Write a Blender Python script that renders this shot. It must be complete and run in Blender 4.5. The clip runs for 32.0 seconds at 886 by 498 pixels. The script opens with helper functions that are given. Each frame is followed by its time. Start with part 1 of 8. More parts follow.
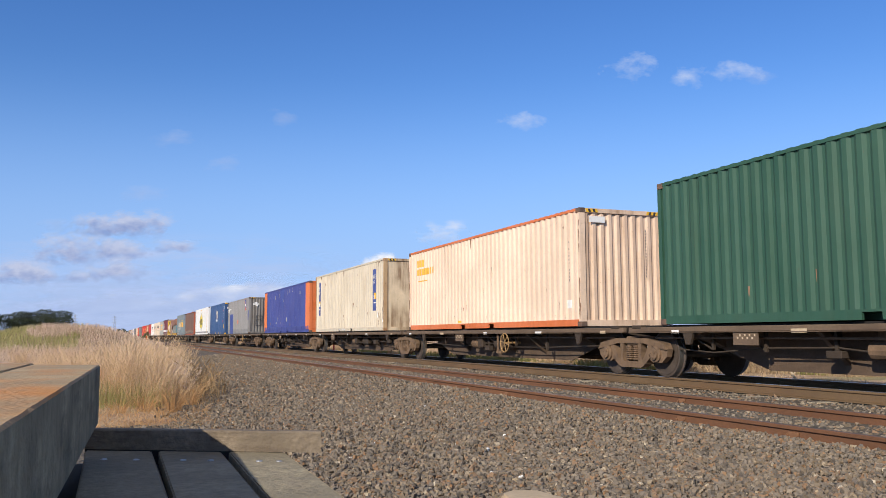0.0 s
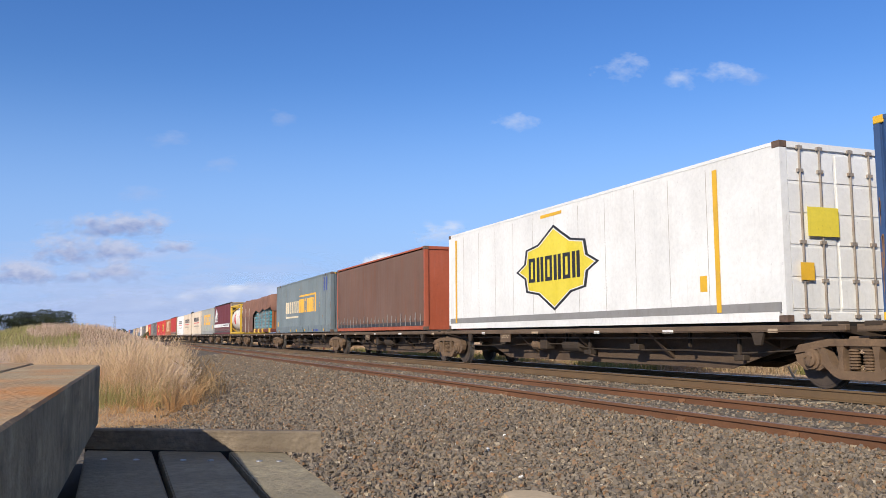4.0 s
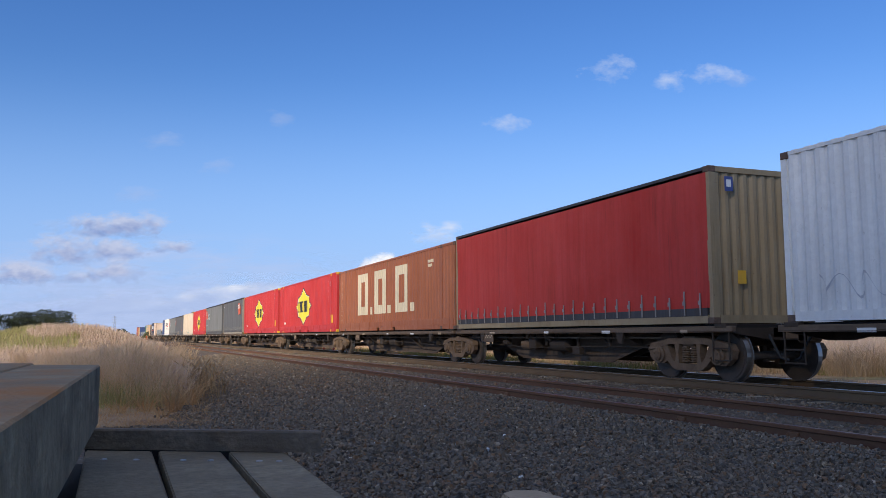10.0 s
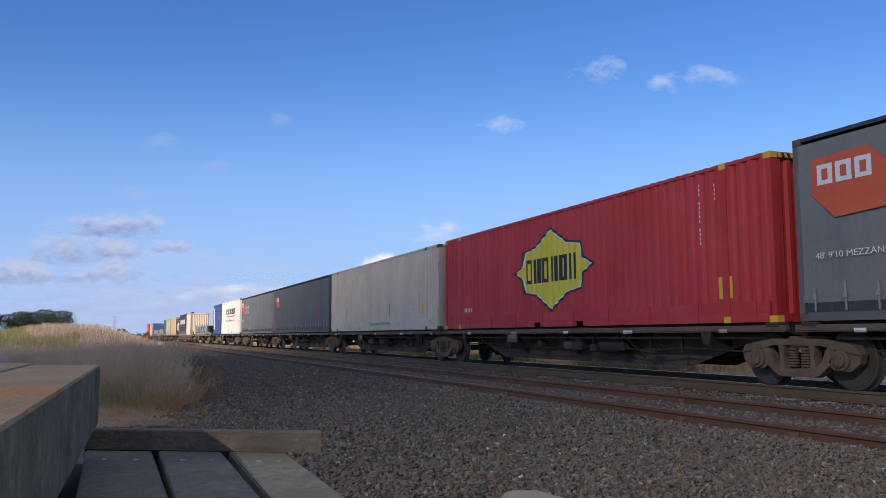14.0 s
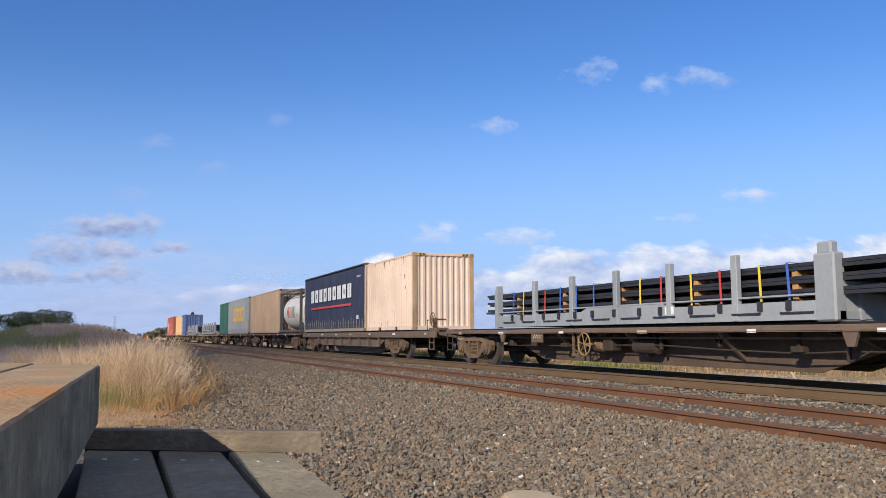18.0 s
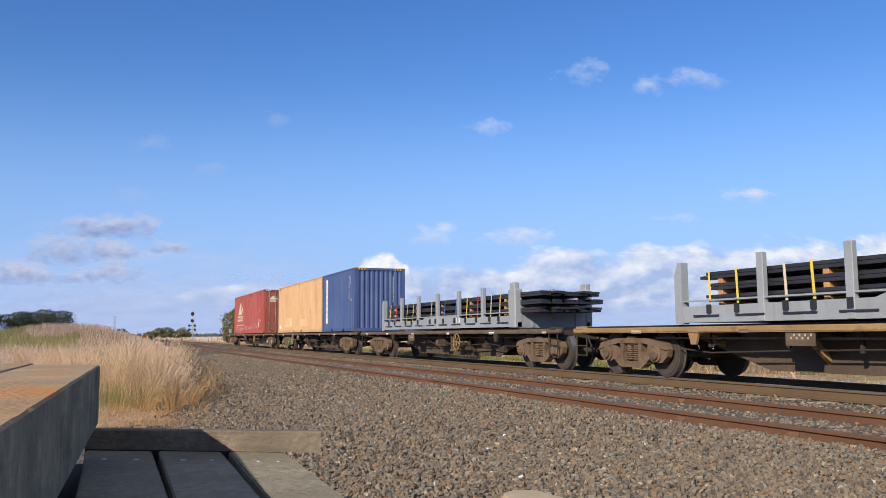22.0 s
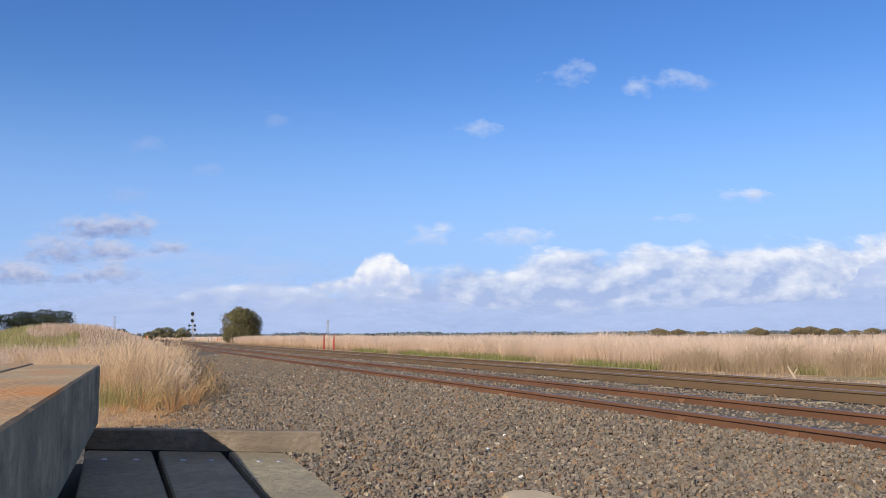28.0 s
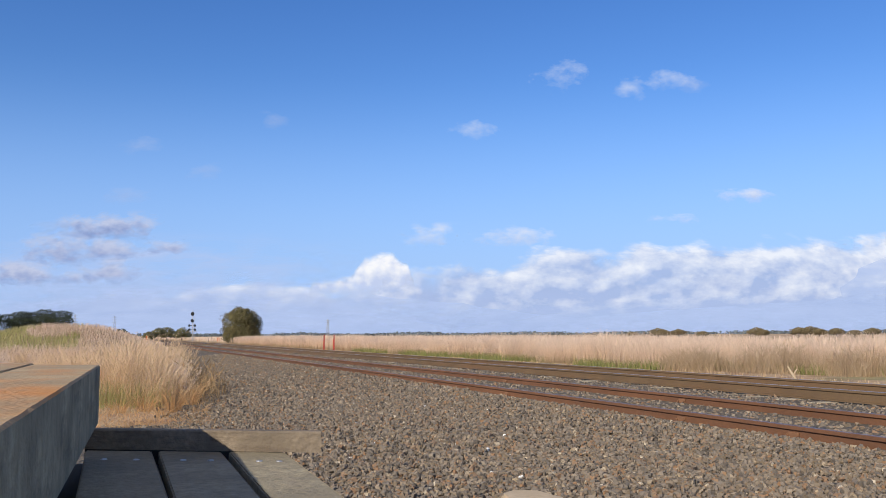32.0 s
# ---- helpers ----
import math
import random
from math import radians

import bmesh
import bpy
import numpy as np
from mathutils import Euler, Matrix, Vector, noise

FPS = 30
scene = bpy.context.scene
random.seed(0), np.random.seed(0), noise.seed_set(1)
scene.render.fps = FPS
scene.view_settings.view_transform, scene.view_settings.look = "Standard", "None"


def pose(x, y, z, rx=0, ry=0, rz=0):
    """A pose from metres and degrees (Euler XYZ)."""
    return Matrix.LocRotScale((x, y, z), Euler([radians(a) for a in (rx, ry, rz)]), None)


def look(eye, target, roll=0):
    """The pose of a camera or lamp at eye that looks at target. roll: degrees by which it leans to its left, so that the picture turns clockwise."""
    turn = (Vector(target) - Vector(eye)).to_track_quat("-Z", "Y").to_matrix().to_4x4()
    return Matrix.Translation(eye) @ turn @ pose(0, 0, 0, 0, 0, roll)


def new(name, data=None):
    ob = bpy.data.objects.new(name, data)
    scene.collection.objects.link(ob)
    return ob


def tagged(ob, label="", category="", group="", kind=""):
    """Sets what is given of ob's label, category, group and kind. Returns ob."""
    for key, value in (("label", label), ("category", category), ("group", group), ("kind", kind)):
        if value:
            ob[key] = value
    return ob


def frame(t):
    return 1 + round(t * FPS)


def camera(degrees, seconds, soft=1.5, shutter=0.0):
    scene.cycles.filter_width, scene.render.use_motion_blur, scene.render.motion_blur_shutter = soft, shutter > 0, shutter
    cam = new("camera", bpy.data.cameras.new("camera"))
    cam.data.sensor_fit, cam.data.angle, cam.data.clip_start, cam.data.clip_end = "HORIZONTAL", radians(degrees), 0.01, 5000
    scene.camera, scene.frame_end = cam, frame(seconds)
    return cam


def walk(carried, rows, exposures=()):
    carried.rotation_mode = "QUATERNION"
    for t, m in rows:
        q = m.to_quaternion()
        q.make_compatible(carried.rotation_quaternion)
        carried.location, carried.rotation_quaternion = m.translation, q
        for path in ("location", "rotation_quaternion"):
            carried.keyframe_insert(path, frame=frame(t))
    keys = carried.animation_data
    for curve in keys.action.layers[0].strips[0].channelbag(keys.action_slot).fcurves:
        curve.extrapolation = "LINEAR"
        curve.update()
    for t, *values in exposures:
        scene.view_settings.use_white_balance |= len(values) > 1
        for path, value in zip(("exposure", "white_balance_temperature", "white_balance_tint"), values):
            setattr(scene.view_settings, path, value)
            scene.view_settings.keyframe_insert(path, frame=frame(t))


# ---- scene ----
# World: x across the tracks, y along them (away from the camera), z up, 0 at the rail heads.
cam = camera(55.95, 32.0, soft=0.6)
EYE = Vector((0.0, 0.0, 0.892))
YAW, PITCH = 0.3815, 0.1025
AIM = EYE + Vector((math.sin(YAW) * math.cos(PITCH), math.cos(YAW) * math.cos(PITCH), math.sin(PITCH)))
STAND = look(EYE, AIM, -0.284)
walk(cam, [(0.0, STAND), (32.0, STAND)], [(0.0, 0.0, 6500, 10), (32.0, 0.0, 6500, 10)])

TRACK_X, LOOP_X, GAUGE = 11.62, 7.04, 1.67   # track centres; distance between rail head centres
DECK = 1.07                                   # container floor above rail
SUN_TO = Vector((-0.80, -0.60, 0.53)).normalized()   # towards the sun

# ---- light ----
world = bpy.data.worlds.new("sky")
scene.world = world
world.use_nodes = True
wn = world.node_tree.nodes
sky = wn.new("ShaderNodeTexSky")
sky.sky_type, sky.sun_disc = "NISHITA", False
sky.sun_elevation = math.asin(SUN_TO.z)
sky.sun_rotation = math.atan2(SUN_TO.x, SUN_TO.y)
sky.altitude, sky.air_density, sky.dust_density, sky.ozone_density = 20, 1.0, 0.0, 3.0
wn["Background"].inputs["Strength"].default_value = 0.142
vivid = wn.new("ShaderNodeHueSaturation")
vivid.inputs["Hue"].default_value, vivid.inputs["Saturation"].default_value = 0.515, 1.28
world.node_tree.links.new(sky.outputs[0], vivid.inputs["Color"])
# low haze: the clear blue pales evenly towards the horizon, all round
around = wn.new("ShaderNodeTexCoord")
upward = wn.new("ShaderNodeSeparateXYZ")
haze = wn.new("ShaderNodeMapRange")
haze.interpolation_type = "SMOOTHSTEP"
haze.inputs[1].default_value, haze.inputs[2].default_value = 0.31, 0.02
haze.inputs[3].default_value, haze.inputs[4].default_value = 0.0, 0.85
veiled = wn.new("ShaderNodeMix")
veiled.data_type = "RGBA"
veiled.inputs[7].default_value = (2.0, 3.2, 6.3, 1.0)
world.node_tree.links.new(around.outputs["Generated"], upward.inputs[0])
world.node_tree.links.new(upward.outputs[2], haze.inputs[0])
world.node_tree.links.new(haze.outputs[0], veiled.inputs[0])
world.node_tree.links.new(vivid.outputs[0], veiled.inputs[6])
# unseen broken cloud added to whiten the skylight, scattered evenly all round above the low clear belt
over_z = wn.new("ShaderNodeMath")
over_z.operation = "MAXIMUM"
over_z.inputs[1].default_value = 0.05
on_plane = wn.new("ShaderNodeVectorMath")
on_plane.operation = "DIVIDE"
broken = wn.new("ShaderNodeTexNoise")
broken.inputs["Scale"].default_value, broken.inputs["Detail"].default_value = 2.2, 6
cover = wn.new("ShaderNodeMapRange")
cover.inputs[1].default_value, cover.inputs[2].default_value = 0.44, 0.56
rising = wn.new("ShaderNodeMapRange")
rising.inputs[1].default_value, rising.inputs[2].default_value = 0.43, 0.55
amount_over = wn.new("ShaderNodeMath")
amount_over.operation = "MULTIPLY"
fill_cloud = wn.new("ShaderNodeMix")
fill_cloud.data_type = "RGBA"
fill_cloud.inputs[7].default_value = (2.8, 2.75, 2.95, 1.0)
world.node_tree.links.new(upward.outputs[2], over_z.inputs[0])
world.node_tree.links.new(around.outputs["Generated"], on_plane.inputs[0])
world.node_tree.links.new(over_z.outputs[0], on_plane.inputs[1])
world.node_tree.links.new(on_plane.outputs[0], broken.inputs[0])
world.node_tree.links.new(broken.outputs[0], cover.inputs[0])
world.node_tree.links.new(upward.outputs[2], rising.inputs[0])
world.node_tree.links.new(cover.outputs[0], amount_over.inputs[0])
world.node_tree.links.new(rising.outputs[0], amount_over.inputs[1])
world.node_tree.links.new(amount_over.outputs[0], fill_cloud.inputs[0])
world.node_tree.links.new(veiled.outputs[2], fill_cloud.inputs[6])
world.node_tree.links.new(fill_cloud.outputs[2], wn["Background"].inputs[0])

sun = new("sun", bpy.data.lights.new("sun", "SUN"))
sun.data.energy, sun.data.angle, sun.data.color = 5.0, radians(0.5), (1.0, 0.91, 0.77)
sun.matrix_world = look(SUN_TO * 100, (0, 0, 0))


# ---- material helpers ----
def nodes_of(name):
    m = bpy.data.materials.new(name)
    m.use_nodes = True
    return m, m.node_tree.nodes, m.node_tree.links, m.node_tree.nodes["Principled BSDF"]


def rgba(c):
    return (*c, 1.0)


def mixer(n, l, fac, a, b, blend="MIX"):
    """A colour mix; fac, a and b are sockets, numbers or colours."""
    mx = n.new("ShaderNodeMix")
    mx.data_type, mx.blend_type = "RGBA", blend
    for sock, val in ((mx.inputs[0], fac), (mx.inputs[6], a), (mx.inputs[7], b)):
        if isinstance(val, bpy.types.NodeSocket):
            l.new(val, sock)
        elif isinstance(val, (int, float)):
            sock.default_value = val
        else:
            sock.default_value = rgba(val)
    return mx.outputs[2]


def noise_node(n, l, coord, scale, detail=4, rough=0.55, stretch=(1, 1, 1)):
    mp = n.new("ShaderNodeMapping")
    mp.inputs["Scale"].default_value = stretch
    l.new(coord, mp.inputs[0])
    tx = n.new("ShaderNodeTexNoise")
    tx.inputs["Scale"].default_value, tx.inputs["Detail"].default_value, tx.inputs["Roughness"].default_value = scale, detail, rough
    l.new(mp.outputs[0], tx.inputs[0])
    return tx.outputs[0]


def ramp(n, l, src, lo, hi):
    rp = n.new("ShaderNodeMapRange")
    rp.inputs[1].default_value, rp.inputs[2].default_value = lo, hi
    l.new(src, rp.inputs[0])
    return rp.outputs[0]


def times(n, l, a, b):
    mt = n.new("ShaderNodeMath")
    mt.operation = "MULTIPLY"
    for sock, val in zip(mt.inputs, (a, b)):
        if isinstance(val, (int, float)):
            sock.default_value = val
        else:
            l.new(val, sock)
    return mt.outputs[0]


def surface(name, base, rough=0.6, metal=0.0, var=0.18, scale=1.2, fine=18.0, bump=0.15, bump_scale=40.0,
            dirt=None, amount=0.4, streak=(1, 1, 1), dirt_scale=2.5, shuffle=0.0, world_space=False):
    """A weathered surface: broad and fine tone variation, stains of the dirt colour, fine relief."""
    m, n, l, bs = nodes_of(name)
    tc = n.new("ShaderNodeTexCoord")
    co = tc.outputs["Object"]
    info = n.new("ShaderNodeObjectInfo")
    add = n.new("ShaderNodeVectorMath")
    add.operation = "MULTIPLY_ADD"
    l.new(info.outputs["Random"], add.inputs[0])
    add.inputs[1].default_value = (37.0, 21.0, 13.0)
    l.new(co, add.inputs[2])
    co = add.outputs[0]
    dark = tuple(c * (1 - var) for c in base)
    lite = tuple(min(1.0, c * (1 + var)) for c in base)
    broad = noise_node(n, l, co, scale, 3)
    col = mixer(n, l, ramp(n, l, broad, 0.3, 0.7), dark, lite)
    grain = noise_node(n, l, co, fine, 5, 0.65)
    col = mixer(n, l, ramp(n, l, grain, 0.35, 0.75), col, tuple(c * (1 - var * 0.8) for c in base))
    if dirt:
        spots = noise_node(n, l, co, dirt_scale, 6, 0.7, streak)
        col = mixer(n, l, times(n, l, ramp(n, l, spots, 0.5, 0.72), amount), col, dirt)
    if shuffle:
        hs = n.new("ShaderNodeHueSaturation")
        l.new(col, hs.inputs["Color"])
        l.new(ramp(n, l, info.outputs["Random"], -1.0 / shuffle * 0.5 + 0.5, 1.0 / shuffle * 0.5 + 0.5), hs.inputs["Value"])
        mr = hs.inputs["Value"].links[0].from_node
        mr.inputs[1].default_value, mr.inputs[2].default_value = 0.0, 1.0
        mr.inputs[3].default_value, mr.inputs[4].default_value = 1 - shuffle, 1 + shuffle
        col = hs.outputs[0]
    l.new(col, bs.inputs["Base Color"])
    bs.inputs["Roughness"].default_value, bs.inputs["Metallic"].default_value = rough, metal
    if bump:
        bp = n.new("ShaderNodeBump")
        bp.inputs["Strength"].default_value, bp.inputs["Distance"].default_value = bump, 0.25 / bump_scale
        l.new(noise_node(n, l, co, bump_scale, 4), bp.inputs["Height"])
        l.new(bp.outputs[0], bs.inputs["Normal"])
    return m


STREAK = (1.6, 1.6, 0.12)
RUSTY = (0.13, 0.055, 0.025)


def paint(name, base, dirt=RUSTY, amount=0.35, rough=0.55, var=0.12, wear=1.0, soiled=False):
    """Weathered paint on sheet steel: chalky fading, hanging dirt runs, small rust blooms with drips, scuffs."""
    m, n, l, bs = nodes_of(name)
    tc = n.new("ShaderNodeTexCoord")
    info = n.new("ShaderNodeObjectInfo")
    add = n.new("ShaderNodeVectorMath")
    add.operation = "MULTIPLY_ADD"
    l.new(info.outputs["Random"], add.inputs[0])
    add.inputs[1].default_value = (37.0, 21.0, 13.0)
    l.new(tc.outputs["Object"], add.inputs[2])
    co = add.outputs[0]
    grey = sum(base) / 3
    chalk = tuple(min(0.9, c * (1 + var) + 0.10 * (grey + 0.03 - c) + 0.006) for c in base)
    broad = noise_node(n, l, co, 0.55, 4, 0.6)
    col = mixer(n, l, ramp(n, l, broad, 0.3, 0.7), tuple(c * (1 - var) for c in base), chalk)
    # panels of slightly different age along the side
    panel = noise_node(n, l, co, 1.0, 1, 0.5, (0.9, 0.9, 0.02))
    col = mixer(n, l, times(n, l, ramp(n, l, panel, 0.45, 0.62), 0.35), col, chalk)
    # broad grime hanging from above, then thin runs
    hang = noise_node(n, l, co, 2.2, 6, 0.7, STREAK)
    patchy = ramp(n, l, noise_node(n, l, co, 0.8, 3, 0.6, (1, 1, 0.6)), *((0.42, 0.58) if soiled else (0.38, 0.68)))
    col = mixer(n, l, times(n, l, times(n, l, ramp(n, l, hang, *((0.38, 0.62) if soiled else (0.48, 0.75))), patchy), amount), col, dirt)
    runs = noise_node(n, l, co, 6.0, 3, 0.6, (3.0, 3.0, 0.10))
    col = mixer(n, l, times(n, l, times(n, l, ramp(n, l, runs, 0.6, 0.76), ramp(n, l, patchy, 0.3, 0.8)), min(0.75, amount * 1.3)), col, tuple(0.6 * c + 0.15 * b for c, b in zip(dirt, base)))
    pale = noise_node(n, l, co, 5.0, 3, 0.6, (2.2, 2.2, 0.14))
    col = mixer(n, l, times(n, l, ramp(n, l, pale, 0.58, 0.8), 0.30 * wear), col, tuple(min(0.9, c * 0.75 + 0.14) for c in base))
    # rust blooms and their short drips
    bloom = noise_node(n, l, co, 3.6, 8, 0.72, (1.0, 1.0, 0.3))
    col = mixer(n, l, times(n, l, ramp(n, l, bloom, 0.66, 0.72), 0.75 * wear), col, (0.17, 0.075, 0.035))
    speck = noise_node(n, l, co, 22.0, 4, 0.6, (1.0, 1.0, 0.7))
    col = mixer(n, l, times(n, l, ramp(n, l, speck, 0.66, 0.72), 0.6 * wear), col, (0.13, 0.06, 0.035))
    grain = noise_node(n, l, co, 11.0, 6, 0.7)
    col = mixer(n, l, ramp(n, l, grain, 0.4, 0.75), col, mixer(n, l, 0.12, col, (0.02, 0.018, 0.015)))
    l.new(col, bs.inputs["Base Color"])
    ro = n.new("ShaderNodeMapRange")
    ro.inputs[1].default_value, ro.inputs[2].default_value = 0.3, 0.7
    ro.inputs[3].default_value, ro.inputs[4].default_value = rough - 0.08, min(1.0, rough + 0.22)
    l.new(hang, ro.inputs[0])
    l.new(ro.outputs[0], bs.inputs["Roughness"])
    bp = n.new("ShaderNodeBump")
    bp.inputs["Strength"].default_value, bp.inputs["Distance"].default_value = 0.25, 0.012
    l.new(noise_node(n, l, co, 3.0, 5, 0.55), bp.inputs["Height"])
    l.new(bp.outputs[0], bs.inputs["Normal"])
    return m


# ---- mesh helpers ----
def box(bm, x0, x1, y0, y1, z0, z1):
    v = [bm.verts.new((x, y, z)) for x in (x0, x1) for y in (y0, y1) for z in (z0, z1)]
    for f in ((0, 1, 3, 2), (4, 6, 7, 5), (0, 4, 5, 1), (2, 3, 7, 6), (0, 2, 6, 4), (1, 5, 7, 3)):
        bm.faces.new([v[i] for i in f])
    return v


def chamfer(bm, x0, x1, y0, y1, z0, z1, c=0.01):
    """A box with chamfered edges."""
    vs = box(bm, x0, x1, y0, y1, z0, z1)
    es = list({e for v in vs for e in v.link_edges})
    bmesh.ops.bevel(bm, geom=es, offset=c, segments=1, affect="EDGES")


def tube(bm, a, b, r, n=10, r2=None, caps=True):
    a, b = Vector(a), Vector(b)
    q = (b - a).to_track_quat("Z", "Y")
    r2 = r if r2 is None else r2
    ra = [bm.verts.new(a + q @ Vector((r * math.cos(k * math.tau / n), r * math.sin(k * math.tau / n), 0))) for k in range(n)]
    rb = [bm.verts.new(b + q @ Vector((r2 * math.cos(k * math.tau / n), r2 * math.sin(k * math.tau / n), 0))) for k in range(n)]
    for k in range(n):
        bm.faces.new((ra[k], ra[(k + 1) % n], rb[(k + 1) % n], rb[k]))
    if caps:
        bm.faces.new(ra[::-1])
        bm.faces.new(rb)


def lathe(bm, prof, n=20, axis="X", at=(0, 0, 0)):
    """Turns a profile of (along, radius) about an axis through at."""
    at = Vector(at)
    rings = []
    for s, r in prof:
        ring = []
        for k in range(n):
            c, d = r * math.cos(k * math.tau / n), r * math.sin(k * math.tau / n)
            ring.append(bm.verts.new(at + Vector((s, c, d) if axis == "X" else (c, s, d) if axis == "Y" else (c, d, s))))
        rings.append(ring)
    for a, b in zip(rings, rings[1:]):
        for k in range(n):
            bm.faces.new((a[k], a[(k + 1) % n], b[(k + 1) % n], b[k]))
    bm.faces.new(rings[0][::-1])
    bm.faces.new(rings[-1])


def extrude_poly(bm, pts, lo, hi, axis="X"):
    """A prism over a flat outline: (y, z) points for axis X, (x, z) for Y, (x, y) for Z."""
    def at(p, s):
        return {"X": (s, p[0], p[1]), "Y": (p[0], s, p[1]), "Z": (p[0], p[1], s)}[axis]
    a = [bm.verts.new(at(p, lo)) for p in pts]
    b = [bm.verts.new(at(p, hi)) for p in pts]
    n = len(pts)
    for k in range(n):
        bm.faces.new((a[k], a[(k + 1) % n], b[(k + 1) % n], b[k]))
    bm.faces.new(a[::-1])
    bm.faces.new(b)


def mesh_of(name, bm, material, smooth=False):
    bmesh.ops.recalc_face_normals(bm, faces=bm.faces)
    me = bpy.data.meshes.new(name)
    bm.to_mesh(me)
    bm.free()
    me.materials.append(material)
    if smooth:
        me.shade_smooth()
    return me


def part(name, bm, material, parent, label="", smooth=False):
    """One mesh object under a thing or part, in its space."""
    ob = new(name, bm if isinstance(bm, bpy.types.Mesh) else mesh_of(name, bm, material, smooth))
    ob.parent = parent
    if label:
        ob["label"] = label
    return ob


def thing(name, label, category, group="", kind=""):
    return tagged(new(name), label, category, group, kind)


def raw(name, verts, faces, material):
    me = bpy.data.meshes.new(name)
    me.from_pydata(verts, [], faces)
    me.materials.append(material)
    return me


rng = np.random.default_rng(7)
# ---- ground ----
def ground_material():
    m, n, l, bs = nodes_of("ground_mix")
    tc = n.new("ShaderNodeTexCoord")
    co = tc.outputs["Object"]
    cells = n.new("ShaderNodeTexVoronoi")
    cells.inputs["Scale"].default_value = 17.0
    l.new(co, cells.inputs[0])
    # darker than the stones: shade in the gaps between them is in this colour
    gr = mixer(n, l, ramp(n, l, cells.outputs["Color"], 0.0, 1.0), (0.068, 0.055, 0.039), (0.182, 0.146, 0.105))
    gr = mixer(n, l, times(n, l, ramp(n, l, noise_node(n, l, co, 0.5), 0.45, 0.7), 0.35), gr, (0.095, 0.068, 0.048))
    soil = mixer(n, l, ramp(n, l, noise_node(n, l, co, 1.5, 6), 0.35, 0.65), (0.33, 0.19, 0.105), (0.52, 0.38, 0.235))
    soil = mixer(n, l, times(n, l, ramp(n, l, noise_node(n, l, co, 0.35, 4), 0.52, 0.7), 0.6), soil, (0.20, 0.21, 0.07))
    # ballast lies between the grass edge on one side and the verge on the other
    sep = n.new("ShaderNodeSeparateXYZ")
    l.new(co, sep.inputs[0])
    wob = noise_node(n, l, co, 0.9, 4)
    wadd = n.new("ShaderNodeMath")
    wadd.operation = "MULTIPLY_ADD"
    l.new(wob, wadd.inputs[0])
    wadd.inputs[1].default_value = 1.6
    l.new(sep.outputs[0], wadd.inputs[2])
    east = ramp(n, l, wadd.outputs[0], 15.1, 15.5)
    lean = n.new("ShaderNodeMath")
    lean.operation = "MULTIPLY_ADD"
    l.new(sep.outputs[1], lean.inputs[0])
    lean.inputs[1].default_value = -0.052
    l.new(wadd.outputs[0], lean.inputs[2])
    west = ramp(n, l, lean.outputs[0], 1.5, 1.2)
    near = ramp(n, l, sep.outputs[1], 10.7, 11.3)
    mx = n.new("ShaderNodeMath")
    mx.operation = "MAXIMUM"
    l.new(east, mx.inputs[0])
    l.new(times(n, l, west, near), mx.inputs[1])
    l.new(mixer(n, l, mx.outputs[0], gr, soil), bs.inputs["Base Color"])
    bs.inputs["Roughness"].default_value = 0.95
    bp = n.new("ShaderNodeBump")
    bp.inputs["Strength"].default_value, bp.inputs["Distance"].default_value = 0.9, 0.05
    l.new(cells.outputs["Distance"], bp.inputs["Height"])
    l.new(bp.outputs[0], bs.inputs["Normal"])
    return m


def mound(x, y):
    """Height of the grassy bank on the near side of the line."""
    return 1.9 * math.exp(-abs((x + 3.6) / 6.2) ** 3.4 - ((y - 82) / 15.0) ** 2)


def level(x, y):
    """Ground height anywhere."""
    z = -0.22
    for c in (LOOP_X, TRACK_X):
        d = abs(x - c)
        z = max(z, min(-0.205 if c == TRACK_X else -0.12, -0.16 - (d - 1.5) * 0.1))
    if x > 14.2:
        z = -0.2 - min(0.25, (x - 14.2) * 0.08)
    if y > 20:
        z += mound(x, y)
    return z


def build_ground():
    xs = [-3000, -800, -300, -120] + list(np.arange(-60, -4, 2.5)) + list(np.arange(-4, 18, 0.35)) + [20, 24, 30, 45, 80, 200, 600, 1500, 4000]
    ys = [-900, -200, -40, -10] + list(np.arange(-4, 30, 0.5)) + list(np.arange(30, 160, 3.0)) + [170, 200, 260, 360, 500, 700, 1000, 1600, 2600, 4500]
    vs = [(x, y, level(x, y)) for y in ys for x in xs]
    w = len(xs)
    fs = [(j * w + i, j * w + i + 1, (j + 1) * w + i + 1, (j + 1) * w + i) for j in range(len(ys) - 1) for i in range(w - 1)]
    me = raw("ground", vs, fs, ground_material())
    me.shade_smooth()
    return tagged(new("ground", me), "flat rail corridor of grey ballast between dry grassland", "ground", kind="structure")


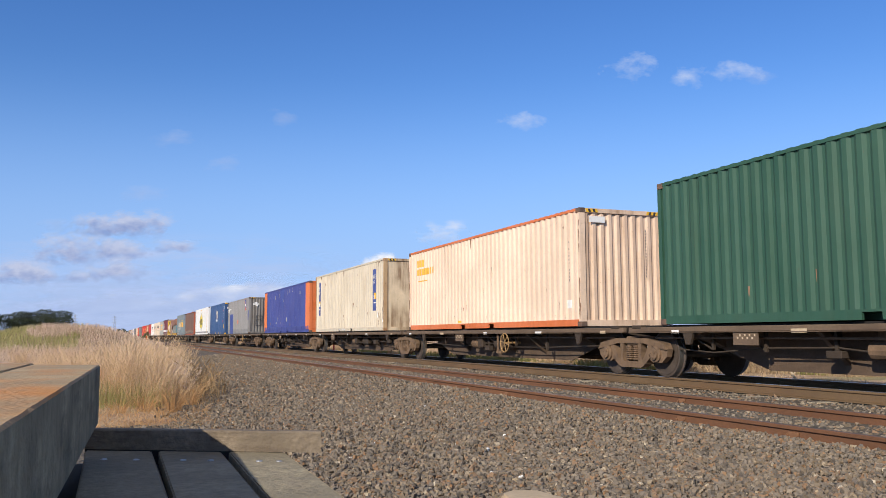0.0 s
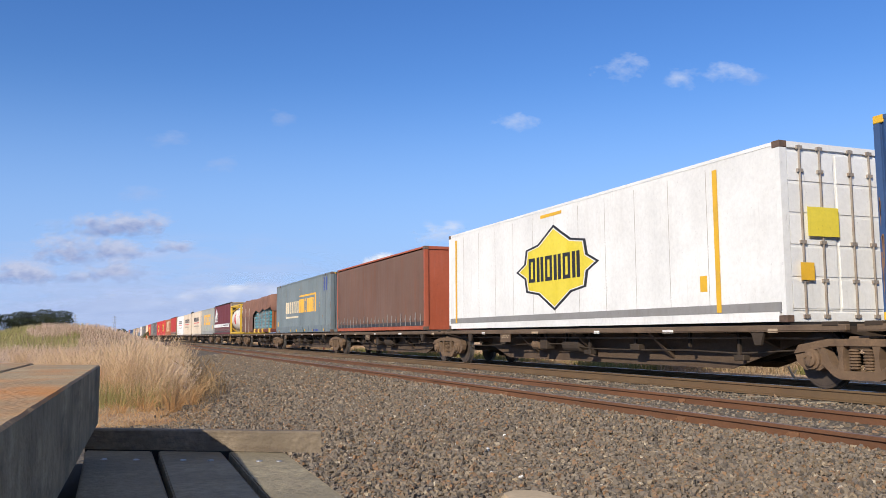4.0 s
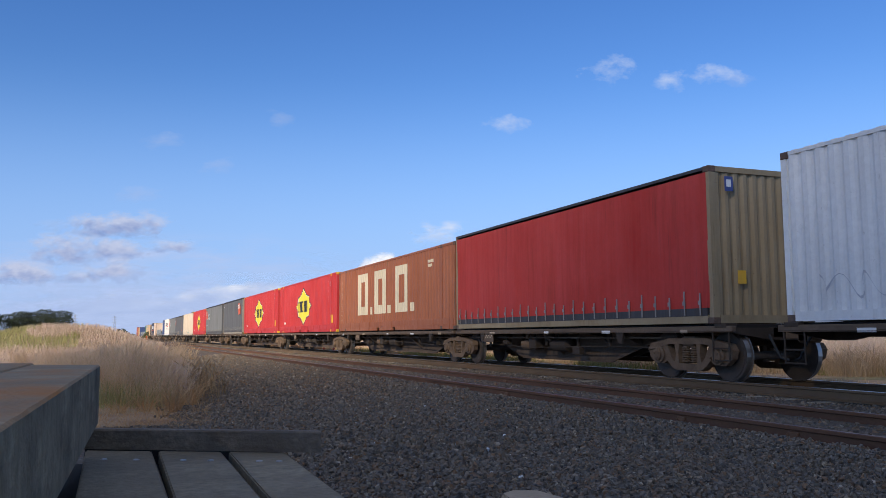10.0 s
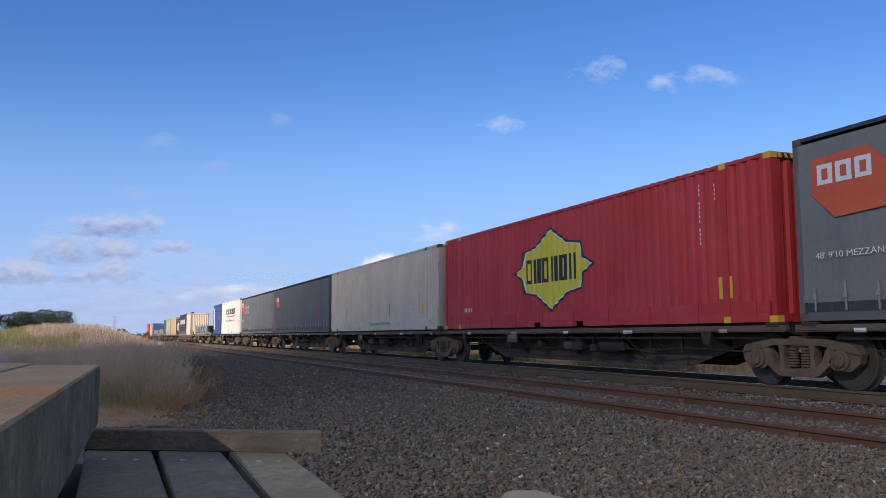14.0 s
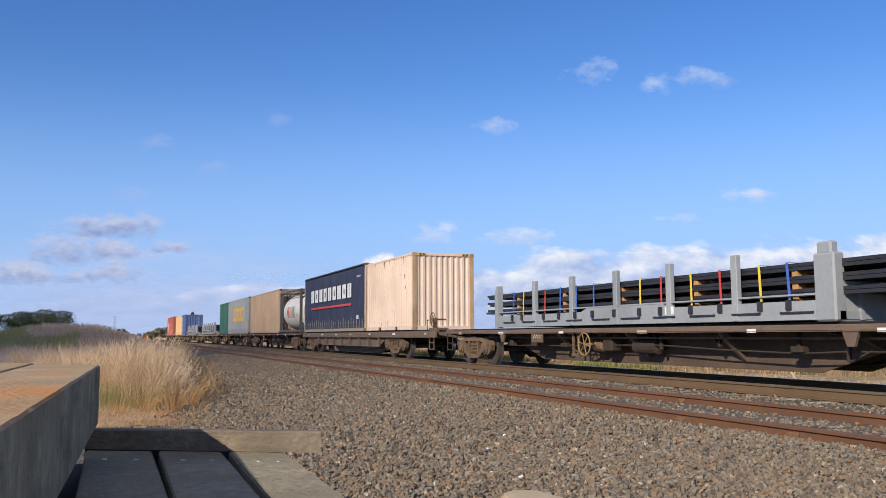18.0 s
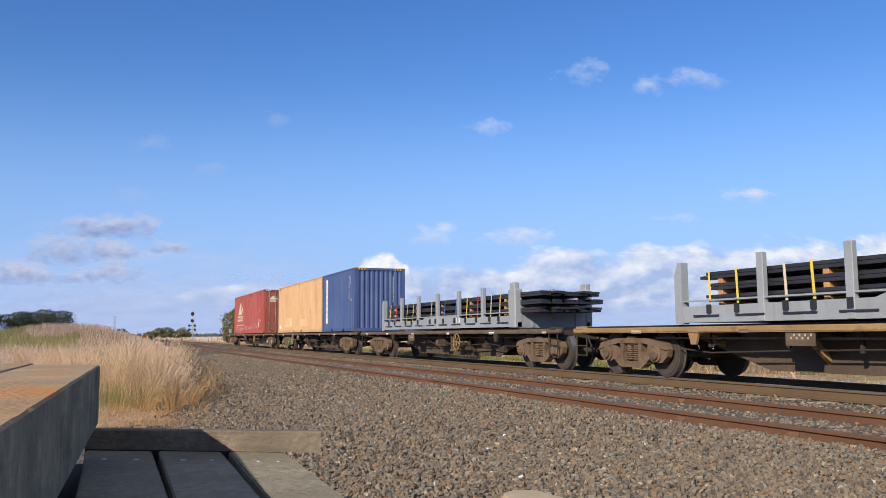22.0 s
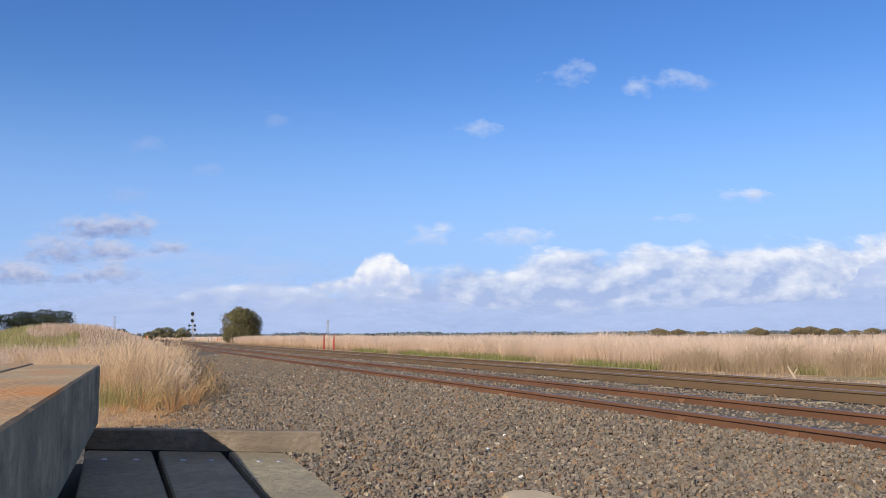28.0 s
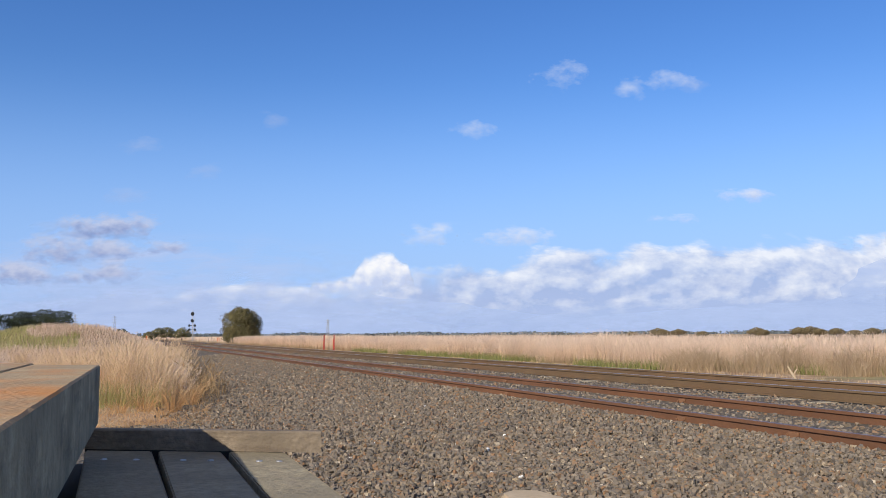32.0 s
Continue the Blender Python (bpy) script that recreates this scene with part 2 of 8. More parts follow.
def stones(name, count, place, sizes, material, label):
    """Broken ballast stones, each an irregular six-sided lump, joined."""
    # a rough cuboid: eight corners pulled about
    cube = np.array([(x, y, z) for x in (-1, 1) for y in (-1, 1) for z in (-1, 1)], float)
    quads = np.array([(0, 1, 3, 2), (4, 6, 7, 5), (0, 4, 5, 1), (2, 3, 7, 6), (0, 2, 6, 4), (1, 5, 7, 3)])
    pos = place(count)
    k = len(pos)
    jit = cube[None] * rng.uniform(0.25, 1.0, (k, 8, 3)) * rng.uniform(0.55, 1.2, (k, 1, 3))
    jit *= rng.uniform(sizes[0], sizes[1], (k, 1, 1)) * 0.5
    a, b = rng.uniform(0, math.tau, k), rng.uniform(-1.1, 1.1, k)
    ca, sa, cb, sb = np.cos(a), np.sin(a), np.cos(b), np.sin(b)
    rot = np.stack([np.stack([ca, -sa * cb, sa * sb], -1), np.stack([sa, ca * cb, -ca * sb], -1), np.stack([0 * ca, sb, cb], -1)], 1)
    v = np.einsum("kij,kvj->kvi", rot, jit) + pos[:, None]
    f = (quads[None] + 8 * np.arange(k)[:, None, None]).reshape(-1, 4)
    me = bpy.data.meshes.new(name)
    me.from_pydata(v.reshape(-1, 3).tolist(), [], f.tolist())
    me.materials.append(material)
    tagged(new(name, me), label, "ballast", kind="stuff")


def stone_material(single=False):
    m, n, l, bs = nodes_of("ballast_stone_single" if single else "ballast_stone")
    rnd = n.new("ShaderNodeObjectInfo").outputs["Random"] if single else n.new("ShaderNodeNewGeometry").outputs["Random Per Island"]
    cr = n.new("ShaderNodeValToRGB")
    els = cr.color_ramp.elements
    els[0].color, els[1].color = rgba((0.094, 0.078, 0.061)), rgba((0.369, 0.321, 0.263))
    for at, c in ((0.22, (0.169, 0.143, 0.112)), (0.42, (0.240, 0.197, 0.149)), (0.56, (0.190, 0.140, 0.086)), (0.68, (0.252, 0.201, 0.146)), (0.80, (0.279, 0.151, 0.070)), (0.88, (0.179, 0.153, 0.123)), (0.95, (0.335, 0.269, 0.189)), (0.985, (0.380, 0.294, 0.189))):
        e = els.new(at)
        e.color = rgba(c)
    els[-1].color = rgba((0.559, 0.476, 0.358))
    l.new(rnd, cr.inputs[0])
    tc = n.new("ShaderNodeTexCoord")
    grain = noise_node(n, l, tc.outputs["Object"], 60, 4, 0.7)
    l.new(mixer(n, l, ramp(n, l, grain, 0.3, 0.8), cr.outputs[0], mixer(n, l, 0.4, cr.outputs[0], (0.12, 0.085, 0.057))), bs.inputs["Base Color"])
    bs.inputs["Roughness"].default_value = 0.9
    bp = n.new("ShaderNodeBump")
    bp.inputs["Strength"].default_value, bp.inputs["Distance"].default_value = 0.5, 0.01
    l.new(grain, bp.inputs["Height"])
    l.new(bp.outputs[0], bs.inputs["Normal"])
    return m


def in_wedge(x, y, extra=0.04):
    """Rough keep-inside test of the open country before the camera."""
    a = np.arctan2(x, y)
    return (a > YAW - 0.49 - extra) & (a < YAW + 0.49 + extra) & (y > 1.5)


def ballast_field():
    mat = stone_material()
    lev = np.vectorize(level)

    def near(c):
        x, y = rng.uniform(0.0, 6.0, c), rng.uniform(6.8, 14.0, c)
        k = in_wedge(x, y) & ~((x < 0.9) & (y < 3.6)) & ~((y > 10.9) & (x < 0.3 + 0.056 * y + 0.15 * np.sin(y * 5) + rng.normal(0, 0.12, c)))
        x, y = x[k], y[k]
        return np.stack([x, y, lev(x, y) + rng.uniform(-0.018, 0.034, len(x))], -1)

    def close(c):
        x, y = rng.uniform(0.3, 6.1, c), 3.0 + 4.0 * rng.uniform(0, 1, c)
        k = in_wedge(x, y) & ~((x < 0.62) & (y < 3.1))
        x, y = x[k], y[k]
        return np.stack([x, y, lev(x, y) + rng.uniform(-0.02, 0.026, len(x))], -1)

    def mid(c):
        y = 14.0 + 34.0 * rng.uniform(0, 1, c) ** 1.5
        x = rng.uniform(0.8, 6.1, c)
        k = (x > 0.75 + 0.052 * (y - 0)) & in_wedge(x, y)
        x, y = x[k], y[k]
        return np.stack([x, y, lev(x, y) + rng.uniform(-0.015, 0.03, len(x))], -1)

    def between(c):
        y = 3.5 + 52.0 * rng.uniform(0, 1, c) ** 1.7
        x = rng.uniform(6.35, 10.74, c)
        k = in_wedge(x, y) & (np.abs(x - LOOP_X - GAUGE / 2) > 0.11)
        x, y = x[k], y[k]
        return np.stack([x, y, lev(x, y) + rng.uniform(-0.03, 0.004, len(x))], -1)

    stones("ballast_close", 42000, close, (0.022, 0.054), mat, "coarse broken brown-grey basalt ballast stones, a few white")
    stones("ballast_near", 46000, near, (0.026, 0.058), mat, "coarse broken grey basalt ballast stones, a few white")
    stones("ballast_along", 36000, mid, (0.035, 0.075), mat, "coarse broken grey basalt ballast along the loop")
    stones("ballast_between_tracks", 33000, between, (0.035, 0.07), mat, "grey ballast stones between the rails")
    white = surface("white_quartz", (0.75, 0.73, 0.68), 0.8, var=0.1)

    def pale(c):
        x, y = rng.uniform(0.8, 6.0, c), rng.uniform(4.2, 16.0, c)
        return np.stack([x, y, lev(x, y) + 0.02], -1)
    stones("pale_stones", 36, pale, (0.024, 0.058), white, "scattered white quartz pebbles on the ballast")


# ---- tracks ----
def build_tracks():
    shiny = surface("rail_steel_worn", (0.145, 0.090, 0.044), 0.7, 0.0, 0.25, 0.8, 30, 0.15, 60, (0.16, 0.08, 0.035), 0.6, (2, 0.15, 1), 1.5)
    rusty = surface("rail_steel_rusty", (0.150, 0.066, 0.030), 0.75, 0.0, 0.25, 0.6, 25, 0.25, 60, (0.26, 0.11, 0.045), 0.6, (2, 0.2, 1), 2.0)
    head_main = surface("rail_head_polished", (0.42, 0.42, 0.45), 0.28, 0.9, 0.1, 1, 20, 0.03, 60)
    head_loop = surface("rail_head_dull", (0.2, 0.13, 0.12), 0.45, 0.4, 0.2, 1, 20, 0.1, 60, (0.2, 0.09, 0.04), 0.5)
    prof = [(-0.065, -0.186), (0.065, -0.186), (0.065, -0.17), (0.012, -0.15), (0.010, -0.045), (0.035, -0.035), (0.035, -0.006), (0.028, -0.001), (-0.028, -0.001), (-0.035, -0.006), (-0.035, -0.035), (-0.010, -0.045), (-0.012, -0.15), (-0.065, -0.17)]
    plate = surface("fishplate_rust", (0.22, 0.105, 0.05), 0.8, 0, 0.25, 4, 40, 0.2, 60)
    for cx, mt, hd, names in ((TRACK_X, shiny, head_main, "main"), (LOOP_X, rusty, head_loop, "loop")):
        for s in (-1, 1):
            x = cx + s * GAUGE / 2
            bm = bmesh.new()
            extrude_poly(bm, [(x + a, b) for a, b in prof], -30.0, 900.0, "Y")
            rail = tagged(new("rail", mesh_of("rail", bm, mt)), "steel rail with a polished head on the main line" if names == "main" else "rust-red steel rail of the disused loop", "rail", "rails of the two tracks", "structure")
            bm = bmesh.new()
            box(bm, x - 0.027, x + 0.027, -30.0, 900.0, -0.0012, 0.0022)
            part("rail_head", bm, hd, rail, "polished running band")
            if names == "loop":
                # joints and odd repair plates on the loop's rails
                for j, y in enumerate((6.35, 8.05, 12.6, 19.6, 27.0, 38.5) if s < 0 else (10.2, 16.05, 22.5, 33.0)):
                    bm = bmesh.new()
                    chamfer(bm, x - 0.034, x - 0.010, y - 0.07, y + 0.07, -0.12, -0.06, 0.006)
                    for b in (-0.06, 0.06):
                        tube(bm, (x - 0.05, y + b, -0.09), (x - 0.034, y + b, -0.09), 0.014, 6)
                    part("fishplate", bm, plate, rail, "orange-rusted fishplate")
    conc = surface("sleeper_concrete", (0.38, 0.325, 0.235), 0.9, 0, 0.2, 2, 20, 0.3, 40, (0.12, 0.09, 0.06), 0.6)
    wood = surface("sleeper_timber", (0.16, 0.12, 0.09), 0.9, 0, 0.3, 2, 20, 0.5, 30, (0.07, 0.05, 0.04), 0.6)
    bm = bmesh.new()
    chamfer(bm, -1.3, 1.3, -0.12, 0.12, -0.32, -0.165, 0.02)
    cm = mesh_of("sleeper", bm, conc)
    bm = bmesh.new()
    chamfer(bm, -1.3, 1.3, -0.115, 0.115, -0.3, -0.15, 0.012)
    wm = mesh_of("sleeper", bm, wood)
    bed_main = thing("track_bed_main", "row of concrete sleepers half sunk in ballast under the main line", "sleepers", kind="structure")
    bed_loop = thing("track_bed_loop", "row of grey timber sleepers half sunk in ballast under the loop", "sleepers", kind="structure")
    for bed, cx, me, pitch in ((bed_main, TRACK_X, cm, 0.685), (bed_loop, LOOP_X, wm, 0.64)):
        for k in range(150):
            ob = part("sleeper", me, None, bed)
            ob.location = (cx + rng.uniform(-0.03, 0.03), 2.0 + k * pitch + rng.uniform(-0.03, 0.03), rng.uniform(-0.03, 0.0) - 0.026)


GROUND = build_ground()
build_tracks()
ballast_field()


def loose_stones():
    """The stones nearest the step, each one on its own."""
    mat = stone_material(True)
    shapes = []
    for k in range(14):
        bm = bmesh.new()
        v = box(bm, -1, 1, -1, 1, -1, 1)
        for p in v:
            p.co = Vector(p.co[i] * float(rng.uniform(0.45, 1.0)) * (1.0, 0.8, 0.6)[i] for i in range(3))
        bmesh.ops.bevel(bm, geom=list(bm.edges), offset=0.08, segments=1, affect="EDGES")
        shapes.append(mesh_of("ballast_stone", bm, mat))
    made = 0
    while made < 290:
        x, y = float(rng.uniform(0.9, 3.9)), float(rng.uniform(3.0, 4.6))
        if not in_wedge(x, y, -0.02) or (x < 1.75 and y < 3.1):
            continue
        ob = part("ballast_stone", shapes[made % 14], None, GROUND)
        size = float(rng.uniform(0.016, 0.030))
        ob.matrix_basis = Matrix.LocRotScale((x, y, level(x, y) + size * 0.7), Euler(tuple(float(a) for a in rng.uniform((-0.5, -0.5, 0), (0.5, 0.5, 6.28)))), (size, size, size))
        made += 1


loose_stones()
# ---- stepped timber and concrete platform by the camera ----
def build_platform():
    slab = surface("weathered_slab", (0.29, 0.26, 0.17), 0.95, 0, 0.5, 5, 16, 0.9, 16, (0.08, 0.065, 0.04), 0.7, (1, 0.25, 1), 14)
    # lichen on the upper face only in patches of its own
    topm = surface("slab_top_lichen", (0.40, 0.295, 0.17), 0.95, 0, 0.25, 5, 60, 1.3, 70, (0.52, 0.21, 0.045), 1.0, (1, 0.6, 1), 3)
    wood = surface("grey_deck_board", (0.285, 0.24, 0.155), 0.85, 0, 0.4, 3, 35, 1.2, 40, (0.25, 0.2, 0.145), 0.5, (3.0, 0.25, 3.0), 6)
    beam = surface("grey_end_beam", (0.25, 0.195, 0.135), 0.85, 0, 0.5, 3, 40, 1.4, 30, (0.09, 0.065, 0.045), 0.9, (0.25, 2.0, 7.0), 7)
    lev = -0.22
    # near-black that stands for the shade in the step's gaps
    gap_shade = surface("gap_shade", (0.035, 0.03, 0.026), 0.95)

    def skewed(bm, x0, x1, yn0, yn1, yf0, yf1, z0, z1, rough_edge=False, drift=0.0):
        """A slab from the near end to a slanting far end, with a chipped upper edge."""
        n = 1000 if rough_edge else 1
        rows = []
        for i in range(n + 1):
            t = i / n
            a = Vector((x0 - drift * (1 - t), yn0 + (yf0 - yn0) * t, 0))
            b = Vector((x1 - drift * (1 - t), yn1 + (yf1 - yn1) * t, 0))
            j = 0.0025 * noise.noise(Vector((b.y * 11, 2, 0))) + 0.0016 * noise.noise(Vector((b.y * 60, 5, 0))) + 0.0012 * noise.noise(Vector((b.y * 150, 1, 0))) if rough_edge else 0
            k = 0.0016 * noise.noise(Vector((b.y * 110, 9, 3))) if rough_edge else 0
            rows.append([bm.verts.new((a.x, a.y, z0)), bm.verts.new((a.x, a.y, z1)), bm.verts.new((b.x + j - 0.005, b.y, z1)), bm.verts.new((b.x, b.y, z1 - 0.004 + k)), bm.verts.new((b.x, b.y, z0))])
        for p, q in zip(rows, rows[1:]):
            for i in range(5):
                bm.faces.new((p[i], p[(i + 1) % 5], q[(i + 1) % 5], q[i]))
        bm.faces.new(rows[0])
        bm.faces.new(rows[-1][::-1])

    top = thing("concrete_platform", "weathered concrete slab platform with orange lichen on top", "platform")
    for x0, x1, f0, f1 in ((-0.226, -0.0175, 3.06, 2.965), (-0.45, -0.236, 3.37, 3.28)):
        bm = bmesh.new()
        skewed(bm, x0, x1, -0.6, -0.6, f0, f1, 0.615, 0.80, True, 0.141)
        s = part("slab", bm, slab, top)
        s.data.materials.append(topm)
        for poly in s.data.polygons:
            if poly.normal.z > 0.6:
                poly.material_index = 1
    for y in (0.3, 2.5):
        bm = bmesh.new()
        chamfer(bm, -0.54, -0.17, y, y + 0.3, lev - 0.1, 0.615, 0.01)
        part("pier", bm, slab, top)
    step = thing("timber_step", "grey weathered timber deck boards with a beam across their end", "step")

    def end_y(x):
        return 3.168 - 0.524 * x
    for x0, x1, dr in ((-0.056, 0.157, 0.012), (0.177, 0.375, 0.045), (0.397, 0.571, 0.07)):
        bm = bmesh.new()
        skewed(bm, x0, x1, -0.4, -0.4, end_y(x0), end_y(x1), 0.455, 0.50, False, dr)
        bmesh.ops.bevel(bm, geom=list(bm.edges), offset=0.004, segments=2, affect="EDGES")
        bd = part("board", bm, wood, step)
        for yy in (0.10,):
            for xx in (x0 + 0.06, x1 - 0.058):
                bm = bmesh.new()
                lathe(bm, [(0.4985, 0.0105), (0.5025, 0.010), (0.5035, 0.006)], 10, "Z", (xx, end_y(xx) - 0.235, 0))
                part("screw", bm, surface("screw_zinc", (0.5, 0.5, 0.5), 0.4, 0.8, 0.1) if "screw_zinc" not in bpy.data.materials else bpy.data.materials["screw_zinc"], bd)
    bm = bmesh.new()
    a, b = Vector((-0.06, 3.216, 0)), Vector((0.676, 2.79, 0))
    d = (b - a).normalized()
    nrm = Vector((d.y, -d.x, 0)) * -0.05
    ring = []
    for p in (a, b):
        back = d * (-0.024 if p is b else 0.0)
        ring.append([bm.verts.new(p + o + (back if o.length > 0.02 else Vector()) + Vector((0, 0, z))) for o, z in ((Vector(), 0.502), (Vector(), 0.566), (nrm * 0.1, 0.571), (nrm, 0.570), (nrm, 0.502))])
    for i in range(5):
        bm.faces.new((ring[0][i], ring[0][(i + 1) % 5], ring[1][(i + 1) % 5], ring[1][i]))
    bm.faces.new(ring[0][::-1])
    bm.faces.new(ring[1])
    part("end_beam", bm, beam, step, "pale grey cross beam")
    # added dark strip shades the slit between boards and beam
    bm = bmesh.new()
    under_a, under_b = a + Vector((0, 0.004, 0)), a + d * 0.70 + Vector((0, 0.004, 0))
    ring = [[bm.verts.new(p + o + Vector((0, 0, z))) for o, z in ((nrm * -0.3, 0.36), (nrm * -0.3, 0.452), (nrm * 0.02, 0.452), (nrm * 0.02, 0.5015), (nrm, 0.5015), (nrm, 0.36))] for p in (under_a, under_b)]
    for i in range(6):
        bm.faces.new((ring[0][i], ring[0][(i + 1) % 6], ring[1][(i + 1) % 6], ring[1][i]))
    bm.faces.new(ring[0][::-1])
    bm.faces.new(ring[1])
    part("end_joist", bm, gap_shade, step, "dark strip added under the cross beam in place of shade")
    # strips added below the boards so that the gaps look deep and unlit
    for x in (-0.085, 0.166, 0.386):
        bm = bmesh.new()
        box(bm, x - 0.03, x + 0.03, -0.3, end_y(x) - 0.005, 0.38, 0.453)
        part("joist", bm, gap_shade, step, "dark strip added under a gap in place of shade")
    for y in (0.2, 1.0, 1.8):
        bm = bmesh.new()
        box(bm, -0.05, 0.55, y, y + 0.09, 0.29, 0.379)
        for x in (0.0, 0.44):
            box(bm, x, x + 0.09, y, y + 0.09, lev - 0.1, 0.29)
        part("bearer", bm, beam, step)
    stone = surface("sandstone", (0.48, 0.37, 0.24), 0.9, 0, 0.2, 5, 40, 0.4, 50)
    st = thing("stone_block", "pale sandstone block standing on the ballast", "block")
    bm = bmesh.new()
    ring = [(1.33, 2.62), (1.40, 2.92), (1.47, 2.965), (1.565, 2.92), (1.60, 2.62)]
    extrude_poly(bm, ring, lev - 0.05, 0.296, "Z")
    bmesh.ops.bevel(bm, geom=list(bm.edges), offset=0.012, segments=2, affect="EDGES")
    part("block", bm, stone, st)


build_platform()


# ---- vegetation ----
def grass_material(name, low, high, seedhead, tall, foot=None):
    m, n, l, bs = nodes_of(name)
    geo = n.new("ShaderNodeNewGeometry")
    rnd = geo.outputs["Random Per Island"]
    at = n.new("ShaderNodeAttribute")
    at.attribute_name = "along"
    body = mixer(n, l, rnd, low, high)
    dull = mixer(n, l, rnd, tuple(c * 0.75 for c in high), seedhead)
    col = mixer(n, l, ramp(n, l, at.outputs["Fac"], 0.55, 0.9), body, dull)
    # olive-brown foot, darkened in colour for the shade inside the clumps
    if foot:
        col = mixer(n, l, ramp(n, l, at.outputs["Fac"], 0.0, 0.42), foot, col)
    # drifts of greyer and ruddier growth
    tc = n.new("ShaderNodeTexCoord")
    drift = noise_node(n, l, tc.outputs["Object"], 0.9, 4, 0.6)
    col = mixer(n, l, times(n, l, ramp(n, l, drift, 0.5, 0.66), 0.55), col, tuple(0.55 * c for c in low))
    l.new(col, bs.inputs["Base Color"])
    bs.inputs["Roughness"].default_value = 0.8
    bs.inputs["Specular IOR Level"].default_value = 0.2
    tr = n.new("ShaderNodeBsdfTranslucent")
    l.new(mixer(n, l, rnd, high, seedhead), tr.inputs[0])
    mx = n.new("ShaderNodeMixShader")
    mx.inputs[0].default_value = 0.25
    l.new(bs.outputs[0], mx.inputs[1])
    l.new(tr.outputs[0], mx.inputs[2])
    l.new(mx.outputs[0], n["Material Output"].inputs[0])
    return m


def blades(name, base, height, width, lean, material, label, head=0.0, category="grass", way=None, fuzz=0):
    """Many grass stalks: each a bent tapered strip, some with a plume at the top."""
    k = len(base)
    ang = rng.uniform(0, math.tau, k)
    dirx, diry = np.cos(ang), np.sin(ang)
    la = rng.uniform(0, math.tau, k) if way is None else way
    bend = lean * rng.uniform(0.2, 1.0, k) * height
    side = np.stack([dirx, diry, 0 * dirx], -1) * width[:, None] * 0.5
    off = np.stack([np.cos(la) * bend, np.sin(la) * bend, 0 * bend], -1)
    up = np.stack([0 * height, 0 * height, height], -1)
    levels = [(0.0, 1.0), (0.45, 0.8), (0.78, 0.55), (0.88, 0.55 + head), (1.0, 0.12)]
    vs = []
    for t, w in levels:
        c = base + up * (t * (1 - 0.12 * t * lean)) + off * t * t
        vs.append(np.stack([c - side * w, c + side * w], 1))
    v = np.concatenate(vs, 1).reshape(-1, 3)
    q = np.array([(0, 1, 3, 2), (2, 3, 5, 4), (4, 5, 7, 6), (6, 7, 9, 8)])
    f = (q[None] + 10 * np.arange(k)[:, None, None]).reshape(-1, 4)
    me = bpy.data.meshes.new(name)
    me.from_pydata(v.tolist(), [], f.tolist())
    al = me.attributes.new("along", "FLOAT", "POINT")
    al.data.foreach_set("value", np.tile(np.repeat([t for t, _ in levels], 2), k).astype(np.float32))
    me.materials.append(material)
    if fuzz:
        # feathery seed heads round the upper stalks, turned every way
        i = rng.integers(0, k, fuzz)
        t = rng.uniform(0.5, 1.03, (fuzz, 1)) ** 0.7
        c = base[i] + up[i] * (t * (1 - 0.12 * t * lean)) + off[i] * t * t + rng.normal(0, 0.018, (fuzz, 3))
        a = rng.normal(0, 1, (fuzz, 3)) + np.array((0, 0, 0.9))
        a *= (rng.uniform(0.006, 0.024, fuzz) / np.linalg.norm(a, axis=1))[:, None] * (1 + c[:, 1:2] / 50)
        b = np.cross(a, rng.normal(0, 1, (fuzz, 3))) * 0.16
        b *= (0.0026 * (1 + c[:, 1:2] / 25)) / (np.linalg.norm(b, axis=1)[:, None] + 1e-9)
        hv = np.stack([c - a, c + b, c + a, c - b], 1).reshape(-1, 3)
        hm = raw(name + "_heads", hv.tolist(), np.arange(len(hv)).reshape(-1, 4).tolist(), material)
        al = hm.attributes.new("along", "FLOAT", "POINT")
        al.data.foreach_set("value", np.full(len(hv), 0.95, np.float32))
        tagged(new(name + "_heads", hm), "feathery seed heads of the " + name.replace("_", " "), category, kind="stuff")
    return tagged(new(name, me), label, category, kind="stuff")


def level_of(x, y):
    return np.array([level(a, b) for a, b in zip(x, y)])


def edge_x(y):
    """Grass edge beside the ballast, on the camera's side."""
    return 0.5 + 0.056 * y


def verge_line(y):
    """Where the tall reeds begin beyond the main line."""
    return np.interp(y, (0, 15, 19.2, 21, 23.6, 24.9, 25.4, 27.4, 33, 40, 60, 140), (24.0, 23.4, 22.9, 22.1, 22.0, 21.0, 19.6, 18.7, 19.3, 19.6, 19.4, 19.0)) + 0.35 * np.sin(y * 0.61) + 0.25 * np.sin(y * 1.7 + 1)


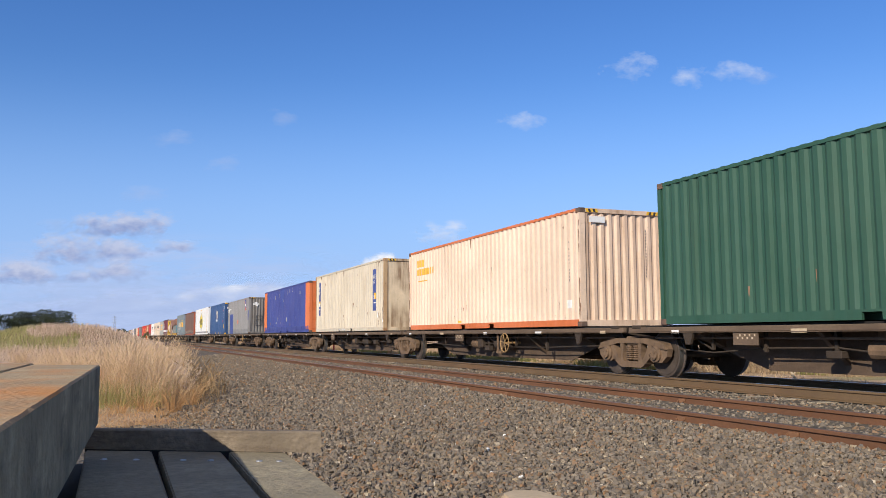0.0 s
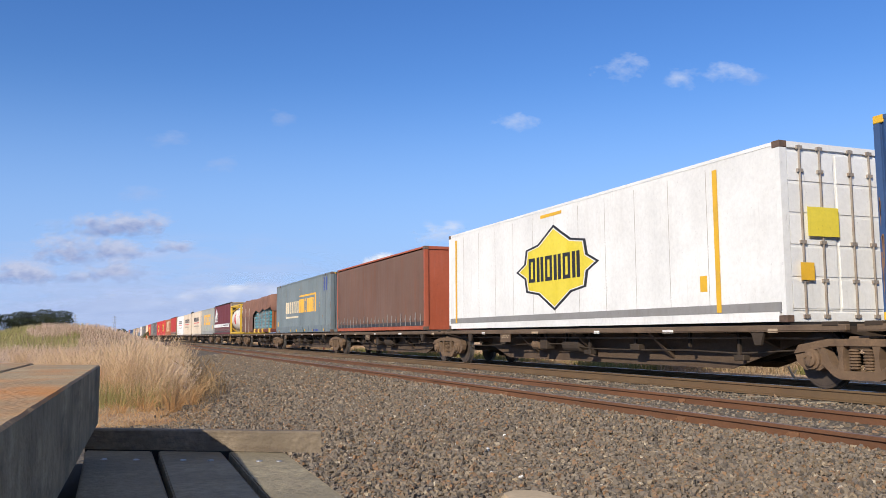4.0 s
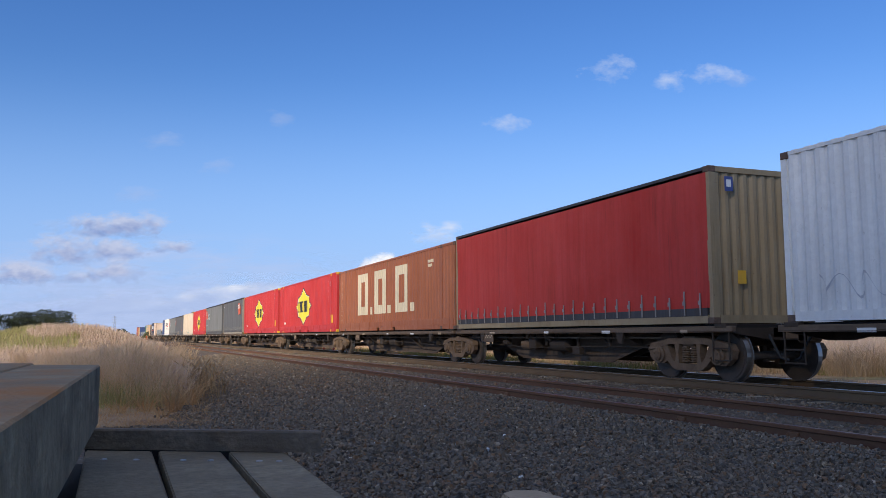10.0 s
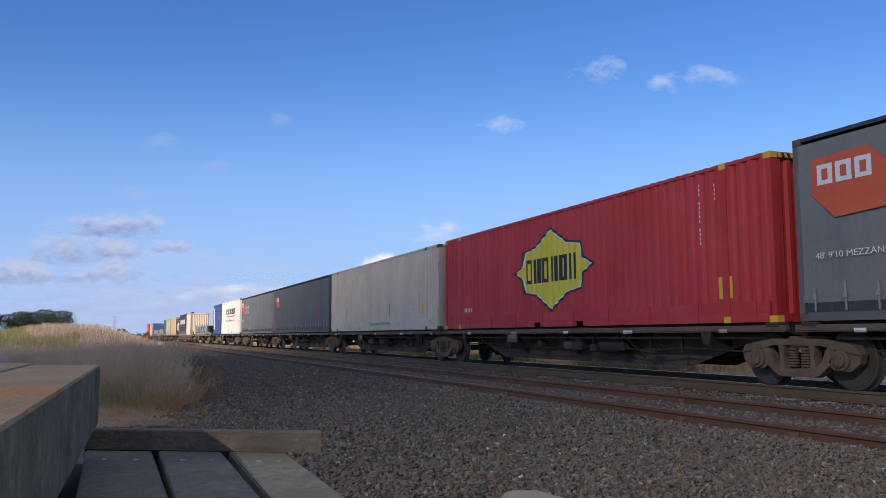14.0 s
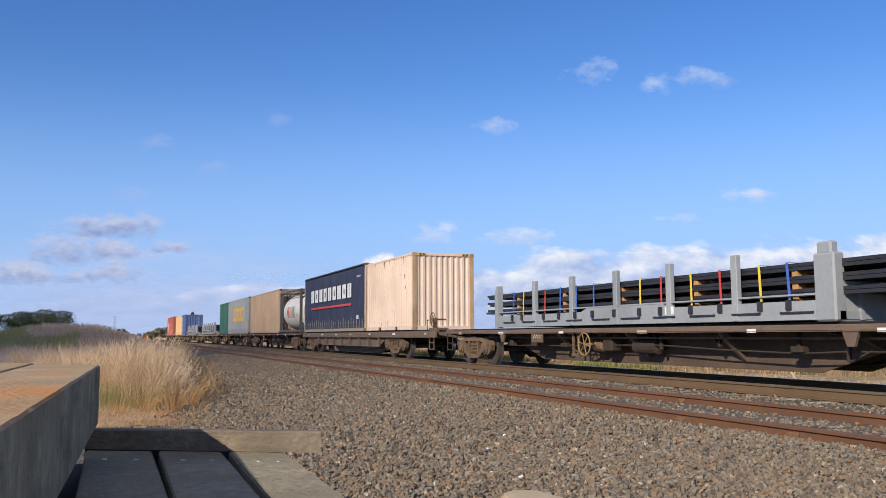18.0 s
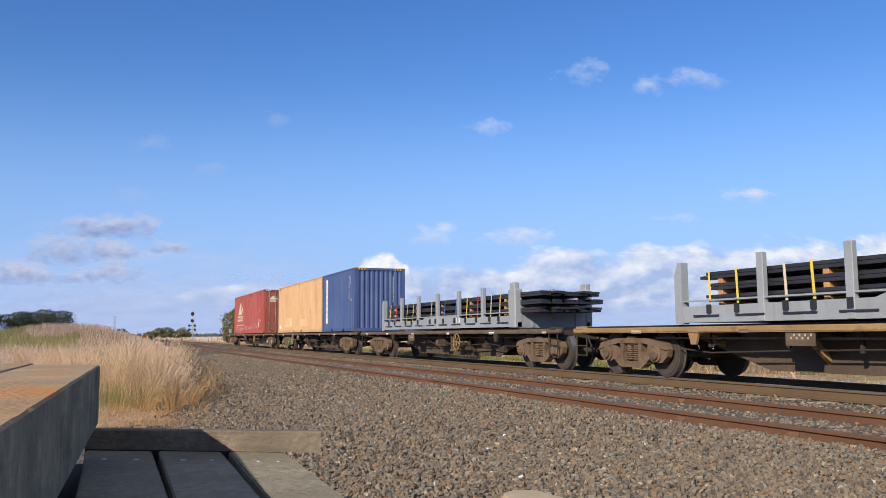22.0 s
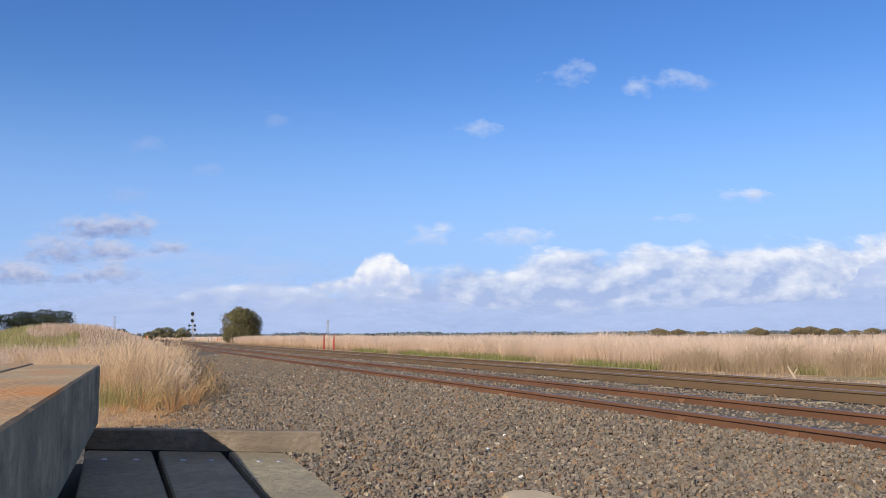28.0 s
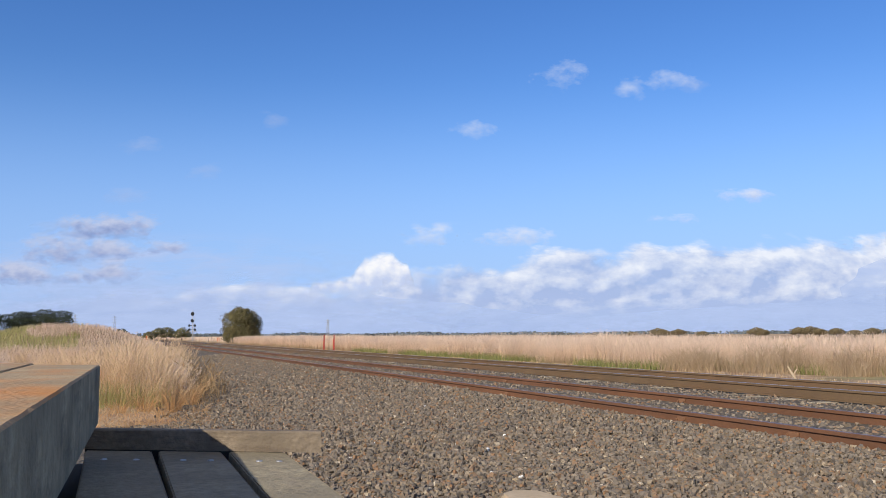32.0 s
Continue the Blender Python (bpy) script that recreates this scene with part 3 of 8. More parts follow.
def build_grass():
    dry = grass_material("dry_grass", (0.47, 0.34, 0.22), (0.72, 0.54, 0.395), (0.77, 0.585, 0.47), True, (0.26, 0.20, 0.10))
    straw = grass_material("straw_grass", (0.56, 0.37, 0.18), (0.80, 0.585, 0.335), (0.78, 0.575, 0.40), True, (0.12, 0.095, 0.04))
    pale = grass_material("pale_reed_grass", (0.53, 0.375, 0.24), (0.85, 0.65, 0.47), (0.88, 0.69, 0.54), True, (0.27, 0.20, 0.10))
    lush = grass_material("green_grass", (0.16, 0.185, 0.05), (0.30, 0.30, 0.11), (0.38, 0.34, 0.15), False)
    olive = grass_material("olive_grass", (0.24, 0.235, 0.075), (0.40, 0.37, 0.14), (0.50, 0.43, 0.22), False)
    brush = grass_material("brown_brush", (0.34, 0.25, 0.15), (0.56, 0.42, 0.27), (0.60, 0.46, 0.32), False)
    rusty = grass_material("rusty_grass", (0.42, 0.22, 0.09), (0.66, 0.42, 0.20), (0.70, 0.48, 0.26), False)
    twig = grass_material("dark_weed", (0.24, 0.16, 0.08), (0.42, 0.29, 0.15), (0.34, 0.22, 0.12), False)
    # tall clumps near the ballast
    clumps = []
    for cx, cy, r, h, n in ((0.78, 14.2, 0.42, 0.95, 500), (0.35, 15.0, 0.5, 1.1, 700), (0.95, 16.2, 0.5, 1.0, 500), (0.2, 16.4, 0.6, 1.3, 1000), (0.75, 17.6, 0.7, 1.25, 1000),
                            (1.15, 18.2, 0.5, 0.9, 350), (-0.1, 18.5, 0.6, 1.15, 800), (0.3, 20.0, 0.8, 1.2, 1000), (1.1, 20.8, 0.7, 1.05, 600), (-0.6, 21.0, 0.8, 1.1, 900), (0.6, 23.0, 0.9, 1.15, 900),
                            (1.6, 23.6, 0.6, 0.95, 600), (-1.0, 24.0, 1.0, 1.05, 900), (1.4, 26.8, 0.9, 1.05, 800), (0.0, 27.0, 1.1, 1.1, 900), (2.1, 30.0, 0.8, 1.0, 700), (0.6, 31.0, 1.2, 1.1, 900),
                            (-1.8, 30.0, 1.4, 1.0, 900), (2.3, 35.0, 1.0, 1.0, 700), (1.0, 36.0, 1.4, 1.1, 900), (2.8, 41.0, 1.2, 1.0, 700), (1.6, 44.0, 1.6, 1.0, 800)):
        # tussocks: stalks that fan out of a tight foot
        for _ in range(max(4, int(9 * r))):
            a0, r0 = rng.uniform(0, math.tau), r * math.sqrt(rng.uniform(0, 1))
            tx, ty = cx + r0 * math.cos(a0), cy + r0 * math.sin(a0)
            th = h * rng.uniform(0.6, 1.12) * (1 - 0.3 * (r0 / r) ** 2)
            m = int(n / max(4, int(9 * r)))
            a, rr = rng.uniform(0, math.tau, m), 0.17 * np.sqrt(rng.uniform(0, 1, m))
            x, y = tx + rr * np.cos(a), ty + rr * np.sin(a)
            clumps.append(np.stack([x, y, level_of(x, y), th * rng.uniform(0.3, 1.0, m) ** 0.8, a + rng.normal(0, 0.5, m)], -1))
    # low rusty tufts on the bare soil before them
    tufts = []
    for tx, ty, th, m in ((0.95, 13.1, 0.5, 130), (1.25, 13.9, 0.45, 100), (0.55, 13.3, 0.4, 110), (0.2, 13.2, 0.3, 80), (1.45, 15.2, 0.5, 110), (0.75, 12.4, 0.25, 60), (1.3, 12.6, 0.2, 40), (1.6, 16.4, 0.55, 110)):
        a, rr = rng.uniform(0, math.tau, m), 0.1 * np.sqrt(rng.uniform(0, 1, m))
        x, y = tx + rr * np.cos(a), ty + rr * np.sin(a)
        tufts.append(np.stack([x, y, level_of(x, y), th * rng.uniform(0.4, 1.1, m), a], -1))
    q = np.concatenate(tufts)
    blades("rusty_tufts", q[:, :3], q[:, 3], rng.uniform(0.004, 0.008, len(q)), 1.5, rusty, "sparse rust-brown tufts on bare soil", 0.3, way=q[:, 4])
    c = np.concatenate(clumps)
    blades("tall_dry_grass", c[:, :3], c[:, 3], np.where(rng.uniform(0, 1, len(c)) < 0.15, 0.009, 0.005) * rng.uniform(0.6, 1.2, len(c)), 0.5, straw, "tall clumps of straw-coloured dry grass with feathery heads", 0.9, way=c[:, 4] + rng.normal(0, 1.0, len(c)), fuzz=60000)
    # finer stalks between, to the foot of the bank
    n = 17000
    y = 14.5 + 40 * rng.uniform(0, 1, n) ** 1.3
    x = edge_x(y) - rng.uniform(0, 1, n) ** 1.3 * (2.6 + 0.16 * y)
    keep = rng.uniform(0, 1, n) < np.clip((y - 13.5) / 4, 0.1, 1)
    x, y = x[keep], y[keep]
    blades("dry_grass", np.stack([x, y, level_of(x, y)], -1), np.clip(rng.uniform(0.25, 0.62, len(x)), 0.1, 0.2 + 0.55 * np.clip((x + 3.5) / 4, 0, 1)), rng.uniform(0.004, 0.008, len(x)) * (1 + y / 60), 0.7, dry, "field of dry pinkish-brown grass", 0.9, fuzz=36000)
    # sparse short straw at the clumps' feet
    n = 2600
    y = 10.7 + 5.8 * rng.uniform(0, 1, n) ** 1.4
    x = edge_x(y) - 0.05 - rng.uniform(-0.25, 1.6, n)
    blades("short_straw", np.stack([x, y, level_of(x, y)], -1), rng.uniform(0.03, 0.15, n), rng.uniform(0.004, 0.009, n), 2.6, rusty, "short trampled straw on bare earth")
    n = 2000
    y = rng.uniform(13.8, 19.0, n)
    x = edge_x(y) - rng.uniform(0.3, 1.7, n)
    blades("green_undergrowth", np.stack([x, y, level_of(x, y)], -1), rng.uniform(0.12, 0.5, n), rng.uniform(0.005, 0.011, n), 0.6, olive, "olive green grass in the foot of the clumps")
    cl = []
    for cx, cy, h in ((1.75, 17.0, 0.7), (1.95, 18.3, 0.8), (1.55, 15.2, 0.35), (2.05, 20.5, 0.6), (1.7, 15.9, 0.4), (1.85, 16.4, 0.55), (1.5, 14.3, 0.3), (1.95, 17.6, 0.65)):
        a, rr = rng.uniform(0, math.tau, 26), 0.35 * np.sqrt(rng.uniform(0, 1, 26))
        x, y = cx + rr * np.cos(a), cy + rr * np.sin(a)
        cl.append(np.stack([x, y, level_of(x, y), h * rng.uniform(0.4, 1, 26)], -1))
    c = np.concatenate(cl)
    blades("dark_weeds", c[:, :3], c[:, 3], rng.uniform(0.006, 0.02, len(c)), 0.7, twig, "dark seeded weeds at the ballast's edge", 1.6)
    # the bank
    n = 42000
    x, y = rng.uniform(-16, 6, n), 30 + 70 * rng.uniform(0, 1, n)
    keep = (x < edge_x(y) - 0.3) & (x > -0.14 * y - 3)
    x, y = x[keep], y[keep]
    g = np.array([noise.noise(Vector((a * 0.16, b * 0.10, 4.0))) for a, b in zip(x, y)])
    on_bank = np.array([mound(a, b) for a, b in zip(x, y)])
    green = (g > -0.16) & (on_bank > 0.25) & (x < -1.9) & (x > -9.0)
    blades("bank_grass", np.stack([x, y, level_of(x, y)], -1)[~green], rng.uniform(0.15, 0.55, (~green).sum()) * np.clip(y[~green] / 60, 0.45, 1), rng.uniform(0.012, 0.03, (~green).sum()) * y[~green] / 60, 0.5, dry, "dry grass on the low bank", 0.6)
    blades("bank_green_grass", np.stack([x, y, level_of(x, y)], -1)[green], rng.uniform(0.2, 0.55, green.sum()), rng.uniform(0.02, 0.05, green.sum()), 0.5, olive, "olive green patches on the low bank")
    # the verge beyond the main line: tall pale reeds, green at their feet
    n = 100000
    y = 4 + 130 * rng.uniform(0, 1, n) ** 1.7
    front = verge_line(y)
    x = front + 9.0 * rng.uniform(0, 1, n) ** 1.6
    keep = in_wedge(x, y, 0.05)
    x, y = x[keep], y[keep]
    tuft = np.array([noise.noise(Vector((a * 0.35, b * 0.35, 1.0))) for a, b in zip(x, y)])
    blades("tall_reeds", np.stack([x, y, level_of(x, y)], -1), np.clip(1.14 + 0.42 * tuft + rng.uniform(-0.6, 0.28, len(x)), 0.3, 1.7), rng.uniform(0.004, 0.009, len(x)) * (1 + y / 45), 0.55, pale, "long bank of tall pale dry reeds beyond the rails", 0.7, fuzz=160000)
    n = 14000
    y = 75 + 345 * rng.uniform(0, 1, n) ** 1.5
    x = 20.0 + 60 * rng.uniform(0, 1, n) ** 1.5
    blades("far_reeds", np.stack([x, y, level_of(x, y)], -1), rng.uniform(0.6, 1.15, n), rng.uniform(0.06, 0.2, n), 0.12, pale, "far tall dry grass beside the line", 0.2)
    n = 20000
    y = 6 + 60 * rng.uniform(0, 1, n) ** 1.5
    front = verge_line(y)
    x = front - 1.2 + 1.7 * rng.uniform(0, 1, n)
    gn = np.array([noise.noise(Vector((a * 0.3, b * 0.22, 8.0))) for a, b in zip(x, y)])
    keep = in_wedge(x, y, 0.05) & (gn > -0.26)
    x, y = x[keep], y[keep]
    blades("verge_green", np.stack([x, y, level_of(x, y)], -1), rng.uniform(0.14, 0.42, len(x)), rng.uniform(0.010, 0.022, len(x)), 0.6, lush, "strip of fresh green grass along the verge")
    n = 7000
    y = 6 + 70 * rng.uniform(0, 1, n) ** 1.5
    x = rng.uniform(14.8, 19.0, n)
    keep = in_wedge(x, y, 0.05)
    x, y = x[keep], y[keep]
    blades("verge_straw", np.stack([x, y, level_of(x, y)], -1), rng.uniform(0.03, 0.14, len(x)), rng.uniform(0.01, 0.03, len(x)), 0.9, straw, "short dead straw between ballast and reeds")
    # a bent brown bush and an old stump of reeds in the verge
    for bx, by, r, h, lab in ((19.9, 25.0, 1.4, 1.0, "tangled brown bush in the verge"), (21.4, 22.6, 1.7, 1.15, "tangled brown bush in the verge"), (22.4, 20.0, 1.6, 1.1, "tangled brown bush in the verge"), (23.0, 17.4, 1.7, 1.2, "tangled brown bush in the verge"), (22.8, 14.8, 1.6, 1.1, "tangled brown bush in the verge")):
        k = 1700
        a, rr = rng.uniform(0, math.tau, k), r * np.sqrt(rng.uniform(0, 1, k))
        x, y = bx + rr * np.cos(a), by + rr * np.sin(a)
        hh = h * np.sqrt(np.clip(1 - (rr / r) ** 2, 0.05, 1)) * rng.uniform(0.6, 1.1, k)
        blades("verge_bush", np.stack([x, y, level_of(x, y)], -1), hh, rng.uniform(0.008, 0.018, k), 0.9, brush, lab, 0.4, "bush")


build_grass()


def leaf_material(name, dark, lite):
    m, n, l, bs = nodes_of(name)
    geo = n.new("ShaderNodeNewGeometry")
    l.new(mixer(n, l, geo.outputs["Random Per Island"], dark, lite), bs.inputs["Base Color"])
    bs.inputs["Roughness"].default_value = 0.7
    bs.inputs["Specular IOR Level"].default_value = 0.25
    return m


BARK = surface("bark", (0.13, 0.095, 0.07), 0.9, 0, 0.3, 4, 20, 0.6, 20)


def tree(name, at, lobes, leaf, count, size, trunk_h, trunk_r, label):
    """A tapered trunk with limbs to each lobe, and a crown of many small leaf clumps on uneven lobes."""
    t = thing(name, label, "tree")
    bm = bmesh.new()
    tube(bm, (0, 0, -0.5), (0, 0, trunk_h), trunk_r, 9, trunk_r * 0.6)
    for (lx, ly, lz), rad in lobes:
        tube(bm, (0, 0, trunk_h * 0.75), (lx * 0.8, ly * 0.8, lz), trunk_r * 0.45, 6, trunk_r * 0.12)
    part("trunk", bm, BARK, t)
    tot = sum(max(r) ** 2 for _, r in lobes)
    vs = []
    for (lx, ly, lz), r in lobes:
        k = int(count * max(r) ** 2 / tot)
        d = rng.normal(0, 1, (k, 3))
        d /= np.linalg.norm(d, axis=1)[:, None]
        wob = np.array([1 + 0.35 * noise.noise(Vector(q * 2.3) + Vector((lx, ly, lz))) for q in d])
        c = np.array((lx, ly, lz)) + d * np.array(r) * (wob * rng.uniform(0.72, 1.04, k))[:, None]
        a = rng.normal(0, 1, (k, 3))
        a -= d * (a * d).sum(1)[:, None] * 0.5
        a /= np.linalg.norm(a, axis=1)[:, None]
        b = np.cross(a, d + 0.4 * rng.normal(0, 1, (k, 3)))
        b /= np.linalg.norm(b, axis=1)[:, None] + 1e-6
        s = size * rng.uniform(0.5, 1.2, (k, 1))
        vs.append(np.stack([c - a * s, c + b * s * 0.6, c + a * s, c - b * s * 0.6], 1))
    v = np.concatenate(vs).reshape(-1, 3)
    f = np.arange(len(v)).reshape(-1, 4)
    me = bpy.data.meshes.new("crown")
    me.from_pydata(v.tolist(), [], f.tolist())
    me.materials.append(leaf)
    part("crown", me, None, t)
    t.location = at
    return t


def build_trees():
    olive = leaf_material("leaf_olive", (0.105, 0.088, 0.034), (0.165, 0.137, 0.056))
    pine = leaf_material("leaf_pine", (0.014, 0.024, 0.012), (0.05, 0.062, 0.024))
    tawny = leaf_material("leaf_tawny", (0.13, 0.10, 0.05), (0.20, 0.155, 0.08))
    gum = leaf_material("leaf_gum", (0.07, 0.07, 0.035), (0.20, 0.18, 0.085))
    g = lambda x, y: level(x, y)
    tree("cypress_bush", (22.3, 153, g(22, 153)), [((-0.5, 0, 3.2), (3.0, 2.8, 3.0)), ((2.2, 1.4, 3.1), (1.6, 1.8, 2.4)), ((-1.2, -0.8, 1.6), (2.3, 2.2, 1.9)), ((0.1, 0.2, 4.8), (2.2, 2.0, 1.6)), ((0.6, -0.6, 1.4), (2.6, 2.2, 1.6))],
         olive, 30000, 0.13, 1.2, 0.3, "dense rounded dark olive tree beside the line")
    for at, sc, seed in (((-31.5, 268, -0.2), 0.9, 0), ((-24.8, 274, -0.2), 1.02, 1), ((-19.0, 276, -0.2), 1.1, 2), ((-14.0, 273, -0.2), 1.05, 3), ((-36, 282, -0.2), 0.9, 4)):
        lob = [((-2.2 * sc, 0, 6.3 * sc), (2.6 * sc, 2.4, 1.4 * sc)), ((1.4 * sc, 1, 7.2 * sc), (2.8 * sc, 2.4, 1.3 * sc)), ((0.2, -1, 5.2 * sc), (3.3 * sc, 2.6, 1.3 * sc)), ((2.8 * sc, 0, 5.6 * sc), (1.8 * sc, 2, 1.1 * sc)), ((0.0, 0.5, 3.6 * sc), (3.8 * sc, 2.6, 1.5 * sc))]
        tree("pine_tree", at, lob, pine, 9000, 0.17, 4.6 * sc, 0.35, "dark spreading pine tree beyond the bank")
    for x, y, s, lf, nm in ((13.5, 250, 0.75, gum, "gum_tree"), (10.5, 240, 0.5, gum, "gum_tree"), (16.5, 262, 0.85, gum, "gum_tree"), (4.2, 300, 0.8, pine, "gum_tree"), (20.0, 252, 0.8, gum, "gum_tree")):
        tree(nm, (x, y, g(x, y)), [((0, 0, 3.0 * s), (2.4 * s, 2.2 * s, 1.6 * s)), ((1.8 * s, 0, 2.2 * s), (1.8 * s, 1.5 * s, 1.3 * s)), ((-1.6 * s, 0, 2.0 * s), (1.6 * s, 1.5 * s, 1.2 * s))], lf, 2200, 0.2, 1.8 * s, 0.18, "small grey-green gum tree in the distance")
    for x, y, s in ((139, 202, 0.54), (145, 198, 0.89), (146, 197, 0.71), (149, 194, 0.78), (154, 190, 0.57), (165, 181, 0.89), (166, 180, 0.67), (173, 174, 0.89), (175, 172, 0.96), (176, 170, 0.75), (179, 167, 0.78), (182, 164, 0.60), (185, 161, 0.78)):
        tree("gum_tree", (x, y, -0.2), [((0, 0, 2.0 * s), (2.2 * s, 2 * s, 1.0 * s)), ((1.6 * s, 0, 1.7 * s), (1.7 * s, 1.5 * s, 0.9 * s)), ((-1.8 * s, 0, 1.6 * s), (1.6 * s, 1.5 * s, 0.9 * s))], tawny, 2600, 0.16, 1.2 * s, 0.16, "low gum tree behind the reeds")
    # far wooded skyline, the distance haze put into its leaf colour
    far = leaf_material("leaf_far_hazed", (0.10, 0.125, 0.14), (0.15, 0.175, 0.18))
    vs = []
    for i in range(420):
        a = rng.uniform(-0.05, 0.95)
        dist = rng.uniform(1500, 2100)
        cx, cy = dist * math.sin(a), dist * math.cos(a)
        hgt = rng.uniform(2, 7) * (0.5 + 0.5 * abs(math.sin(a * 23)))
        for _ in range(26):
            p = np.array((cx + rng.normal(0, 11), cy + rng.normal(0, 8), hgt * rng.uniform(0, 1)))
            s = rng.uniform(1.2, 2.8)
            u = rng.normal(0, 1, 3)
            u /= np.linalg.norm(u)
            w = np.cross(u, rng.normal(0, 1, 3))
            w /= np.linalg.norm(w)
            vs += [p - u * s, p + w * s, p + u * s, p - w * s]
    me = raw("far_woods", [tuple(q) for q in vs], [tuple(range(i, i + 4)) for i in range(0, len(vs), 4)], far)
    tagged(new("far_woods", me), "low wooded skyline on the horizon", "woods", kind="stuff")


build_trees()


# ---- lineside things ----
def build_lineside():
    black = surface("signal_black", (0.02, 0.02, 0.022), 0.6, 0, 0.2)
    silver = surface("galvanised", (0.45, 0.45, 0.44), 0.5, 0.4, 0.15)
    sig = thing("railway_signal", "tall colour-light signal with black round heads on a silver post", "signal")
    bm = bmesh.new()
    tube(bm, (0, 0, -0.3), (0, 0, 6.2), 0.07, 10)
    for z in np.arange(0.4, 5.8, 0.35):
        tube(bm, (0.22, 0, z), (0.42, 0, z), 0.015, 5)
    tube(bm, (0.22, 0, 0), (0.22, 0, 5.8), 0.02, 6)
    tube(bm, (0.42, 0, 0), (0.42, 0, 5.8), 0.02, 6)
    part("mast", bm, silver, sig)
    for x, z, r, tall in ((-0.05, 5.55, 0.32, 0.75), (-0.1, 4.2, 0.32, 0.65), (-0.62, 3.25, 0.22, 0.5), (0.42, 3.25, 0.22, 0.5), (-0.6, 2.45, 0.22, 0.5), (0.45, 2.45, 0.22, 0.5)):
        bm = bmesh.new()
        n = 16
        ring = [(x + r * math.cos(k * math.tau / n), z + (tall / 2 - r) * (1 if math.sin(k * math.tau / n) > 0 else -1) * (tall > 2 * r) + r * math.sin(k * math.tau / n)) for k in range(n)]
        extrude_poly(bm, ring, -0.16, -0.08, "Y")
        tube(bm, (x, -0.08, z), (0, 0, z), 0.04, 6)
        hd = part("signal_head", bm, black, sig, "round black signal head")
        bm = bmesh.new()
        lathe(bm, [(-0.42, 0.12), (-0.16, 0.13)], 12, "Y", (x, 0, z))
        part("hood", bm, black, hd)
    bm = bmesh.new()
    box(bm, -0.6, 0.9, -0.5, 0.5, 2.05, 2.12)
    part("landing", bm, silver, sig)
    sig.location = (15.6, 172, level(15.6, 172))
    red = surface("marker_red", (0.48, 0.055, 0.03), 0.6, 0, 0.2, dirt=(0.25, 0.04, 0.03), amount=0.5)
    for x, y in ((16.4, 67.0), (16.4, 63.8)):
        p = thing("marker_post", "red-painted steel marker post beside the line", "post", "lineside marker posts")
        bm = bmesh.new()
        chamfer(bm, -0.055, 0.055, -0.04, 0.04, -0.3, 1.32, 0.012)
        part("post", bm, red, p)
        bm = bmesh.new()
        box(bm, -0.05, -0.01, -0.048, -0.041, 0.95, 1.3)
        part("reflector", bm, label_white_early, p, "pale reflector strip")
        p.location = (x, y, level(x, y))
    orange = surface("marker_orange", (0.6, 0.13, 0.03), 0.6, 0, 0.15)
    for x, y, h in ((20.4, 170, 1.0), (9.5, 230, 1.2)):
        p = thing("orange_marker", "small orange marker board by the track", "marker")
        bm = bmesh.new()
        chamfer(bm, -0.2, 0.2, -0.04, 0.04, 0.2, h, 0.02)
        tube(bm, (0, 0, -0.2), (0, 0, 0.25), 0.04, 6)
        part("board", bm, orange, p)
        p.location = (x, y, level(x, y))
    for x, y in ((9.0, 103.0), (12.6, 116.5)):
        p = thing("point_machine", "low dark points machine beside the rails", "points machine")
        bm = bmesh.new()
        chamfer(bm, -0.9, 0.5, -0.35, 0.35, -0.2, 0.16, 0.04)
        part("case", bm, black, p)
        bm = bmesh.new()
        tube(bm, (-1.8, 0.1, 0.02), (-0.9, 0.1, 0.02), 0.03, 6)
        part("rod", bm, silver, p)
        p.location = (x, y, level(x, y))
    steel = surface("pylon_steel", (0.30, 0.32, 0.35), 0.6, 0.2, 0.1)
    for x, y, h in ((368, 1476, 30), (11.6, 1616, 38), (-45, 1350, 34)):
        p = thing("power_pylon", "distant grey lattice power pylon", "pylon")
        bm = bmesh.new()
        for sx in (-1, 1):
            for sy in (-1, 1):
                tube(bm, (sx * 3.2, sy * 3.2, -1), (sx * 0.5, sy * 0.5, h), 0.22, 5)
        for k in range(7):
            z0, z1 = h * k / 7, h * (k + 1) / 7
            w0, w1 = 3.2 - 2.7 * k / 7, 3.2 - 2.7 * (k + 1) / 7
            for sy in (-1, 1):
                tube(bm, (-w0, sy * w0, z0), (w1, sy * w1, z1), 0.14, 4)
                tube(bm, (w0, sy * w0, z0), (-w1, sy * w1, z1), 0.14, 4)
        part("lattice", bm, steel, p)
        for z in (0.7, 0.82, 0.94):
            bm = bmesh.new()
            tube(bm, (-4.2, 0, h * z), (4.2, 0, h * z), 0.2, 5)
            part("cross_arm", bm, steel, p)
        p.location = (x, y, -0.5)
    log = thing("broken_branch", "bleached broken branch lying in the verge", "branch")
    bm = bmesh.new()
    tube(bm, (0, 0, 0.0), (-0.2, 0.1, 0.40), 0.045, 8, 0.025)
    tube(bm, (-0.08, 0.03, 0.15), (0.14, 0.1, 0.3), 0.022, 6, 0.012)
    part("wood", bm, label_white_early, log)
    log.location = (18.6, 18.9, level(18.6, 18.9) - 0.02)


label_white_early = surface("bleached_wood", (0.50, 0.39, 0.26), 0.8, 0, 0.2)
build_lineside()


# ---- clouds ----
CLOUDS = []


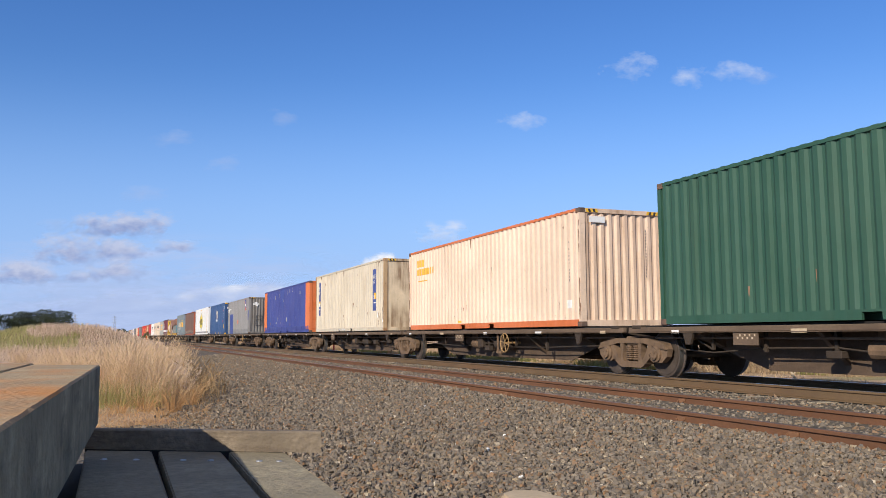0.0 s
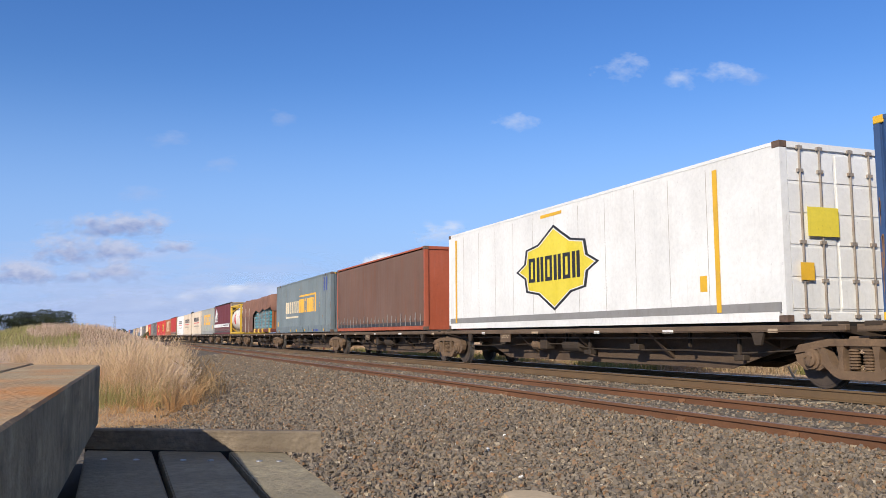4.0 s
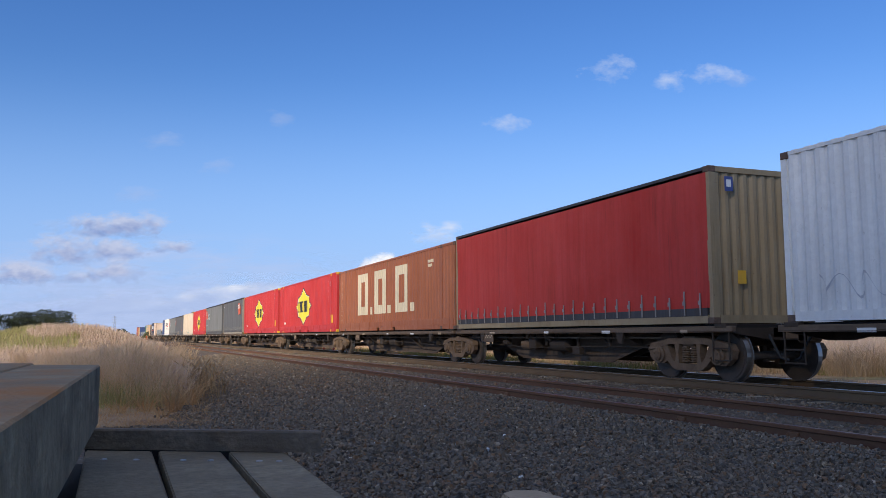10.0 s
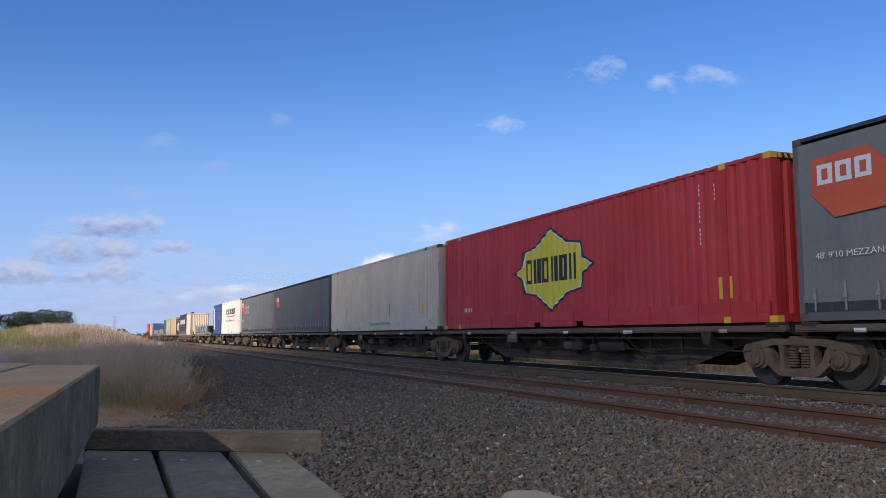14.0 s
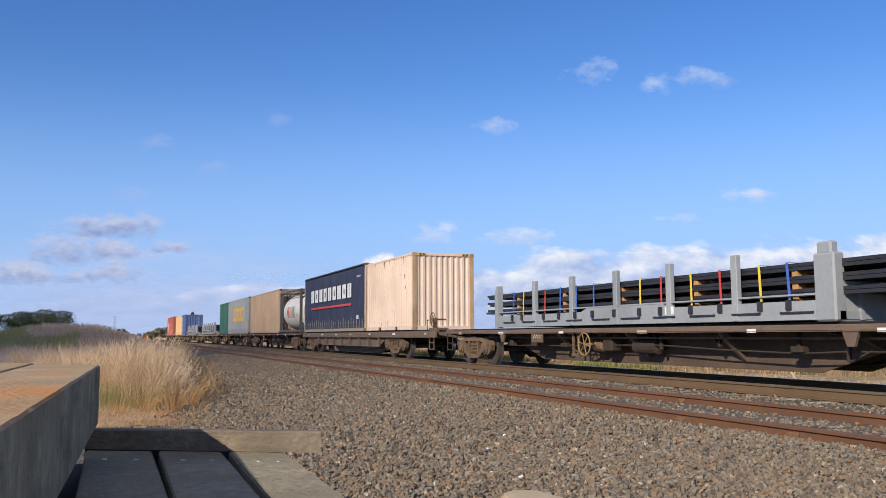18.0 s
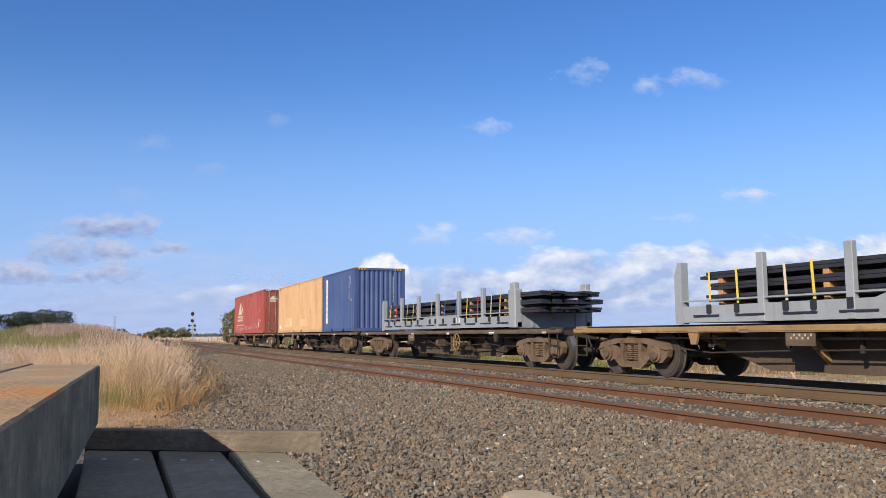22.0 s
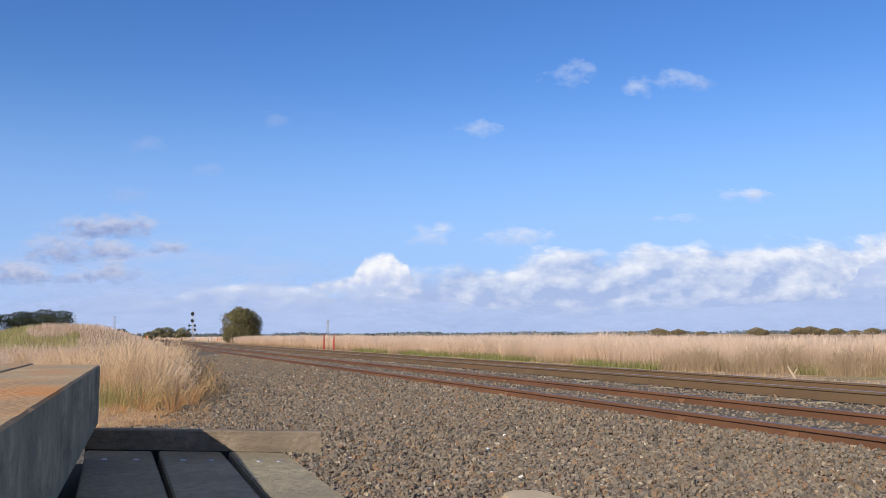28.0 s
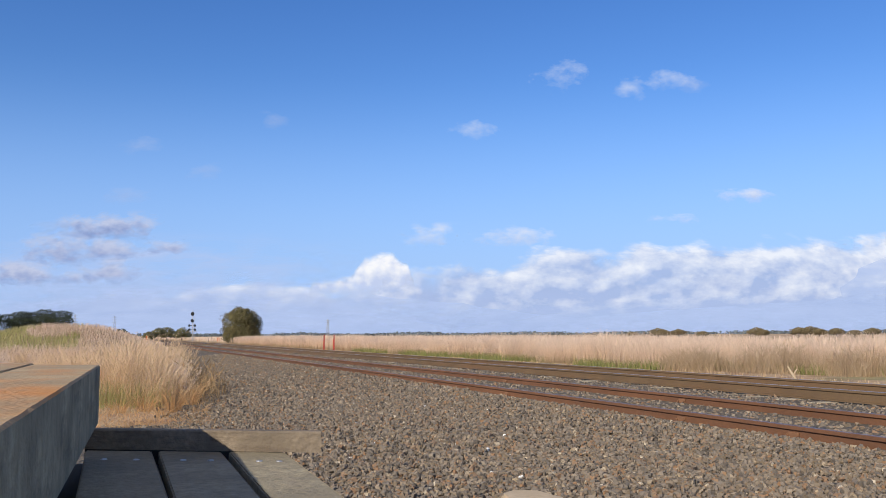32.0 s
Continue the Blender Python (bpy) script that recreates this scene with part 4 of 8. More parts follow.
def cloud_material(name, thr, soft, scale, stretch, lit, shade, flat, strength):
    """Vapour seen from afar: a ragged density over the piece's own face, bright above and grey below."""
    m, n, l, bs = nodes_of(name)
    n.remove(bs)
    tc = n.new("ShaderNodeTexCoord")
    info = n.new("ShaderNodeObjectInfo")
    add = n.new("ShaderNodeVectorMath")
    add.operation = "MULTIPLY_ADD"
    l.new(info.outputs["Random"], add.inputs[0])
    add.inputs[1].default_value = (9000.0, 0.0, 7000.0)
    l.new(tc.outputs["Object"], add.inputs[2])
    den = noise_node(n, l, add.outputs[0], scale, 9, 0.58, stretch)
    sep = n.new("ShaderNodeSeparateXYZ")
    l.new(tc.outputs["Generated"], sep.inputs[0])

    def hump(src, lo, mid, hi):
        a = n.new("ShaderNodeMapRange")
        a.interpolation_type = "SMOOTHSTEP"
        a.inputs[1].default_value, a.inputs[2].default_value = lo, mid
        l.new(src, a.inputs[0])
        b = n.new("ShaderNodeMapRange")
        b.interpolation_type = "SMOOTHSTEP"
        b.inputs[1].default_value, b.inputs[2].default_value = hi, mid
        l.new(src, b.inputs[0])
        return times(n, l, a.outputs[0], b.outputs[0])
    fade = times(n, l, hump(sep.outputs[0], 0.0, 0.5, 1.0), hump(sep.outputs[2], 0.0, flat, 1.0))
    tot = n.new("ShaderNodeMath")
    tot.operation = "MULTIPLY_ADD"
    l.new(fade, tot.inputs[0])
    tot.inputs[1].default_value = 0.9
    sharp = n.new("ShaderNodeMapRange")
    sharp.clamp = False
    sharp.inputs[1].default_value, sharp.inputs[2].default_value = 0.27, 0.73
    l.new(den, sharp.inputs[0])
    l.new(sharp.outputs[0], tot.inputs[2])
    alpha = times(n, l, times(n, l, ramp(n, l, tot.outputs[0], thr, thr + soft), ramp(n, l, fade, 0.02, 0.3)), strength)
    tone = n.new("ShaderNodeMath")
    tone.operation = "MULTIPLY_ADD"
    l.new(sep.outputs[2], tone.inputs[0])
    tone.inputs[1].default_value = 0.9
    l.new(noise_node(n, l, add.outputs[0], scale * 1.6, 6, 0.6, stretch), tone.inputs[2])
    # the sheet glows by itself; its sunlit and shaded tones are painted
    em = n.new("ShaderNodeEmission")
    l.new(mixer(n, l, ramp(n, l, tone.outputs[0], 0.62, 1.08), shade, lit), em.inputs[0])
    tr = n.new("ShaderNodeBsdfTransparent")
    mx = n.new("ShaderNodeMixShader")
    l.new(alpha, mx.inputs[0])
    l.new(tr.outputs[0], mx.inputs[1])
    l.new(em.outputs[0], mx.inputs[2])
    l.new(mx.outputs[0], n["Material Output"].inputs[0])
    return m


HALF = math.tan(radians(55.95) / 2)


def sky_point(px, py, dist):
    """A far point by its place in a 1568 x 882 picture."""
    way = STAND.to_3x3() @ Vector(((2 * px / 1568 - 1) * HALF, (882 - 2 * py) / 1568 * HALF, -1))
    return STAND.translation + way * dist


def cloud(px, py, w, h, mat, drift, dist=3600.0, label="small drifting white cloud", sag=0.0):
    """A gently bulging sheet of vapour, w by h in picture units, that drifts by drift units over the whole clip."""
    k = dist * 2 * HALF / 1568
    bm = bmesh.new()
    nx, nz = 12, 6
    g = [[bm.verts.new(((i / nx - 0.5) * w * k, -0.12 * w * k * (1 - (2 * i / nx - 1) ** 2) * (1 - (2 * j / nz - 1) ** 2), (j / nz - 0.5) * h * k)) for i in range(nx + 1)] for j in range(nz + 1)]
    for j in range(nz):
        for i in range(nx):
            bm.faces.new((g[j][i], g[j][i + 1], g[j + 1][i + 1], g[j + 1][i]))
    ob = tagged(new("cloud", mesh_of("cloud", bm, mat, True)), label, "cloud", "clouds")
    ob.visible_shadow = True
    turn = Matrix.Rotation(-YAW, 4, "Z")
    a, b = sky_point(px, py, dist), sky_point(px + drift[0], py + drift[1], dist)
    CLOUDS.append((ob, Matrix.Translation(a) @ turn, Matrix.Translation(b) @ turn))
    ob.matrix_world = Matrix.Translation(a) @ turn
    return ob


def bank_material(name, tops, scale, stretch, lit, shade, ragged, strength, floor_at=0.12):
    """A cumulus bank seen from afar: an outline of heaped tops over a fading base, its billows lit from the upper left."""
    m, n, l, bs = nodes_of(name)
    n.remove(bs)
    tc = n.new("ShaderNodeTexCoord")
    sep = n.new("ShaderNodeSeparateXYZ")
    l.new(tc.outputs["Generated"], sep.inputs[0])
    outline = n.new("ShaderNodeValToRGB")
    outline.color_ramp.interpolation = "EASE"
    els = outline.color_ramp.elements
    els[0].position, els[0].color = tops[0][0], (tops[0][1],) * 3 + (1,)
    els[1].position, els[1].color = tops[-1][0], (tops[-1][1],) * 3 + (1,)
    for at, v in tops[1:-1]:
        els.new(at).color = (v, v, v, 1)
    l.new(sep.outputs[0], outline.inputs[0])

    def billow(shift):
        mv = n.new("ShaderNodeVectorMath")
        mv.inputs[1].default_value = shift
        l.new(tc.outputs["Object"], mv.inputs[0])
        return noise_node(n, l, mv.outputs[0], scale, 8, 0.55, stretch)

    def plus(a, b, k):
        mt = n.new("ShaderNodeMath")
        mt.operation = "MULTIPLY_ADD"
        l.new(b, mt.inputs[0])
        mt.inputs[1].default_value = k
        l.new(a, mt.inputs[2])
        return mt.outputs[0]
    here, lee = billow((0, 0, 0)), billow((-0.22 / scale, 0, 0.20 / scale))
    over = plus(plus(outline.outputs[0], sep.outputs[2], -1.0), here, ragged)
    edge = n.new("ShaderNodeMapRange")
    edge.interpolation_type = "SMOOTHSTEP"
    edge.inputs[1].default_value, edge.inputs[2].default_value = ragged * 0.5, ragged * 0.5 + 0.16
    l.new(over, edge.inputs[0])
    base = n.new("ShaderNodeMapRange")
    base.interpolation_type = "SMOOTHSTEP"
    base.inputs[1].default_value, base.inputs[2].default_value = 0.0, floor_at + 0.25
    l.new(sep.outputs[2], base.inputs[0])
    sides = n.new("ShaderNodeMapRange")
    sides.inputs[1].default_value, sides.inputs[2].default_value = 0.0, 0.06
    l.new(sep.outputs[0], sides.inputs[0])
    alpha = times(n, l, times(n, l, times(n, l, edge.outputs[0], base.outputs[0]), sides.outputs[0]), strength)
    relief = plus(plus(sep.outputs[2], here, 2.0), lee, -2.0)
    # glowing sheet: sun on the billows is painted from the density slope
    em = n.new("ShaderNodeEmission")
    l.new(mixer(n, l, ramp(n, l, relief, 0.22, 0.98), shade, lit), em.inputs[0])
    tr = n.new("ShaderNodeBsdfTransparent")
    mx = n.new("ShaderNodeMixShader")
    l.new(alpha, mx.inputs[0])
    l.new(tr.outputs[0], mx.inputs[1])
    l.new(em.outputs[0], mx.inputs[2])
    l.new(mx.outputs[0], n["Material Output"].inputs[0])
    return m


def build_clouds():
    wisp = cloud_material("cloud_wisp", 1.02, 0.95, 0.0115, (1, 1, 1.7), (0.70, 0.76, 0.90), (0.50, 0.60, 0.84), 0.5, 0.62)
    thin = cloud_material("cloud_thin", 0.85, 1.1, 0.009, (1, 1, 2.2), (0.48, 0.56, 0.80), (0.36, 0.46, 0.72), 0.5, 0.40)
    puff = cloud_material("cloud_puff", 0.62, 0.62, 0.011, (1, 1, 1.9), (0.56, 0.60, 0.77), (0.24, 0.31, 0.57), 0.42, 0.85)
    veil = cloud_material("cloud_veil", 0.45, 0.9, 0.004, (1, 1, 4.0), (0.47, 0.58, 0.86), (0.40, 0.51, 0.79), 0.3, 0.9)
    fleece = cloud_material("cloud_fleece", 0.78, 0.75, 0.010, (1, 1, 2.0), (0.80, 0.82, 0.91), (0.55, 0.62, 0.82), 0.45, 0.72)
    lit, grey = (0.93, 0.94, 0.98), (0.40, 0.50, 0.77)
    east = bank_material("cloud_bank_east", ((0.0, 0.38), (0.10, 0.50), (0.20, 0.55), (0.30, 0.66), (0.38, 0.78), (0.47, 0.76), (0.52, 0.83), (0.58, 0.80), (0.66, 0.82), (0.74, 0.88), (0.85, 0.90), (1.0, 1.0)), 0.0048, (1, 1, 1.7), lit, grey, 0.55, 0.84)
    west = bank_material("cloud_bank_west", ((0.0, 0.2), (0.16, 0.45), (0.32, 0.62), (0.42, 0.58), (0.56, 0.70), (0.70, 0.80), (0.86, 0.72), (1.0, 0.5)), 0.0055, (1, 1, 1.7), (0.92, 0.93, 0.97), grey, 0.55, 0.88)
    tower = bank_material("cloud_tower", ((0.0, 0.1), (0.12, 0.50), (0.38, 0.56), (0.50, 0.95), (0.68, 1.0), (0.80, 0.80), (0.88, 0.40), (1.0, 0.1)), 0.0085, (1, 1, 1.2), (0.97, 0.97, 0.99), (0.55, 0.63, 0.85), 0.45, 0.95)
    # drifting small clouds: centre, size, drift
    for x, y, w, h, m, d in ((1108, 122, 190, 110, wisp, (-122, 14)), (1215, 138, 110, 90, wisp, (-100, 20)), (1300, 132, 190, 90, wisp, (-116, 16)), (1340, 140, 110, 40, thin, (-118, 15)), (932, 216, 150, 80, wisp, (-86, 15)),
                             (785, 413, 150, 60, fleece, (-24, 4)), (505, 212, 90, 60, thin, (-16, 4)), (310, 250, 130, 60, thin, (-55, 12)), (395, 290, 100, 60, thin, (-32, 14)),
                             (258, 346, 150, 56, thin, (-30, 4)), (226, 396, 260, 66, puff, (-28, 4)), (100, 400, 130, 44, thin, (-12, 4)), (128, 438, 190, 84, puff, (-20, 0)), (222, 440, 130, 70, puff, (-16, 0)),
                             (46, 482, 190, 62, puff, (-8, 1)), (216, 476, 160, 66, puff, (-12, 3)), (146, 487, 100, 40, puff, (-12, 2)), (312, 435, 100, 36, puff, (-14, 2))):
        cloud(x, y, w, h, m, d)
    # the standing bank along the horizon; its hazy veils also tint the low sky
    for x, y, w, h in ((330, 548, 700, 130), (900, 540, 1000, 160), (1480, 515, 900, 190), (1250, 560, 1100, 150), (620, 565, 900, 110), (60, 565, 700, 100), (250, 520, 1100, 260), (1300, 575, 1400, 110), (300, 580, 1400, 90)):
        cloud(x, y, w, h, veil, (0, 0), 4300.0, "long hazy bank of cloud over the horizon")
    cloud(1090, 497, 1110, 190, east, (0, 0), 4200.0, "long grey-white cumulus bank with heaped bright tops over the horizon")
    cloud(340, 532, 560, 96, west, (0, 0), 4220.0, "low hazy cumulus bank over the horizon")
    cloud(650, 492, 230, 92, tower, (0, 0), 4100.0, "bright billowing cumulus tower")
    for x, y, w, h, d in ((914, 419, 210, 56, (-4, 0)), (1322, 347, 190, 40, (-12, 0)), (1212, 387, 150, 30, (-8, 0)), (1545, 425, 170, 50, (-4, 0))):
        cloud(x, y, w, h, fleece, d)


build_clouds()


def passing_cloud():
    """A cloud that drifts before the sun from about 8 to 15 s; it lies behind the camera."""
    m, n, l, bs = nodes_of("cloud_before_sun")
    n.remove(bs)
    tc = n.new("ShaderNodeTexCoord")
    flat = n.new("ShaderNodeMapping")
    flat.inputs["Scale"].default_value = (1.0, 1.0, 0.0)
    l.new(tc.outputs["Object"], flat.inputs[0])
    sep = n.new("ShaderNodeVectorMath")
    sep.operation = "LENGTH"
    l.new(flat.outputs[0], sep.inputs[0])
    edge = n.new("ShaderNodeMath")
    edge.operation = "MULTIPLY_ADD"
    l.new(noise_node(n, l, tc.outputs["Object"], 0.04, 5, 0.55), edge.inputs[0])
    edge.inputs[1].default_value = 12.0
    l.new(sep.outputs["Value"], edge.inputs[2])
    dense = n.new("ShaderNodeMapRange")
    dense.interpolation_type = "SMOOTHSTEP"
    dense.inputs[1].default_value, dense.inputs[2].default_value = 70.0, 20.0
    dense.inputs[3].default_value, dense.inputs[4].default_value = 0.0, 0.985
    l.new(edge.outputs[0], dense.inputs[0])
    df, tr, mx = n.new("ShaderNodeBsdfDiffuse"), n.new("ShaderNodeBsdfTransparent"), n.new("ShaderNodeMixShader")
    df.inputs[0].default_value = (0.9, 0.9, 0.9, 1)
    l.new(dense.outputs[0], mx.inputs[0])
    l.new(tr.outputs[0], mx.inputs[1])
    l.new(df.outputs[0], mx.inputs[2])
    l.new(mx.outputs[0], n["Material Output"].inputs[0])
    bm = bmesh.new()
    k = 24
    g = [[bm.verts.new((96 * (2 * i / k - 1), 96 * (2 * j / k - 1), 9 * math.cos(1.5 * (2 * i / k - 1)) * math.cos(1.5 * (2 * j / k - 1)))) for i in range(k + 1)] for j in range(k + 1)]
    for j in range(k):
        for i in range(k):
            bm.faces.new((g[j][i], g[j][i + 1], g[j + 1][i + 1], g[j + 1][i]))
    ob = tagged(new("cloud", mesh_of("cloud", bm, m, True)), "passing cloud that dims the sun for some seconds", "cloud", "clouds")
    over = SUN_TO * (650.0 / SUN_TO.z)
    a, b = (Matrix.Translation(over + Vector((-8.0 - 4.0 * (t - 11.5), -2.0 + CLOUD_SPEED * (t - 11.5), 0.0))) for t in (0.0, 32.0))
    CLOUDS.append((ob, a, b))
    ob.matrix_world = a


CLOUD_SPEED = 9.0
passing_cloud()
# ---- the train ----
MOVERS = []      # (object, y at which it would stand at rest, x, z)
WHEELS = []      # (wheelset, y along the train, x, y and z in its wagon)
WHEEL_R = 0.475


def travel(t):
    """Metres run by the train: it gains a little speed until 15 s, then holds it."""
    return 22.2175 * t + ((15.0 - t) ** 2 / 30.0 if t < 15 else 0.0)


def rolling(ob, s, x=TRACK_X, z=0.0):
    ob.location = (x, s - travel(0.0), z)
    MOVERS.append((ob, s, x, z))
    return ob


grime = surface("wagon_grime", (0.050, 0.034, 0.022), 0.85, 0.0, 0.3, 1.5, 20, 0.3, 40, (0.055, 0.035, 0.025), 0.6, (1, 1, 1), 3)
deck_green = surface("wagon_green", (0.032, 0.055, 0.042), 0.75, 0.0, 0.25, 1.5, 20, 0.2, 40, (0.10, 0.065, 0.045), 0.7, (1, 1, 1), 3)
deck_ochre = surface("wagon_ochre", (0.36, 0.22, 0.09), 0.75, 0.0, 0.25, 1.5, 20, 0.2, 40, (0.12, 0.075, 0.05), 0.7, (1, 1, 1), 3)
deck_brown = surface("wagon_brown", (0.17, 0.115, 0.08), 0.75, 0.0, 0.25, 1.5, 20, 0.2, 40, (0.08, 0.05, 0.035), 0.6, (1, 1, 1), 3)
# sill and girder browns carry a sunlit tone; the grime is darkened for shade
sill_brown = surface("sill_brown", (0.15, 0.10, 0.063), 0.8, 0.0, 0.3, 1.5, 20, 0.3, 40, (0.07, 0.04, 0.025), 0.6, (1, 0.4, 1), 3)
girder_brown = surface("girder_brown", (0.105, 0.068, 0.043), 0.85, 0.0, 0.3, 1.5, 20, 0.3, 40, (0.05, 0.03, 0.02), 0.6, (1, 0.4, 1), 3)
# near-black that puts the shade under a wagon into the colour
under_shade = surface("underframe_shade_black", (0.015, 0.012, 0.010), 0.95, 0.0, 0.3, 3, 30, 0.2, 50, (0.028, 0.019, 0.013), 0.5, (1, 1, 1), 5)
cast = surface("bogie_cast_steel", (0.175, 0.110, 0.064), 0.9, 0.0, 0.3, 3, 30, 0.35, 50, (0.06, 0.04, 0.03), 0.7, (1, 1, 1), 5)
wheel_steel = surface("wheel_rusty_steel", (0.075, 0.055, 0.042), 0.75, 0.0, 0.3, 3, 30, 0.2, 60, (0.04, 0.03, 0.025), 0.6)
tread_steel = surface("bright_wheel_tread", (0.42, 0.40, 0.38), 0.35, 0.9, 0.15)
black_rubber = surface("black_rubber", (0.02, 0.02, 0.02), 0.7, 0, 0.2)
casting_steel = surface("corner_casting_steel", (0.15, 0.10, 0.075), 0.8, 0.1, 0.4, 6, 40, 0.3, 60, (0.20, 0.085, 0.035), 0.7, (1, 1, 1), 6)
ROD = surface("rod_galvanised_worn", (0.33, 0.28, 0.23), 0.6, 0.2, 0.25, 3, 30, 0.1, 60, (0.2, 0.09, 0.05), 0.5)
label_white = surface("label_white", (0.78, 0.76, 0.72), 0.6, 0, 0.06, dirt=(0.3, 0.24, 0.18), amount=0.3)
plate_cream = surface("plate_cream", (0.55, 0.42, 0.28), 0.7, 0, 0.15, dirt=(0.2, 0.14, 0.1), amount=0.5)
label_yellow = surface("label_yellow", (0.78, 0.45, 0.03), 0.6, 0, 0.08, dirt=(0.3, 0.2, 0.1), amount=0.3)
label_black = surface("label_black", (0.025, 0.025, 0.03), 0.6, 0, 0.08)
label_red = surface("label_red", (0.62, 0.035, 0.03), 0.6, 0, 0.08)
label_orange = surface("label_orange", (0.85, 0.14, 0.03), 0.6, 0, 0.08)


def bogie_meshes():
    out = {}
    bm = bmesh.new()
    # top chord, sloping to the axle boxes
    extrude_poly(bm, [(-1.26, 0.56), (-1.16, 0.70), (-0.55, 0.80), (0.55, 0.80), (1.16, 0.70), (1.26, 0.56), (0.98, 0.60), (0.5, 0.69), (-0.5, 0.69), (-0.98, 0.60)], -0.09, 0.09)
    # bottom chord that carries the springs
    extrude_poly(bm, [(-0.70, 0.40), (-0.46, 0.22), (-0.36, 0.18), (0.36, 0.18), (0.46, 0.22), (0.70, 0.40), (0.56, 0.46), (0.36, 0.31), (-0.36, 0.31), (-0.56, 0.46)], -0.085, 0.085)
    for s in (-1, 1):
        # column beside the springs, strut to the axle box, and the box's heavy surround
        extrude_poly(bm, [(s * 0.27, 0.29), (s * 0.40, 0.29), (s * 0.36, 0.50), (s * 0.40, 0.72), (s * 0.25, 0.72), (s * 0.29, 0.50)], -0.08, 0.08)
        extrude_poly(bm, [(s * 0.42, 0.30), (s * 0.54, 0.26), (s * 0.80, 0.66), (s * 0.66, 0.70)], -0.078, 0.078)
        extrude_poly(bm, [(s * 0.66, 0.36), (s * 0.76, 0.30), (s * 1.06, 0.30), (s * 1.22, 0.42), (s * 1.27, 0.58), (s * 1.10, 0.70), (s * 0.74, 0.68)], -0.06, 0.07)
        lathe(bm, [(-0.16, 0.07), (-0.15, 0.115), (-0.11, 0.12), (-0.10, 0.165), (0.06, 0.17), (0.06, 0.1)], 14, "X", (0, s * 0.89, WHEEL_R))
        for a in range(3):
            ang = a * math.tau / 3 + 0.5
            tube(bm, (-0.175, s * 0.89 + 0.07 * math.cos(ang), WHEEL_R + 0.07 * math.sin(ang)), (-0.15, s * 0.89 + 0.07 * math.cos(ang), WHEEL_R + 0.07 * math.sin(ang)), 0.02, 6)
        # brake shoe and its hanger on the inner side of the wheel
        box(bm, 0.1, 0.2, s * 0.40, s * 0.47, 0.25, 0.62)
    out["side_frame"] = mesh_of("side_frame", bm, cast)
    bm = bmesh.new()
    prof = [(0.33, 0.06)]
    for k in range(7):
        z = 0.335 + k * 0.045
        prof += [(z + 0.012, 0.088), (z + 0.028, 0.088), (z + 0.04, 0.06)]
    lathe(bm, prof, 10, "Z")
    out["spring"] = mesh_of("spring", bm, cast)
    bm = bmesh.new()
    chamfer(bm, -1.12, 1.12, -0.2, 0.2, 0.64, 0.84, 0.03)
    box(bm, -0.35, 0.35, -0.25, 0.25, 0.82, 0.9)
    for s in (-1, 1):
        box(bm, -0.85, 0.85, s * 0.42 - 0.04, s * 0.42 + 0.04, 0.38, 0.48)
        box(bm, s * 0.62, s * 0.9, -0.55, -0.42, 0.30, 0.55)
        box(bm, s * 0.62, s * 0.9, 0.42, 0.55, 0.30, 0.55)
    out["bogie"] = mesh_of("bogie", bm, cast)
    bm = bmesh.new()
    tube(bm, (-1.0, 0, 0), (1.0, 0, 0), 0.075, 12)
    for s in (-1, 1):
        c = s * GAUGE / 2
        lathe(bm, sorted([(c - s * 0.075, WHEEL_R + 0.028), (c - s * 0.055, WHEEL_R + 0.03), (c - s * 0.04, WHEEL_R + 0.003), (c + s * 0.06, WHEEL_R - 0.004), (c + s * 0.065, WHEEL_R - 0.03)]), 36, "X")
        lathe(bm, sorted([(c - s * 0.02, WHEEL_R - 0.06), (c + s * 0.075, WHEEL_R - 0.065), (c + s * 0.075, WHEEL_R - 0.05)]), 36, "X")
        lathe(bm, sorted([(c - s * 0.03, 0.13), (c + s * 0.1, 0.13)]), 16, "X")
    me = out["wheelset"] = mesh_of("wheelset", bm, wheel_steel)
    me.materials.append(tread_steel)
    for f in me.polygons:
        if math.hypot(f.center.y, f.center.z) > WHEEL_R - 0.012 and abs(f.normal.x) < 0.6:
            f.material_index = 1
    return out


BOGIE = bogie_meshes()
CAPS = {482.8: ("pink", surface("cap_pink", (0.48, 0.20, 0.27), 0.7, 0, 0.2)), 541.3: ("green", surface("cap_green", (0.10, 0.26, 0.06), 0.6, 0, 0.2)),
        547.0: ("pale grey", surface("cap_grey", (0.35, 0.31, 0.29), 0.7, 0, 0.2)), 469.2: ("pink", surface("cap_pink_dull", (0.42, 0.18, 0.24), 0.7, 0, 0.2))}


def add_bogie(wagon, s_front, y):
    b = part("bogie", BOGIE["bogie"], None, wagon, "brown cast steel bogie")
    b.location = (0, y, 0)
    for s in (-1, 1):
        f = part("side_frame", BOGIE["side_frame"], None, b)
        f.matrix_basis = pose(s * 1.06, 0, 0, 0, 0, 0 if s < 0 else 180)
        for y2 in (-0.13, 0.13):
            sp = part("spring", BOGIE["spring"], None, b)
            sp.location = (s * 1.06, y2, 0)
    cap = CAPS.get(round(s_front + y, 1))
    if cap:
        for a in (-0.89, 0.89):
            bm = bmesh.new()
            lathe(bm, [(-1.245, 0.05), (-1.235, 0.125), (-1.19, 0.135), (-1.18, 0.1)], 16, "X", (0, a, WHEEL_R))
            part("bearing_cap", bm, cap[1], b, cap[0] + " painted bearing cap")
